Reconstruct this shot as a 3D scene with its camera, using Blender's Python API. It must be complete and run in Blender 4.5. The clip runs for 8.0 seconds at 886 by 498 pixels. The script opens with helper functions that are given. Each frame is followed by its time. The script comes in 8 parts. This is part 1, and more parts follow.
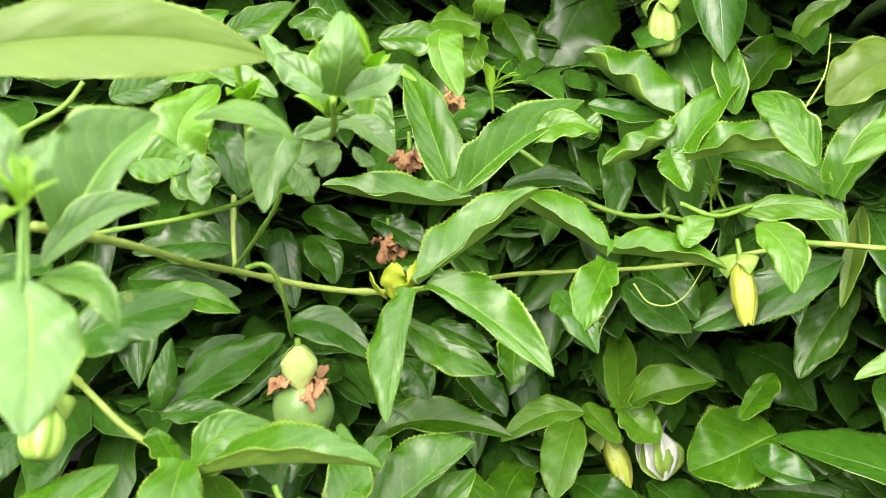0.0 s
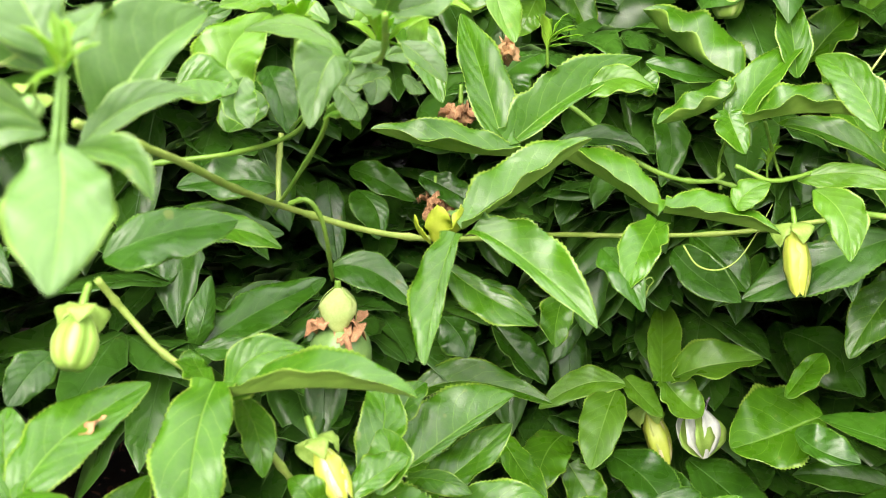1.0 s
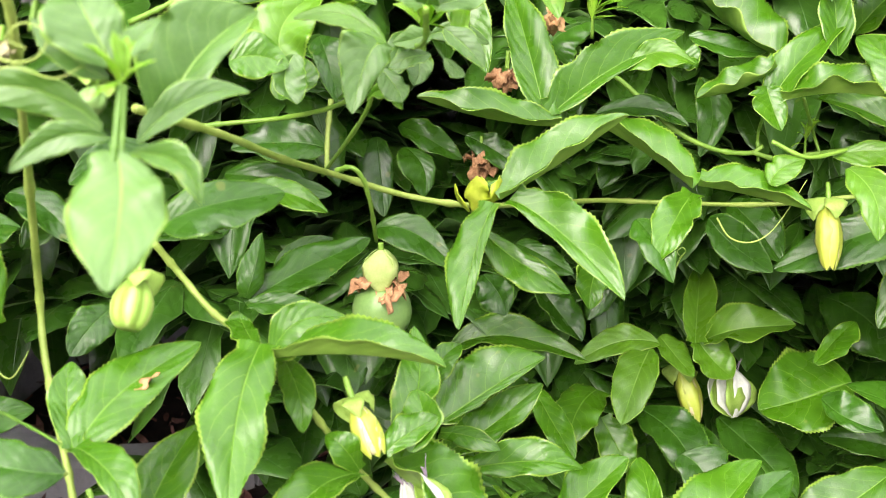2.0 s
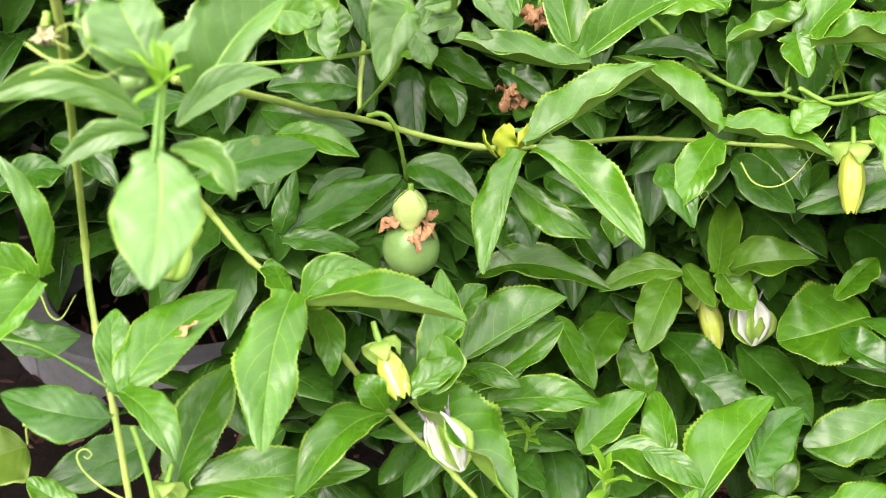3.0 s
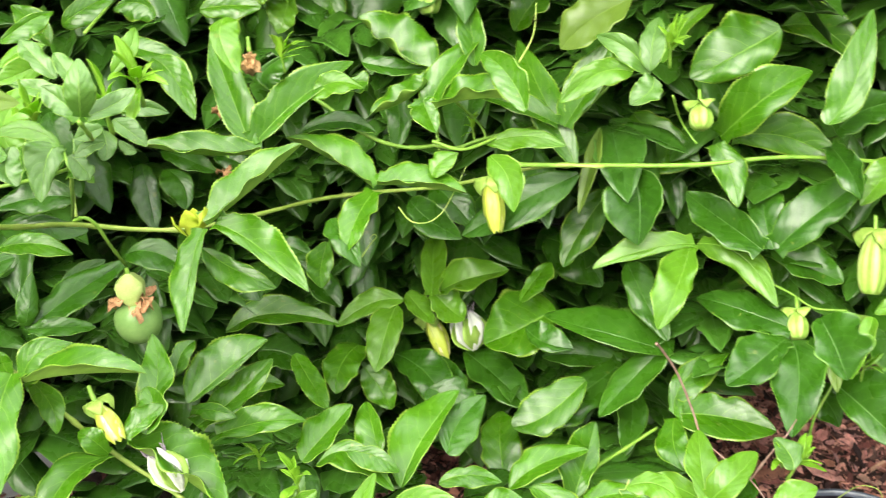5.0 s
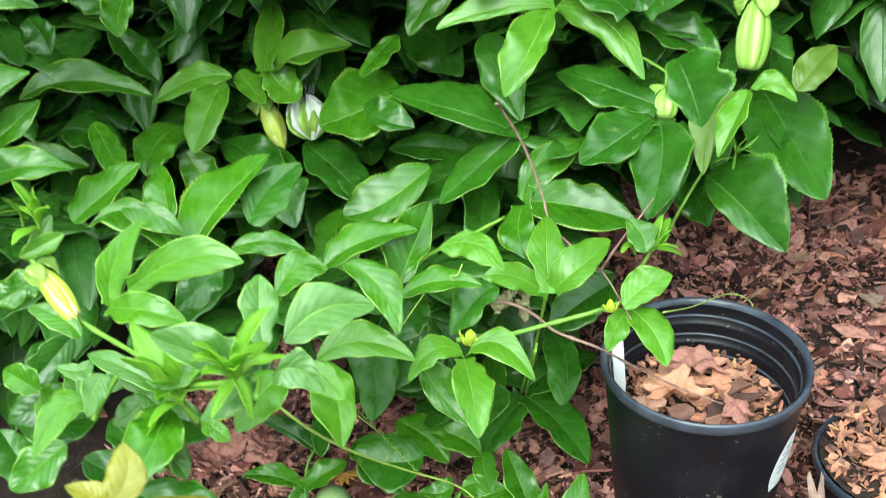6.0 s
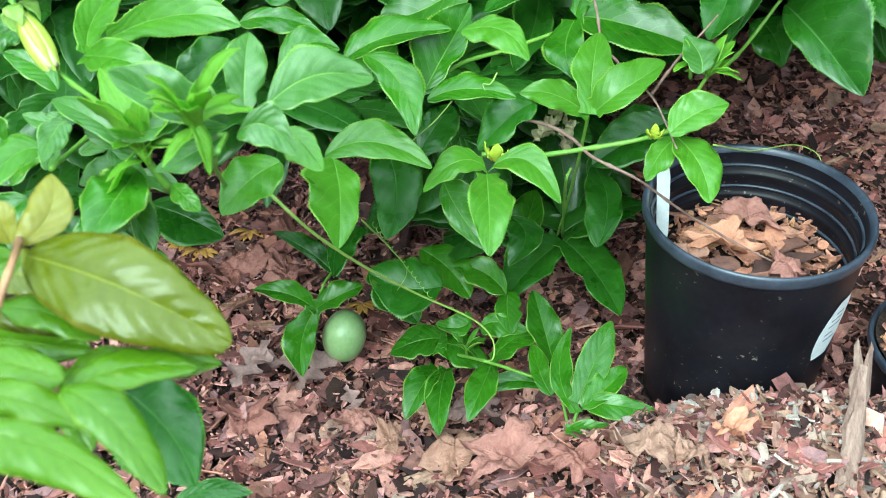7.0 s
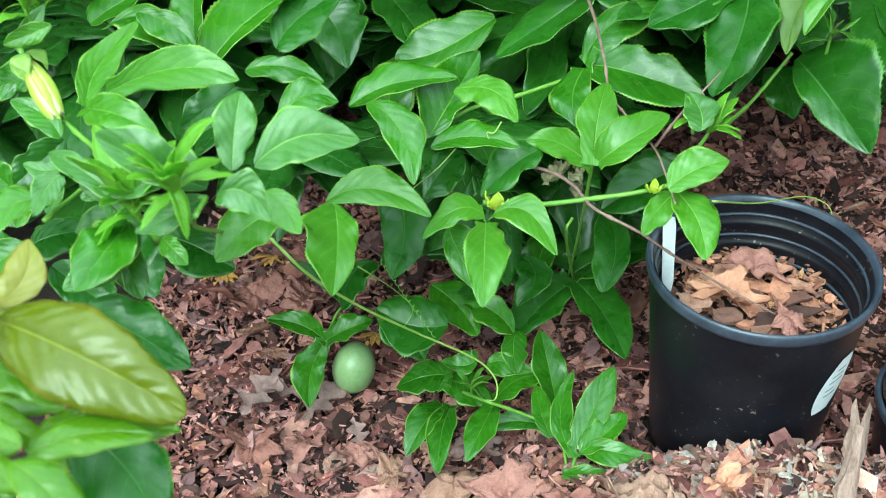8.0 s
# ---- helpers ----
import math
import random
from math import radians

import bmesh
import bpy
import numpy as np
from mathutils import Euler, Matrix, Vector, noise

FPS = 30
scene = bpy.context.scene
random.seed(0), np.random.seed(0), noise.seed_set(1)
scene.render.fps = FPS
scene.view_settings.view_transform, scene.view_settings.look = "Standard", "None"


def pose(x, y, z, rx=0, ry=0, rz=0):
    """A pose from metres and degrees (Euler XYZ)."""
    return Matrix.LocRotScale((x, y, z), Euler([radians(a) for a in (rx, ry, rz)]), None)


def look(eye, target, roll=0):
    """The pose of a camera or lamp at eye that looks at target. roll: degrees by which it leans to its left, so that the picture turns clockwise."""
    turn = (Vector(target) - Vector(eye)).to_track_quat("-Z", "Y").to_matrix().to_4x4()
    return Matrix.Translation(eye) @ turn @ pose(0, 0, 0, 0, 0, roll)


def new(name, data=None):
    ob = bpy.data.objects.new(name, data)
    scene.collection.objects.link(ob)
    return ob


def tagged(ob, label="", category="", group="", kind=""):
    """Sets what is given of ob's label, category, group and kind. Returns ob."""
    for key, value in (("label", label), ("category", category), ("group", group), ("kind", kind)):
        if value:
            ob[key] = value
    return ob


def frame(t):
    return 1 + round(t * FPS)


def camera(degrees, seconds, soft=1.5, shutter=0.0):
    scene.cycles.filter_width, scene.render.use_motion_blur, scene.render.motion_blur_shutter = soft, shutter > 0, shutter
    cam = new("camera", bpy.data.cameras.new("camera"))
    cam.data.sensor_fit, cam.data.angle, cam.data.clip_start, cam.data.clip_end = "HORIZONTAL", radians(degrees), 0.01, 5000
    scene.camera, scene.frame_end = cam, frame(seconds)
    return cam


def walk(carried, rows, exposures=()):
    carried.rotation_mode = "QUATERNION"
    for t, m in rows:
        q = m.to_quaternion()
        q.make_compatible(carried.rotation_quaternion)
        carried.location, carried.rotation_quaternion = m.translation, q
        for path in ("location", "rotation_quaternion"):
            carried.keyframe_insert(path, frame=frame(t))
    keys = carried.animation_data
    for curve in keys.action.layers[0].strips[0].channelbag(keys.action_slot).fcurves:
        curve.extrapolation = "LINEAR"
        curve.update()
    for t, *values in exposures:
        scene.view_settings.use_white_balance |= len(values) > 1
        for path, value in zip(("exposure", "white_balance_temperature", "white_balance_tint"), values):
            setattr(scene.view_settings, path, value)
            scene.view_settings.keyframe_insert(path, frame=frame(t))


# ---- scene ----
cam = camera(41.7, 8.0, soft=1.0, shutter=0.2)
cam.data.dof.use_dof = True
cam.data.dof.focus_distance = 1.25
cam.data.dof.aperture_fstop = 12.0
PATH = [
    (0, (0.146, 0.035, 1.082), (-0.009, 1.942, 0.499), -2.7),
    (0.5, (0.147, 0.043, 1.062), (-0.063, 1.946, 0.483), -1.8),
    (1, (0.145, 0.04, 1.033), (-0.089, 1.939, 0.452), -0.6),
    (1.2, (0.147, 0.028, 1.039), (-0.103, 1.925, 0.459), -0.5),
    (2.3, (0.173, 0.009, 1.106), (-0.172, 1.833, 0.362), 0.5),
    (2.5, (0.176, 0.008, 1.127), (-0.177, 1.82, 0.359), 0.5),
    (3, (0.177, -0.001, 1.139), (-0.197, 1.757, 0.26), 0.6),
    (3.5, (0.174, -0.008, 1.147), (-0.212, 1.745, 0.266), 1.2),
    (4, (0.192, -0.035, 1.166), (-0.199, 1.718, 0.287), 1.5),
    (4.5, (0.298, -0.108, 1.211), (-0.018, 1.672, 0.356), -1.0),
    (5, (0.418, -0.197, 1.244), (0.235, 1.617, 0.423), -6.1),
    (5.2, (0.437, -0.219, 1.214), (0.327, 1.595, 0.38), -5.9),
    (6.3, (0.553, -0.045, 0.935), (0.422, 1.68, -0.07), -1.0),
    (6.5, (0.565, -0.036, 0.908), (0.361, 1.668, -0.118), -0.7),
    (6.9, (0.581, -0.039, 0.878), (0.354, 1.606, -0.238), -0.2),
    (7, (0.584, -0.037, 0.874), (0.357, 1.604, -0.247), 0.3),
    (7.5, (0.608, -0.025, 0.883), (0.328, 1.605, -0.241), 0.9),
    (8, (0.638, -0.015, 0.919), (0.311, 1.609, -0.203), 0.2),
]
EXPOSURES = [(0, 1.80, 6900, 11), (2.5, 1.86, 6800, 16), (3.5, 1.78, 6900, 14), (5.0, 1.90, 7000, 4), (6.3, 1.57, 5650, -13), (7.0, 1.47, 5350, -16), (8, 1.41, 5350, -19)]
walk(cam, [(t, look(eye, target, roll)) for t, eye, target, roll in PATH], EXPOSURES)


# ---- light ----
world = bpy.data.worlds.new("world")
scene.world = world
world.use_nodes = True
wn = world.node_tree.nodes
sky = wn.new("ShaderNodeTexSky")
sky.sky_type = "NISHITA"
sky.sun_disc = False
sky.sun_elevation = radians(42)
sky.sun_rotation = radians(200)
sky.dust_density = 4.0
sky.air_density = 1.0
wn["Background"].inputs[1].default_value = 0.135
soft_sky = wn.new("ShaderNodeMix")
soft_sky.data_type = "RGBA"
soft_sky.inputs[0].default_value = 0.8
world.node_tree.links.new(sky.outputs[0], soft_sky.inputs[6])
sky_dir = wn.new("ShaderNodeTexCoord")
sky_up = wn.new("ShaderNodeSeparateXYZ")
world.node_tree.links.new(sky_dir.outputs["Generated"], sky_up.inputs[0])
cloud = wn.new("ShaderNodeMapRange")
cloud.inputs["From Min"].default_value = 0.0
cloud.inputs["From Max"].default_value = 1.0
cloud.inputs["To Min"].default_value = 0.7
cloud.inputs["To Max"].default_value = 14.5
world.node_tree.links.new(sky_up.outputs[2], cloud.inputs["Value"])
cloud_rgb = wn.new("ShaderNodeCombineColor")
for i in range(3):
    world.node_tree.links.new(cloud.outputs["Result"], cloud_rgb.inputs[i])
world.node_tree.links.new(cloud_rgb.outputs[0], soft_sky.inputs[7])
world.node_tree.links.new(soft_sky.outputs[2], wn["Background"].inputs[0])
sun = new("sun", bpy.data.lights.new("sun", "SUN"))
sun.data.energy = 1.5
sun.data.angle = radians(40)
sun.data.color = (1.0, 0.97, 0.92)
sun.matrix_world = look((-0.7, -2.8, 4.0), (0.2, 1.0, 0.5))


# ---- materials ----
def material(name):
    m = bpy.data.materials.new(name)
    m.use_nodes = True
    nt = m.node_tree
    return m, nt, nt.nodes["Principled BSDF"]


def math_node(nt, op, a, b=0.0, c=0.0):
    n = nt.nodes.new("ShaderNodeMath")
    n.operation = op
    for i, v in enumerate((a, b, c)):
        if isinstance(v, (int, float)):
            n.inputs[i].default_value = v
        else:
            nt.links.new(v, n.inputs[i])
    return n.outputs[0]


def mix_col(nt, fac, a, b, blend="MIX"):
    n = nt.nodes.new("ShaderNodeMix")
    n.data_type = "RGBA"
    n.blend_type = blend
    for i, v in ((0, fac), (6, a), (7, b)):
        if isinstance(v, (int, float)):
            n.inputs[i].default_value = v
        elif isinstance(v, tuple):
            n.inputs[i].default_value = (*v, 1)
        else:
            nt.links.new(v, n.inputs[i])
    return n.outputs[2]


def noise_tex(nt, scale, detail=3.0, rough=0.55, vec=None):
    n = nt.nodes.new("ShaderNodeTexNoise")
    n.inputs["Scale"].default_value = scale
    n.inputs["Detail"].default_value = detail
    n.inputs["Roughness"].default_value = rough
    if vec is not None:
        nt.links.new(vec, n.inputs["Vector"])
    return n.outputs["Fac"]


def ramp01(nt, v, lo, hi):
    n = nt.nodes.new("ShaderNodeMapRange")
    nt.links.new(v, n.inputs[0])
    n.inputs[1].default_value = lo
    n.inputs[2].default_value = hi
    return n.outputs[0]


def bump(nt, bsdf, height, strength, dist):
    b = nt.nodes.new("ShaderNodeBump")
    b.inputs["Strength"].default_value = strength
    b.inputs["Distance"].default_value = dist
    nt.links.new(height, b.inputs["Height"])
    nt.links.new(b.outputs[0], bsdf.inputs["Normal"])


def leaf_material(name, dark, light, vein, edge, rough=0.3, under=False, glow=0.22, veins=6.5, island=False, spec=0.5, lines=0.34, quilt=0.085, mottle=0.18):
    m, nt, b = material(name)
    uv = nt.nodes.new("ShaderNodeTexCoord")
    sep = nt.nodes.new("ShaderNodeSeparateXYZ")
    nt.links.new(uv.outputs["UV"], sep.inputs[0])
    across = math_node(nt, "MULTIPLY", math_node(nt, "ABSOLUTE", math_node(nt, "SUBTRACT", sep.outputs[0], 0.5)), 2.0)
    along = sep.outputs[1]
    if island:
        geo = nt.nodes.new("ShaderNodeNewGeometry")
        rnd = geo.outputs["Random Per Island"]
    else:
        info = nt.nodes.new("ShaderNodeObjectInfo")
        rnd = info.outputs["Random"]
    obj = uv.outputs["Object"]
    big = noise_tex(nt, 22.0, 3.0, 0.6, obj)
    fine = noise_tex(nt, 260.0, 2.0, 0.6, obj)
    tone = math_node(nt, "ADD", math_node(nt, "MULTIPLY", ramp01(nt, big, 0.3, 0.7), 0.55), math_node(nt, "MULTIPLY", rnd, 0.45))
    col = mix_col(nt, tone, dark, light)
    col = mix_col(nt, math_node(nt, "MULTIPLY", ramp01(nt, fine, 0.45, 0.7), 0.25), col, light)
    # midrib and side veins, which arch forward; the blade is paler along them
    rib = ramp01(nt, math_node(nt, "ADD", across, math_node(nt, "MULTIPLY", along, 0.03)), 0.055, 0.02)
    wob = math_node(nt, "MULTIPLY", math_node(nt, "SUBTRACT", big, 0.5), 1.3)
    lane = math_node(nt, "SUBTRACT", math_node(nt, "MULTIPLY", along, veins), math_node(nt, "ADD", math_node(nt, "MULTIPLY", math_node(nt, "POWER", across, 1.5), 1.7), math_node(nt, "MULTIPLY", across, 0.5)))
    half = math_node(nt, "MULTIPLY", math_node(nt, "GREATER_THAN", sep.outputs[0], 0.5), 0.45)
    swell = math_node(nt, "COSINE", math_node(nt, "MULTIPLY", math_node(nt, "ADD", math_node(nt, "ADD", lane, half), wob), 6.2832))
    side = math_node(nt, "MULTIPLY", ramp01(nt, swell, 0.982, 0.999), ramp01(nt, across, 0.95, 0.7))
    col = mix_col(nt, math_node(nt, "MULTIPLY", ramp01(nt, swell, 0.6, -0.9), mottle), col, mix_col(nt, 1.0, col, (0.62, 0.70, 0.6), "MULTIPLY"))
    net = nt.nodes.new("ShaderNodeTexVoronoi")
    net.feature = "DISTANCE_TO_EDGE"
    net.inputs["Scale"].default_value = 190.0
    nt.links.new(obj, net.inputs["Vector"])
    netl = ramp01(nt, net.outputs["Distance"], 0.1, 0.0)
    col = mix_col(nt, math_node(nt, "MULTIPLY", side, lines), col, vein)
    col = mix_col(nt, math_node(nt, "MULTIPLY", netl, 0.05), col, vein)
    col = mix_col(nt, math_node(nt, "MULTIPLY", rib, 0.7), col, vein)
    rim = ramp01(nt, across, 0.935, 0.97)
    col = mix_col(nt, math_node(nt, "MULTIPLY", rim, 0.68), col, edge)
    # small blemishes
    spot = ramp01(nt, noise_tex(nt, 75.0, 1.0, 0.5, obj), 0.74, 0.79)
    col = mix_col(nt, math_node(nt, "MULTIPLY", spot, 0.25), col, (0.30, 0.30, 0.08))
    nt.links.new(col, b.inputs["Base Color"])
    b.inputs["Specular IOR Level"].default_value = spec
    wax = noise_tex(nt, 38.0, 2.0, 0.5, obj)
    rv = math_node(nt, "ADD", rough - 0.13, math_node(nt, "MULTIPLY", ramp01(nt, wax, 0.35, 0.7), 0.16))
    nt.links.new(rv, b.inputs["Roughness"])
    h = math_node(nt, "SUBTRACT", math_node(nt, "MULTIPLY", wax, 0.28), math_node(nt, "ADD", math_node(nt, "MULTIPLY", swell, quilt), math_node(nt, "MULTIPLY", rib, 0.45)))
    h = math_node(nt, "ADD", h, math_node(nt, "MULTIPLY", netl, -0.06))
    if under:
        h = math_node(nt, "MULTIPLY", h, -1.0)
    bump(nt, b, h, 0.55, 0.0018)
    tr = nt.nodes.new("ShaderNodeBsdfTranslucent")
    tint = mix_col(nt, 1.0, col, (0.95, 1.0, 0.35), "MULTIPLY")
    bright = nt.nodes.new("ShaderNodeMix")
    bright.data_type = "RGBA"
    bright.blend_type = "ADD"
    bright.inputs[0].default_value = 1.0
    nt.links.new(tint, bright.inputs[6])
    nt.links.new(tint, bright.inputs[7])
    nt.links.new(bright.outputs[2], tr.inputs[0])
    mx = nt.nodes.new("ShaderNodeMixShader")
    mx.inputs[0].default_value = glow
    nt.links.new(b.outputs[0], mx.inputs[1])
    nt.links.new(tr.outputs[0], mx.inputs[2])
    nt.links.new(mx.outputs[0], nt.nodes["Material Output"].inputs[0])
    return m


EDGE = (0.30, 0.46, 0.07)
LEAF = {
    "d": leaf_material("leaf_old", (0.016, 0.068, 0.004), (0.045, 0.150, 0.009), (0.10, 0.22, 0.05), (0.13, 0.28, 0.04), 0.35, glow=0.16, spec=0.48),
    "m": leaf_material("leaf_mature", (0.026, 0.105, 0.003), (0.073, 0.218, 0.007), (0.20, 0.38, 0.06), EDGE, 0.36, glow=0.22, spec=0.56, lines=0.46),
    "y": leaf_material("leaf_light", (0.066, 0.185, 0.009), (0.125, 0.30, 0.018), (0.26, 0.45, 0.10), (0.32, 0.50, 0.08), 0.38, glow=0.27, mottle=0.14, spec=0.54),
    "s": leaf_material("leaf_shoot", (0.048, 0.140, 0.014), (0.092, 0.222, 0.028), (0.34, 0.55, 0.12), (0.30, 0.50, 0.09), 0.50, glow=0.26, mottle=0.08, lines=0.2, spec=0.85),
    "p": leaf_material("leaf_pale", (0.085, 0.155, 0.018), (0.125, 0.21, 0.028), (0.16, 0.25, 0.045), (0.30, 0.43, 0.09), 0.42, glow=0.24, mottle=0.1, lines=0.15, spec=0.4),
    "o": leaf_material("leaf_leathery", (0.075, 0.098, 0.001), (0.140, 0.165, 0.003), (0.30, 0.33, 0.05), (0.19, 0.17, 0.02), 0.32, glow=0.26, veins=9.0, lines=0.08, quilt=0.18, spec=0.5, mottle=0.1),
    "g": leaf_material("leaf_leathery_green", (0.068, 0.160, 0.004), (0.135, 0.26, 0.008), (0.22, 0.34, 0.05), (0.32, 0.44, 0.06), 0.31, glow=0.28, veins=8.0, lines=0.14, quilt=0.07, spec=0.42, mottle=0.12),
    "t": leaf_material("leaf_tip", (0.15, 0.31, 0.02), (0.23, 0.43, 0.04), (0.36, 0.58, 0.10), (0.36, 0.58, 0.10), 0.36, glow=0.42, mottle=0.0, lines=0.1),
    "b": leaf_material("leaf_bronze", (0.19, 0.20, 0.012), (0.30, 0.26, 0.025), (0.40, 0.36, 0.12), (0.30, 0.24, 0.06), 0.38, glow=0.3),
}
UNDER = {
    "d": leaf_material("leaf_old_underside", (0.08, 0.17, 0.05), (0.13, 0.24, 0.08), (0.20, 0.32, 0.12), EDGE, 0.5, True, 0.14),
    "m": leaf_material("leaf_mature_underside", (0.17, 0.32, 0.045), (0.25, 0.42, 0.07), (0.32, 0.48, 0.12), EDGE, 0.48, True, 0.22),
    "y": leaf_material("leaf_light_underside", (0.19, 0.37, 0.04), (0.28, 0.48, 0.06), (0.36, 0.54, 0.12), EDGE, 0.45, True, 0.28),
    "s": leaf_material("leaf_shoot_underside", (0.22, 0.42, 0.03), (0.32, 0.55, 0.05), (0.40, 0.60, 0.12), EDGE, 0.45, True, 0.34),
}
for _k in "pogbt":
    UNDER[_k] = UNDER["m"] if _k in "og" else UNDER["s"] if _k == "t" else UNDER["y"]
# inner leaves: green set below the mature leaves', so hedge gaps read shaded
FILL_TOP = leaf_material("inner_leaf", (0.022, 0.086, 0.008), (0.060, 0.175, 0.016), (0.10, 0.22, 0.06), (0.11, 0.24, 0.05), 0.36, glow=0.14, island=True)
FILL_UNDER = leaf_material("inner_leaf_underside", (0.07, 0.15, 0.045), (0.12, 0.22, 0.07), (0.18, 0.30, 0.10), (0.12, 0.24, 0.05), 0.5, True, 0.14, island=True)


def plain_material(name, a, b_col, scale=60.0, rough=0.6, bumps=0.3, dist=0.002, metal=0.0, glow=0.0, stretch=(1, 1, 1), island=False, c=None):
    m, nt, b = material(name)
    co = nt.nodes.new("ShaderNodeTexCoord")
    mp = nt.nodes.new("ShaderNodeMapping")
    mp.inputs["Scale"].default_value = stretch
    nt.links.new(co.outputs["Object"], mp.inputs[0])
    big = noise_tex(nt, scale, 4.0, 0.6, mp.outputs[0])
    fine = noise_tex(nt, scale * 7, 3.0, 0.65, mp.outputs[0])
    f = ramp01(nt, math_node(nt, "ADD", math_node(nt, "MULTIPLY", big, 0.65), math_node(nt, "MULTIPLY", fine, 0.35)), 0.35, 0.65)
    col = mix_col(nt, f, a, b_col)
    if c is not None:
        if island:
            geo = nt.nodes.new("ShaderNodeNewGeometry")
            r = geo.outputs["Random Per Island"]
        else:
            info = nt.nodes.new("ShaderNodeObjectInfo")
            r = info.outputs["Random"]
        rp = nt.nodes.new("ShaderNodeValToRGB")
        el = rp.color_ramp.elements
        while len(el) < len(c):
            el.new(0.5)
        for i, k in enumerate(c):
            el[i].position = i / (len(c) - 1)
            el[i].color = (*k, 1)
        nt.links.new(r, rp.inputs[0])
        tone = math_node(nt, "ADD", 0.55, math_node(nt, "MULTIPLY", f, 0.8))
        comb = nt.nodes.new("ShaderNodeCombineXYZ")
        for i in range(3):
            nt.links.new(tone, comb.inputs[i])
        col = mix_col(nt, 1.0, rp.outputs[0], comb.outputs[0], "MULTIPLY")
    nt.links.new(col, b.inputs["Base Color"])
    b.inputs["Roughness"].default_value = rough
    b.inputs["Metallic"].default_value = metal
    bump(nt, b, math_node(nt, "ADD", big, math_node(nt, "MULTIPLY", fine, 0.5)), bumps, dist)
    if glow:
        tr = nt.nodes.new("ShaderNodeBsdfTranslucent")
        nt.links.new(col, tr.inputs[0])
        mx = nt.nodes.new("ShaderNodeMixShader")
        mx.inputs[0].default_value = glow
        nt.links.new(b.outputs[0], mx.inputs[1])
        nt.links.new(tr.outputs[0], mx.inputs[2])
        nt.links.new(mx.outputs[0], nt.nodes["Material Output"].inputs[0])
    return m


STEM = {
    "stem_old": plain_material("stem_old", (0.22, 0.34, 0.05), (0.36, 0.47, 0.11), 50, 0.5, 0.3, 0.0008, stretch=(1, 1, 1)),
    "stem_green": plain_material("stem_green", (0.13, 0.29, 0.03), (0.24, 0.42, 0.06), 60, 0.45, 0.25, 0.0006),
    "stem_young": plain_material("stem_young", (0.06, 0.16, 0.015), (0.12, 0.26, 0.03), 60, 0.45, 0.25, 0.0006),
    "stem_brown": plain_material("stem_brown", (0.26, 0.13, 0.07), (0.42, 0.24, 0.12), 60, 0.55, 0.3, 0.0006),
    "tendril": plain_material("tendril_skin", (0.26, 0.40, 0.06), (0.42, 0.54, 0.13), 60, 0.45, 0.2, 0.0004),
    "bark": plain_material("twig_bark", (0.17, 0.09, 0.07), (0.36, 0.24, 0.20), 90, 0.8, 0.7, 0.001),
}
BRACT = plain_material("bract_skin", (0.24, 0.42, 0.06), (0.40, 0.58, 0.13), 70, 0.45, 0.25, 0.0006, glow=0.2)
CALYX = plain_material("calyx_skin", (0.40, 0.55, 0.14), (0.58, 0.70, 0.26), 70, 0.5, 0.25, 0.0006, glow=0.25)
YELLOW = plain_material("yellow_bract_skin", (0.46, 0.60, 0.03), (0.62, 0.72, 0.09), 60, 0.45, 0.25, 0.0006, glow=0.25)
WITHERED = plain_material("withered_petal", (0.30, 0.13, 0.06), (0.62, 0.36, 0.18), 120, 0.8, 0.8, 0.0015)
PALE_WITHER = plain_material("pale_withered_petal", (0.40, 0.36, 0.16), (0.62, 0.58, 0.36), 120, 0.75, 0.6, 0.001, glow=0.15)
TAN_WITHER = plain_material("tan_withered_petal", (0.42, 0.22, 0.09), (0.66, 0.42, 0.20), 120, 0.75, 0.6, 0.001, glow=0.15)
PETAL = plain_material("white_petal", (0.62, 0.66, 0.58), (0.82, 0.84, 0.80), 90, 0.5, 0.2, 0.0004, glow=0.25)
PURPLE = plain_material("purple_filament", (0.16, 0.10, 0.18), (0.48, 0.40, 0.48), 140, 0.5, 0.2, 0.0004)
FRUIT = plain_material("fruit_skin", (0.15, 0.29, 0.075), (0.23, 0.39, 0.12), 45, 0.32, 0.12, 0.0005)
GROUND_FRUIT = plain_material("ground_fruit_skin", (0.19, 0.30, 0.11), (0.30, 0.41, 0.18), 35, 0.28, 0.12, 0.0005)
SOIL = plain_material("dark_soil", (0.012, 0.007, 0.005), (0.05, 0.026, 0.019), 40, 0.95, 1.0, 0.012)
# the near-black colours stand in for the shaded gaps between chips
CHIP_COLORS = [(0.016, 0.005, 0.005), (0.07, 0.023, 0.019), (0.159, 0.051, 0.044), (0.285, 0.104, 0.09), (0.463, 0.195, 0.174), (0.13, 0.051, 0.049), (0.661, 0.32, 0.28), (0.337, 0.181, 0.183), (0.052, 0.02, 0.018), (0.54, 0.26, 0.211), (0.746, 0.391, 0.311), (0.006, 0.002, 0.002), (0.589, 0.255, 0.176), (0.02, 0.007, 0.007), (0.039, 0.014, 0.013)]
CHIPS = plain_material("bark_mulch", (0.1, 0.06, 0.05), (0.2, 0.1, 0.08), 90, 0.85, 0.9, 0.002, island=True, c=CHIP_COLORS)
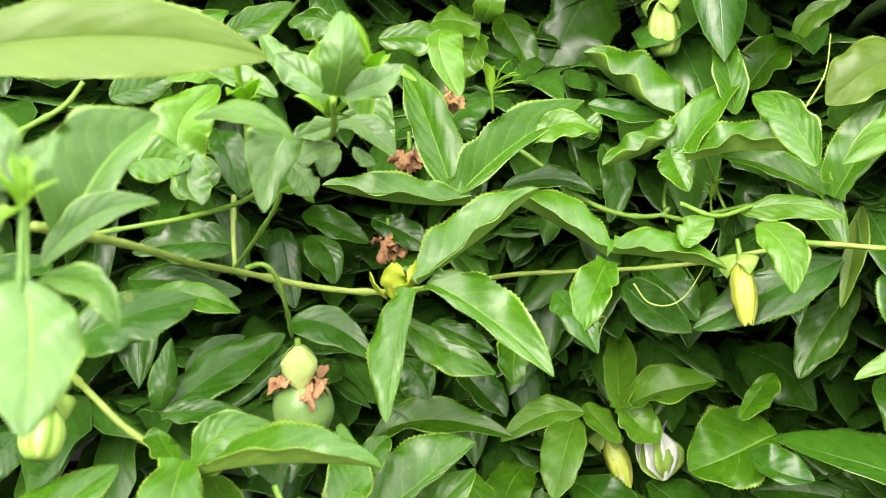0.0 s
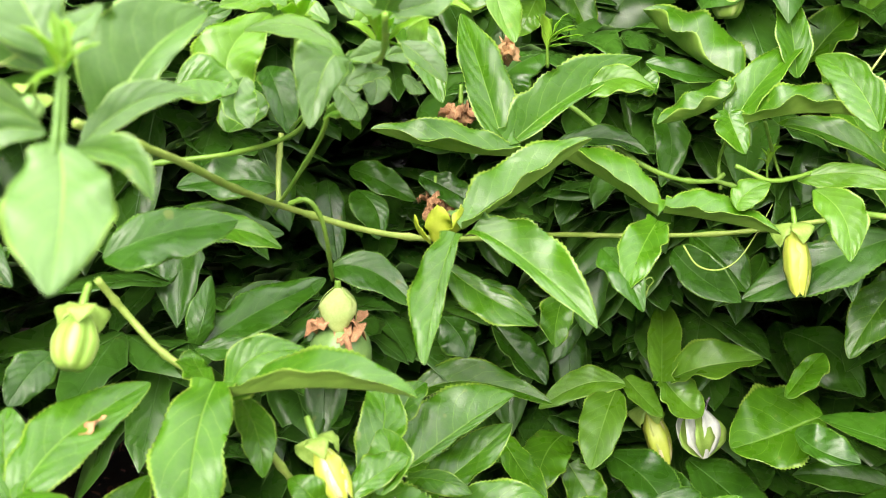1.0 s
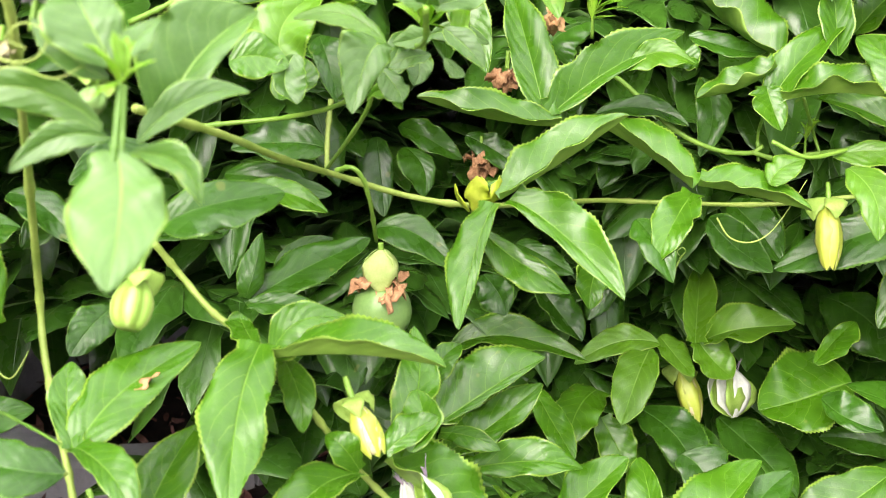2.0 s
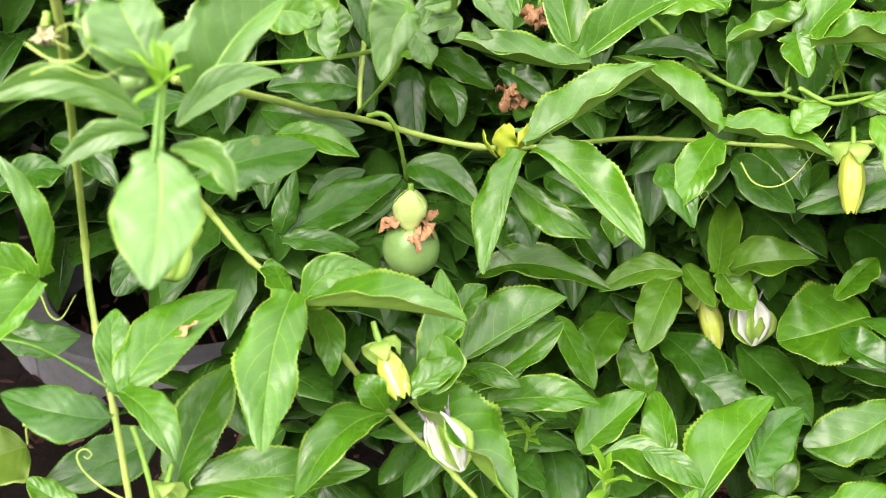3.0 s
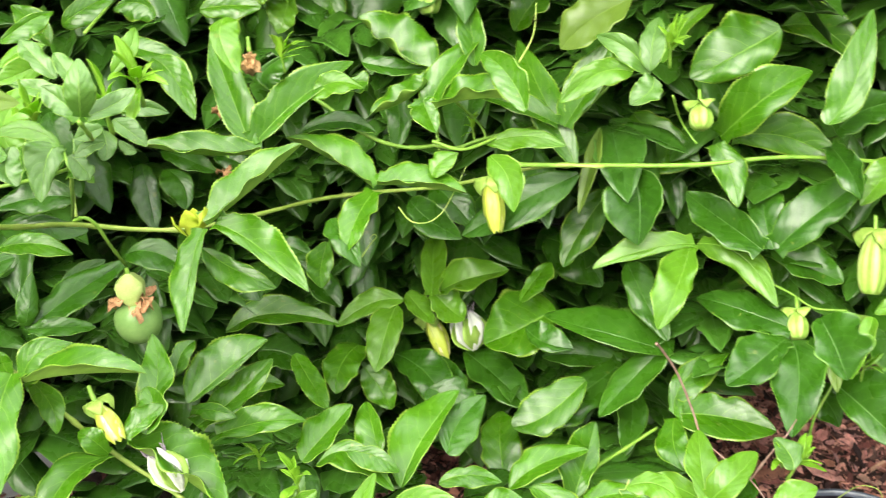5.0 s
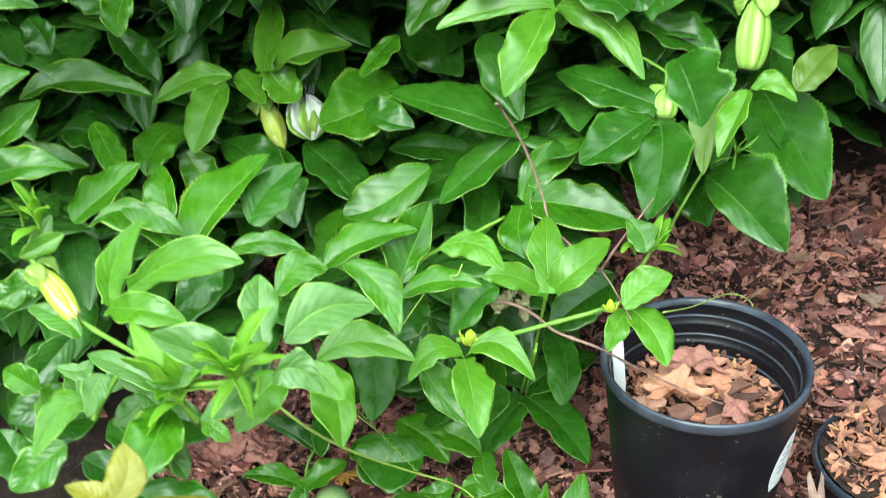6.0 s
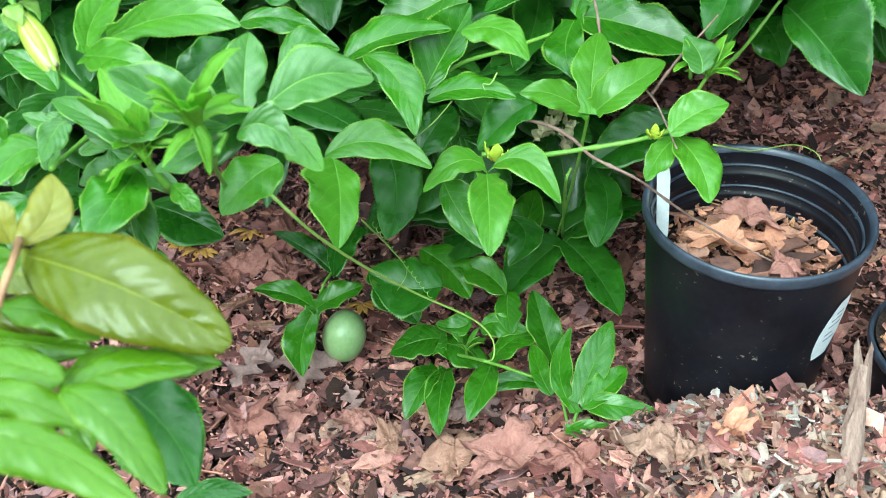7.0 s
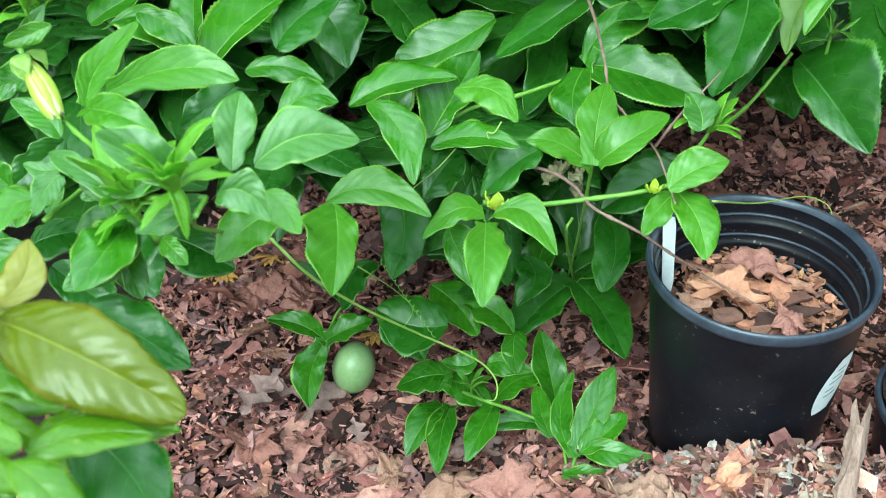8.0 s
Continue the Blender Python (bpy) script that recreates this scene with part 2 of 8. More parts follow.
POT_CHIPS = plain_material("potting_bark", (0.1, 0.06, 0.05), (0.2, 0.1, 0.08), 90, 0.85, 0.9, 0.002, island=True, c=[(0.06, 0.028, 0.024), (0.28, 0.12, 0.08), (0.50, 0.22, 0.135), (0.55, 0.27, 0.18), (0.16, 0.085, 0.07), (0.42, 0.19, 0.13), (0.58, 0.32, 0.14)])
BARK_PIECE = plain_material("bark_piece", (0.1, 0.06, 0.05), (0.2, 0.1, 0.08), 70, 0.85, 1.0, 0.003, c=[(0.24, 0.11, 0.075), (0.36, 0.19, 0.13), (0.46, 0.29, 0.20), (0.30, 0.16, 0.12), (0.42, 0.34, 0.28)])
SPLINTER = plain_material("splintered_wood", (0.1, 0.06, 0.05), (0.2, 0.1, 0.08), 90, 0.85, 0.9, 0.002, island=True, c=[(0.12, 0.06, 0.042), (0.26, 0.135, 0.095), (0.40, 0.24, 0.165), (0.32, 0.20, 0.155), (0.52, 0.42, 0.35), (0.22, 0.115, 0.082), (0.46, 0.29, 0.20), (0.06, 0.03, 0.024), (0.50, 0.44, 0.40), (0.14, 0.07, 0.05), (0.36, 0.20, 0.155), (0.30, 0.165, 0.13)])
GREY_WOOD = plain_material("weathered_wood", (0.16, 0.09, 0.07), (0.42, 0.29, 0.235), 80, 0.9, 1.0, 0.003, stretch=(1, 0.25, 0.3))
LICHEN = plain_material("white_lichen_wood", (0.26, 0.17, 0.13), (0.60, 0.56, 0.53), 90, 0.9, 0.9, 0.002)
TAN_LEAF = plain_material("tan_dead_leaf", (0.27, 0.13, 0.085), (0.42, 0.235, 0.17), 45, 0.7, 1.0, 0.004)
CREAM_LEAF = plain_material("cream_dead_leaf", (0.28, 0.145, 0.10), (0.46, 0.28, 0.21), 45, 0.7, 1.0, 0.004)
RED_LEAF = plain_material("red_dead_leaf", (0.20, 0.075, 0.058), (0.34, 0.145, 0.115), 40, 0.6, 1.0, 0.004)
PINK_LEAF = plain_material("pink_brown_dead_leaf", (0.25, 0.10, 0.08), (0.43, 0.205, 0.165), 45, 0.7, 1.0, 0.004)
ORANGE_LEAF = plain_material("orange_dead_leaf", (0.46, 0.20, 0.12), (0.64, 0.33, 0.21), 45, 0.6, 1.0, 0.004)
DEAD_LEAF = plain_material("dead_leaf", (0.1, 0.06, 0.05), (0.2, 0.1, 0.08), 60, 0.75, 0.6, 0.0015, c=[(0.25, 0.15, 0.135), (0.31, 0.20, 0.185), (0.27, 0.165, 0.15)])
YELLOW_DEAD = plain_material("yellow_dead_flower", (0.46, 0.23, 0.045), (0.70, 0.42, 0.10), 100, 0.8, 0.7, 0.001)
PLASTIC = plain_material("black_plastic", (0.0055, 0.005, 0.0075), (0.013, 0.012, 0.017), 18, 0.34, 0.10, 0.0006)


def add_dirt(m):
    """Specks of dried soil splashed on plastic."""
    nt = m.node_tree
    b = nt.nodes["Principled BSDF"]
    old = b.inputs["Base Color"].links[0].from_socket
    co = nt.nodes.new("ShaderNodeTexCoord")
    patch = ramp01(nt, noise_tex(nt, 14.0, 2.0, 0.5, co.outputs["Object"]), 0.45, 0.65)
    speck = ramp01(nt, noise_tex(nt, 150.0, 2.0, 0.6, co.outputs["Object"]), 0.66, 0.71)
    film = math_node(nt, "MULTIPLY", patch, 0.012)
    f = math_node(nt, "ADD", film, math_node(nt, "MULTIPLY", math_node(nt, "MULTIPLY", speck, patch), 0.6))
    nt.links.new(mix_col(nt, f, old, (0.30, 0.26, 0.22)), b.inputs["Base Color"])


add_dirt(PLASTIC)
PLASTIC.node_tree.nodes["Principled BSDF"].inputs["Specular IOR Level"].default_value = 0.16
# paler and bluer than the pot: the sky highlight is in the colour
RIM_PLASTIC = plain_material("rim_plastic_sheen", (0.022, 0.027, 0.040), (0.062, 0.074, 0.105), 30, 0.30, 0.15, 0.0006)
LABEL_WHITE = plain_material("white_label_plastic", (0.62, 0.64, 0.66), (0.80, 0.82, 0.84), 40, 0.5, 0.05, 0.0003)
PRINT = plain_material("faded_print", (0.22, 0.24, 0.26), (0.34, 0.36, 0.38), 60, 0.6, 0.05, 0.0003)
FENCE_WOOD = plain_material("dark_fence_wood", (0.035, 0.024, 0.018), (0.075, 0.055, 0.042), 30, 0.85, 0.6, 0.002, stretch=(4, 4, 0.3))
CONCRETE = plain_material("grey_concrete", (0.42, 0.41, 0.43), (0.60, 0.58, 0.60), 25, 0.9, 0.5, 0.002)


# ---- helpers of the scene ----
rng = random.Random(7)


def thing(name, at=(0, 0, 0), label="", category="", group="", kind=""):
    e = new(name)
    e.location = at
    return tagged(e, label, category, group, kind)


def mesh_part(name, verts, faces, mats, parent=None, label="", uvs=None, mat_index=None, smooth=True):
    me = bpy.data.meshes.new(name)
    me.from_pydata([tuple(v) for v in verts], [], faces)
    for m in mats if isinstance(mats, (list, tuple)) else [mats]:
        me.materials.append(m)
    if mat_index is not None:
        me.polygons.foreach_set("material_index", mat_index)
    if uvs is not None:
        layer = me.uv_layers.new(name="UVMap")
        idx = np.empty(len(me.loops), dtype=np.int32)
        me.loops.foreach_get("vertex_index", idx)
        layer.data.foreach_set("uv", np.asarray(uvs, dtype=np.float32)[idx].ravel())
    if smooth:
        me.polygons.foreach_set("use_smooth", [True] * len(me.polygons))
    me.update()
    ob = new(name, me)
    if parent is not None:
        ob.parent = parent
        ob.location = -Vector(parent.location) if parent.parent is None else (0, 0, 0)
    if label:
        tagged(ob, label)
    return ob


def blade(base, tip, bend, wr, ar, wl, al, n=56, teeth=0.026, ripple=0.085, thick=0.0004, seed=None, curl=-0.05, web=0.16, rows=(0.05, 0.36, 0.68, 0.90, 1.0), width=0.6, fold=0.0, arch=0.0):
    """One leaf lobe: its midrib from base to tip with a bend, and two halves of given width and slope."""
    B, T, D = (np.array(v, float) for v in (base, tip, bend))
    ph = rng.random() * 6.28 if seed is None else seed
    v = np.linspace(0, 1, n + 1)[:, None]
    C = (B + T) / 2 + 2 * D
    mid = (1 - v) ** 2 * B + 2 * v * (1 - v) * C + v**2 * T
    ax = (T - B) / np.linalg.norm(T - B)
    su = np.cross(ax, (0, 0, 1.0))
    if np.linalg.norm(su) < 0.05:
        su = np.cross(ax, (0, 1.0, 0))
    su = su / np.linalg.norm(su)
    nu = np.cross(su, ax)
    R = wr * (math.cos(radians(ar)) * su + math.sin(radians(ar)) * nu)
    L = wl * (math.cos(radians(al)) * su + math.sin(radians(al)) * nu)
    if fold:
        N0 = np.cross(R - L, ax)
        N0 /= np.linalg.norm(N0) + 1e-9
        spread = math.acos(max(-1.0, min(1.0, float(R @ L) / (wr * wl + 1e-9))))
        if spread > radians(150):
            fr, fl = radians(fold * rng.uniform(0.2, 1.5)), radians(fold * rng.uniform(0.2, 1.5))
            R = R + N0 * wr * math.tan(fr) * 0.95
            L = L + N0 * wl * math.tan(fl) * 0.95
            mid = mid + N0 * np.linalg.norm(T - B) * (arch * 4 * v * (1 - v) + 0.018 * np.sin(v * 6.28 + ph)) - N0 * 0.35 * (wr + wl) * math.tan(radians(fold)) * 0.5
    prof = np.maximum(np.sin(np.pi * v**0.9), 0) ** width * (1 - 0.2 * v**6)
    prof = np.maximum(prof, web * (1 - v) ** 3)
    prof[-1] = 0.012
    k = np.arange(n + 1)[:, None]
    saw = 1 + teeth * np.where(k % 2 == 1, 1.0, -0.6) + (0.03 + 0.06 * abs(math.sin(4 * ph))) * np.sin(v * (10 + 4 * math.sin(2 * ph)) + ph) + 0.026 * np.sin(v * 26 + 2 * ph)
    us = [-r for r in reversed(rows)] + [0.0] + list(rows)
    cols = []
    nR, nL = np.cross(R, ax), np.cross(ax, L)
    for u in us:
        a = abs(u)
        vec, nn, w = (R, nR, wr) if u >= 0 else (L, nL, wl)
        nn = nn / (np.linalg.norm(nn) + 1e-9)
        sd = 1.0 if u >= 0 else -1.0
        dip = max(0.0, 0.32 * math.sin(11 * ph + 2 * sd) - 0.08) if teeth > 0.015 else 0.0
        w_here = prof * (saw if a > 0.95 else 1.0) * (1 - dip * a * a * np.exp(-(((v - 0.36 - 0.14 * math.sin(6 * ph + sd)) / 0.085) ** 2)))
        crown = 0.03 + 0.04 * math.sin(3.1 * ph + sd)
        roll = curl + 0.15 * math.sin(5.3 * ph + 1.9 * sd)
        lift = w * prof * (
            crown * 4 * a * (1 - a)
            + roll * a * a * a
            + 0.085 * a * np.sin(v * (5.5 + 2.0 * math.sin(ph)) + 2.3 * ph + 1.3 * sd)
            + ripple * (1.2 + math.sin(7 * ph)) * a * a * np.sin(v * 15 + ph + 1.7 * sd + 2.0 * a)
            + 0.034 * a * a * np.sin(v * 25 + 2 * ph + sd)
            + 0.022 * np.sin(v * 23 + 3 * ph + 5.0 * a) * np.sin(3.14 * a)
        )
        cols.append(mid + vec * a * w_here + nn * lift)
    G = np.stack(cols, 1)
    m = len(us)
    gu = np.gradient(G, axis=1)
    gv = np.gradient(G, axis=0)
    N = np.cross(gu, gv)
    N /= np.linalg.norm(N, axis=2, keepdims=True) + 1e-12
    top = G.reshape(-1, 3)
    bot = (G - N * thick).reshape(-1, 3)
    uv = np.stack(np.broadcast_arrays(0.5 + 0.5 * np.array(us)[None, :], v), -1).reshape(-1, 2)
    return top, bot, uv, n + 1, m


def join_blades(blades):
    verts, uvs, faces, mi = [], [], [], []
    o = 0
    for top, bot, uv, n, m in blades:
        verts += [top, bot]
        uvs += [uv, uv]
        c = n * m
        for i in range(n - 1):
            for j in range(m - 1):
                a = o + i * m + j
                faces.append((a, a + 1, a + m + 1, a + m))
                mi.append(0)
                b = a + c
                faces.append((b, b + m, b + m + 1, b + 1))
                mi.append(1)
        for i in range(n - 1):
            for j in (0, m - 1):
                a = o + i * m + j
                q = (a, a + m, a + m + c, a + c)
                faces.append(q if j == 0 else tuple(reversed(q)))
                mi.append(1)
        o += 2 * c
    return np.concatenate(verts), faces, np.concatenate(uvs), mi


def lean_back(blades, degrees):
    """Turn a leaf's face to the sky: what is high on it leans away from the path's side of the hedge."""
    mid = np.mean(np.concatenate([b[0] for b in blades]), axis=0)
    side = np.array((0.3, 0.0, 1.07)) if mid[2] > 0.52 else np.array((0.58, -0.03, 0.90))
    way = mid - side
    far = np.linalg.norm(way)
    way /= far
    up = np.array((0, 0, 1.0)) - way * way[2]
    up /= np.linalg.norm(up)
    for top, bot, *_ in blades:
        for p in (top, bot):
            p += (p - side) * (math.tan(radians(degrees)) * ((p - mid) @ up) / far)[:, None]


def leaf(parent, kind, *lobes, **opt):
    if kind in "og":
        opt = dict(opt, width=0.42 if kind == "o" else 0.54, curl=-0.28)
    teeth = 0.0 if kind in "ogbt" else (0.016 if kind in "sp" else 0.036)
    if len(lobes) > 1:
        opt = dict(opt, web=0.62)
    lobes = [(b, t, d, wr * 0.93, ar, wl * 0.93, al) for b, t, d, wr, ar, wl, al in lobes]
    blades = [blade(*l, teeth=teeth, fold=rng.uniform(10, 34), arch=rng.uniform(0.0, 0.09), **opt) for l in lobes]
    if kind not in "ob":
        low = lobes[0][0][2] < 0.52
        lean_back(blades, rng.uniform(4, 26) if low else rng.uniform(-6, 8))
    v, f, uv, mi = join_blades(blades)
    mesh_part("leaf", v, f, [LEAF[kind], UNDER[kind]], parent, uvs=uv, mat_index=mi)


def petal(parent, name, mat, base, tip, width, bend=(0, 0, 0), slope=10.0, label="", n=12, ripple=0.05, around=None):
    if around is not None:
        # the halves fall back on both sides of the outward direction
        ax = (np.array(tip) - np.array(base)) / np.linalg.norm(np.array(tip) - np.array(base))
        su = np.cross(ax, (0, 0, 1.0))
        su = su if np.linalg.norm(su) > 0.05 else np.cross(ax, (0, 1.0, 0))
        su /= np.linalg.norm(su)
        nu = np.cross(su, ax)
        across = np.cross(ax, around)
        turn = math.degrees(math.atan2(across @ nu, across @ su))
        b = blade(base, tip, bend, width, turn - 34, width, turn + 214, n=n, teeth=0.0, ripple=ripple, thick=0.0006, rows=(0.25, 0.5, 0.75, 1.0), width=0.5)
        v, f, uv, mi = join_blades([b])
        return mesh_part(name, v, f, [mat, mat], parent, label, uvs=uv, mat_index=mi)
    b = blade(base, tip, bend, width, slope, width, 180 - slope, n=n, teeth=0.0, ripple=ripple, thick=0.0006, rows=(0.5, 1.0), width=0.7)
    v, f, uv, mi = join_blades([b])
    return mesh_part(name, v, f, [mat, mat], parent, label, uvs=uv, mat_index=mi)


def catmull(points, steps=8):
    P = [np.array(p, float) for p in points]
    P = [2 * P[0] - P[1]] + P + [2 * P[-1] - P[-2]]
    out = []
    for i in range(1, len(P) - 2):
        for s in range(steps):
            t = s / steps
            out.append(0.5 * (2 * P[i] + (P[i + 1] - P[i - 1]) * t + (2 * P[i - 1] - 5 * P[i] + 4 * P[i + 1] - P[i + 2]) * t * t + (3 * P[i] - P[i - 1] - 3 * P[i + 1] + P[i + 2]) * t**3))
    out.append(P[-2])
    return np.array(out)


def tube(points, r0, r1, sides=8, steps=8, rough=0.06, knots=False):
    C = catmull(points, steps)
    n = len(C)
    T = np.gradient(C, axis=0)
    T /= np.linalg.norm(T, axis=1, keepdims=True) + 1e-9
    up = np.array((0.3, 0.2, 0.93))
    verts, faces = [], []
    for i in range(n):
        a = np.cross(T[i], up)
        a /= np.linalg.norm(a) + 1e-9
        b = np.cross(a, T[i])
        r = r0 + (r1 - r0) * i / max(n - 1, 1)
        r *= 1 + rough * math.sin(i * 1.9) + rough * 0.7 * math.sin(i * 0.7)
        if knots and i % 11 == 5:
            r *= 1.35
        for k in range(sides):
            t = 2 * math.pi * k / sides
            verts.append(C[i] + r * (math.cos(t) * a + math.sin(t) * b))
    for i in range(n - 1):
        for k in range(sides):
            k2 = (k + 1) % sides
            faces.append((i * sides + k, i * sides + k2, (i + 1) * sides + k2, (i + 1) * sides + k))
    faces.append(tuple(range(sides - 1, -1, -1)))
    faces.append(tuple((n - 1) * sides + k for k in range(sides)))
    return verts, faces


def stem(parent, kind, radius, *points):
    name = "tendril" if kind == "tendril" else ("branch" if kind == "bark" else "stem")
    taper = 0.45 if kind in ("tendril", "bark") else 0.85
    if kind == "bark":
        radius *= 0.8
    v, f = tube(points, radius, radius * taper, sides=7 if kind == "tendril" else 10, rough=0.1 if kind == "bark" else 0.05, knots=kind != "tendril")
    mesh_part(name, v, f, STEM[kind], parent)


def lathe(profile, n=64, lumps=None):
    verts, faces = [], []
    for r, z in profile:
        for k in range(n):
            t = 2 * math.pi * k / n
            q = r * (lumps(t, z) if lumps else 1.0)
            verts.append((q * math.cos(t), q * math.sin(t), z))
    for i in range(len(profile) - 1):
        for k in range(n):
            k2 = (k + 1) % n
            faces.append((i * n + k, i * n + k2, (i + 1) * n + k2, (i + 1) * n + k))
    return verts, faces


def ground_z(x, y):
    def s(v, a, b):
        t = min(max((v - a) / (b - a), 0.0), 1.0)
        return t * t * (3 - 2 * t)

    rise = s(x, 0.45, 0.85) * (1 - s(x, 2.0, 5.0))
    front = 1 - s(y, 0.86, 0.98)
    back = s(y, 1.15, 1.5)
    return -0.03 + 0.14 * rise * max(front, back) + 0.008 * math.sin(9 * x + 2) * math.sin(8 * y)


def crumpled_sheet(size, seed, wide=0.7, crush=0.07, lobes=5, n=44, m=9):
    """A dry sheet, torn at its outline, buckled and curled."""
    r = random.Random(seed)
    ph = [r.uniform(0, 6.28) for _ in range(8)]
    verts, faces = [], []
    edge = [0.78 + 0.16 * math.cos(lobes * 6.283 * i / n + ph[0]) + 0.10 * math.sin(9 * 6.283 * i / n + ph[1]) + r.uniform(-0.11, 0.11) for i in range(n)]
    for j in range(m + 1):
        q = max(j / m, 0.01)
        for i in range(n):
            t = 6.283 * i / n
            x, y = math.cos(t) * edge[i] * q * size / 2, math.sin(t) * edge[i] * q * size / 2 * wide
            u, v = x / size * 6.283, y / size * 6.283
            z = crush * size * (math.sin(1.3 * u + 1.1 * v + ph[2]) + 0.7 * abs(math.sin(1.9 * v - 1.2 * u + ph[3])) + 0.4 * abs(math.sin(3.3 * u + 2.1 * v + ph[4])) + 0.3 * abs(math.sin(6.1 * v - 4.2 * u + ph[5])) + 0.2 * math.sin(9.3 * u + 5 * v + ph[7]))
            z += 0.12 * size * q**4 * math.sin(2 * t + ph[6])
            verts.append((x, y, z))
    for j in range(m):
        for i in range(n):
            i2 = (i + 1) % n
            faces.append((j * n + i, (j + 1) * n + i, (j + 1) * n + i2, j * n + i2))
    faces.append(tuple(range(n)))
    tops = len(verts)
    verts += [(a, b, c - 0.0008) for a, b, c in verts]
    faces += [tuple(tops + k for k in reversed(q)) for q in list(faces)]
    for i in range(n):
        i2 = (i + 1) % n
        faces.append((m * n + i, tops + m * n + i, tops + m * n + i2, m * n + i2))
    return verts, faces


def withered_petal(parent, mat, base, tip, size, seed, label=""):
    """A crumpled petal that hangs from base to tip."""
    v, f = crumpled_sheet(size, seed, 0.75, 0.16, 3, 18, 4)
    base, tip = Vector(base), Vector(tip)
    q = (tip - base).to_track_quat("X", "Z").to_matrix().to_4x4()
    q.translation = (base + tip) / 2
    k = (tip - base).length / size
    return mesh_part("withered_petal", [q @ Vector((p[0] * k, p[1], p[2])) for p in v], f, mat, parent, label)


# ---- ground ----
def build_ground():
    xs = np.concatenate([[-150, -60, -20, -8, -4], np.arange(-2, 3.01, 0.05), [5, 9, 20, 60, 150]])
    ys = np.concatenate([[-150, -60, -20, -8, -3], np.arange(-1, 3.01, 0.05), [5, 9, 20, 60, 150]])
    verts = [(x, y, ground_z(x, y) - 0.006) for y in ys for x in xs]
    w = len(xs)
    faces = [(j * w + i, j * w + i + 1, (j + 1) * w + i + 1, (j + 1) * w + i) for j in range(len(ys) - 1) for i in range(w - 1)]
    ob = mesh_part("ground", verts, faces, SOIL)
    tagged(ob, "dark soil under a layer of bark mulch, left bare where deep shade falls", "ground", kind="structure")


build_ground()


def chip_mesh(r, c, size, verts, faces, flat=0.22, lift=0.5, broad=1.0):
    """One shard of bark: a bent, uneven slab."""
    k = r.choice((5, 6, 7, 8))
    ln, wd, th = size * r.uniform(0.7, 1.6), size * broad * r.uniform(0.35, 0.75), size * flat * r.uniform(0.4, 1.0)
    e = Euler((r.gauss(0, lift), r.gauss(0, lift), r.uniform(0, 6.28))).to_matrix()
    o = len(verts)
    bendy = r.uniform(-0.25, 0.25)
    rad = [r.uniform(0.55, 1.15) for _ in range(k)]
    for s in (1, -1):
        for i in range(k):
            t = 2 * math.pi * i / k
            x, y = math.cos(t) * rad[i] * ln / 2, math.sin(t) * rad[i] * wd / 2
            z = s * th / 2 + bendy * x * x / ln * 2
            p = e @ Vector((x, y, z))
            verts.append((c[0] + p.x, c[1] + p.y, c[2] + p.z))
    faces.append(tuple(o + i for i in range(k)))
    faces.append(tuple(o + k + i for i in reversed(range(k))))
    for i in range(k):
        j = (i + 1) % k
        faces.append((o + i, o + k + i, o + k + j, o + j))


def build_mulch():
    r = random.Random(3)
    verts, faces = [], []
    for k in range(36000):
        near = k % 4
        x = r.uniform(0.0, 1.25) if near else r.uniform(-1.2, 2.0)
        y = r.uniform(0.66, 1.75) if near else r.uniform(0.3, 2.6)
        if k % 8 == 0:
            x, y = r.gauss(0.3, 1.6), r.gauss(0.9, 1.1)
        if (x - 0.766) ** 2 + (y - 1.02) ** 2 < 0.098**2 or (x - 1.03) ** 2 + (y - 1.03) ** 2 < 0.1**2:
            continue
        # no chips here: the bare dark soil stands in for deep shade
        if x < -0.08 and y < 1.4:
            continue
        size = min(max(r.lognormvariate(-4.55, 0.5), 0.004), 0.04)
        q = r.random()
        h = ground_z(x, y)
        if q < 0.25:
            chip_mesh(r, (x, y, h + r.uniform(0.0, 0.014)), size * 1.4, verts, faces, 0.09, 0.35, 0.35)
        elif q < 0.75:
            chip_mesh(r, (x, y, h + r.uniform(0.002, 0.016)), size * 1.7, verts, faces, 0.05, 0.42, 1.15)
        else:
            chip_mesh(r, (x, y, h + r.uniform(-0.002, 0.010)), size, verts, faces, 0.14)
    for k in range(15000):
        x, y = r.uniform(0.02, 1.2), r.uniform(0.66, 1.5)
        if (x - 0.766) ** 2 + (y - 1.02) ** 2 < 0.098**2 or (x - 1.03) ** 2 + (y - 1.03) ** 2 < 0.1**2:
            continue
        chip_mesh(r, (x, y, ground_z(x, y) + r.uniform(0.008, 0.019)), r.uniform(0.003, 0.009), verts, faces, 0.3, 0.6, r.uniform(0.4, 1.4))
    ob = mesh_part("bark_mulch", verts, faces, CHIPS, smooth=False)
    tagged(ob, "reddish brown shredded bark mulch covering the bed", "mulch", kind="stuff")


build_mulch()


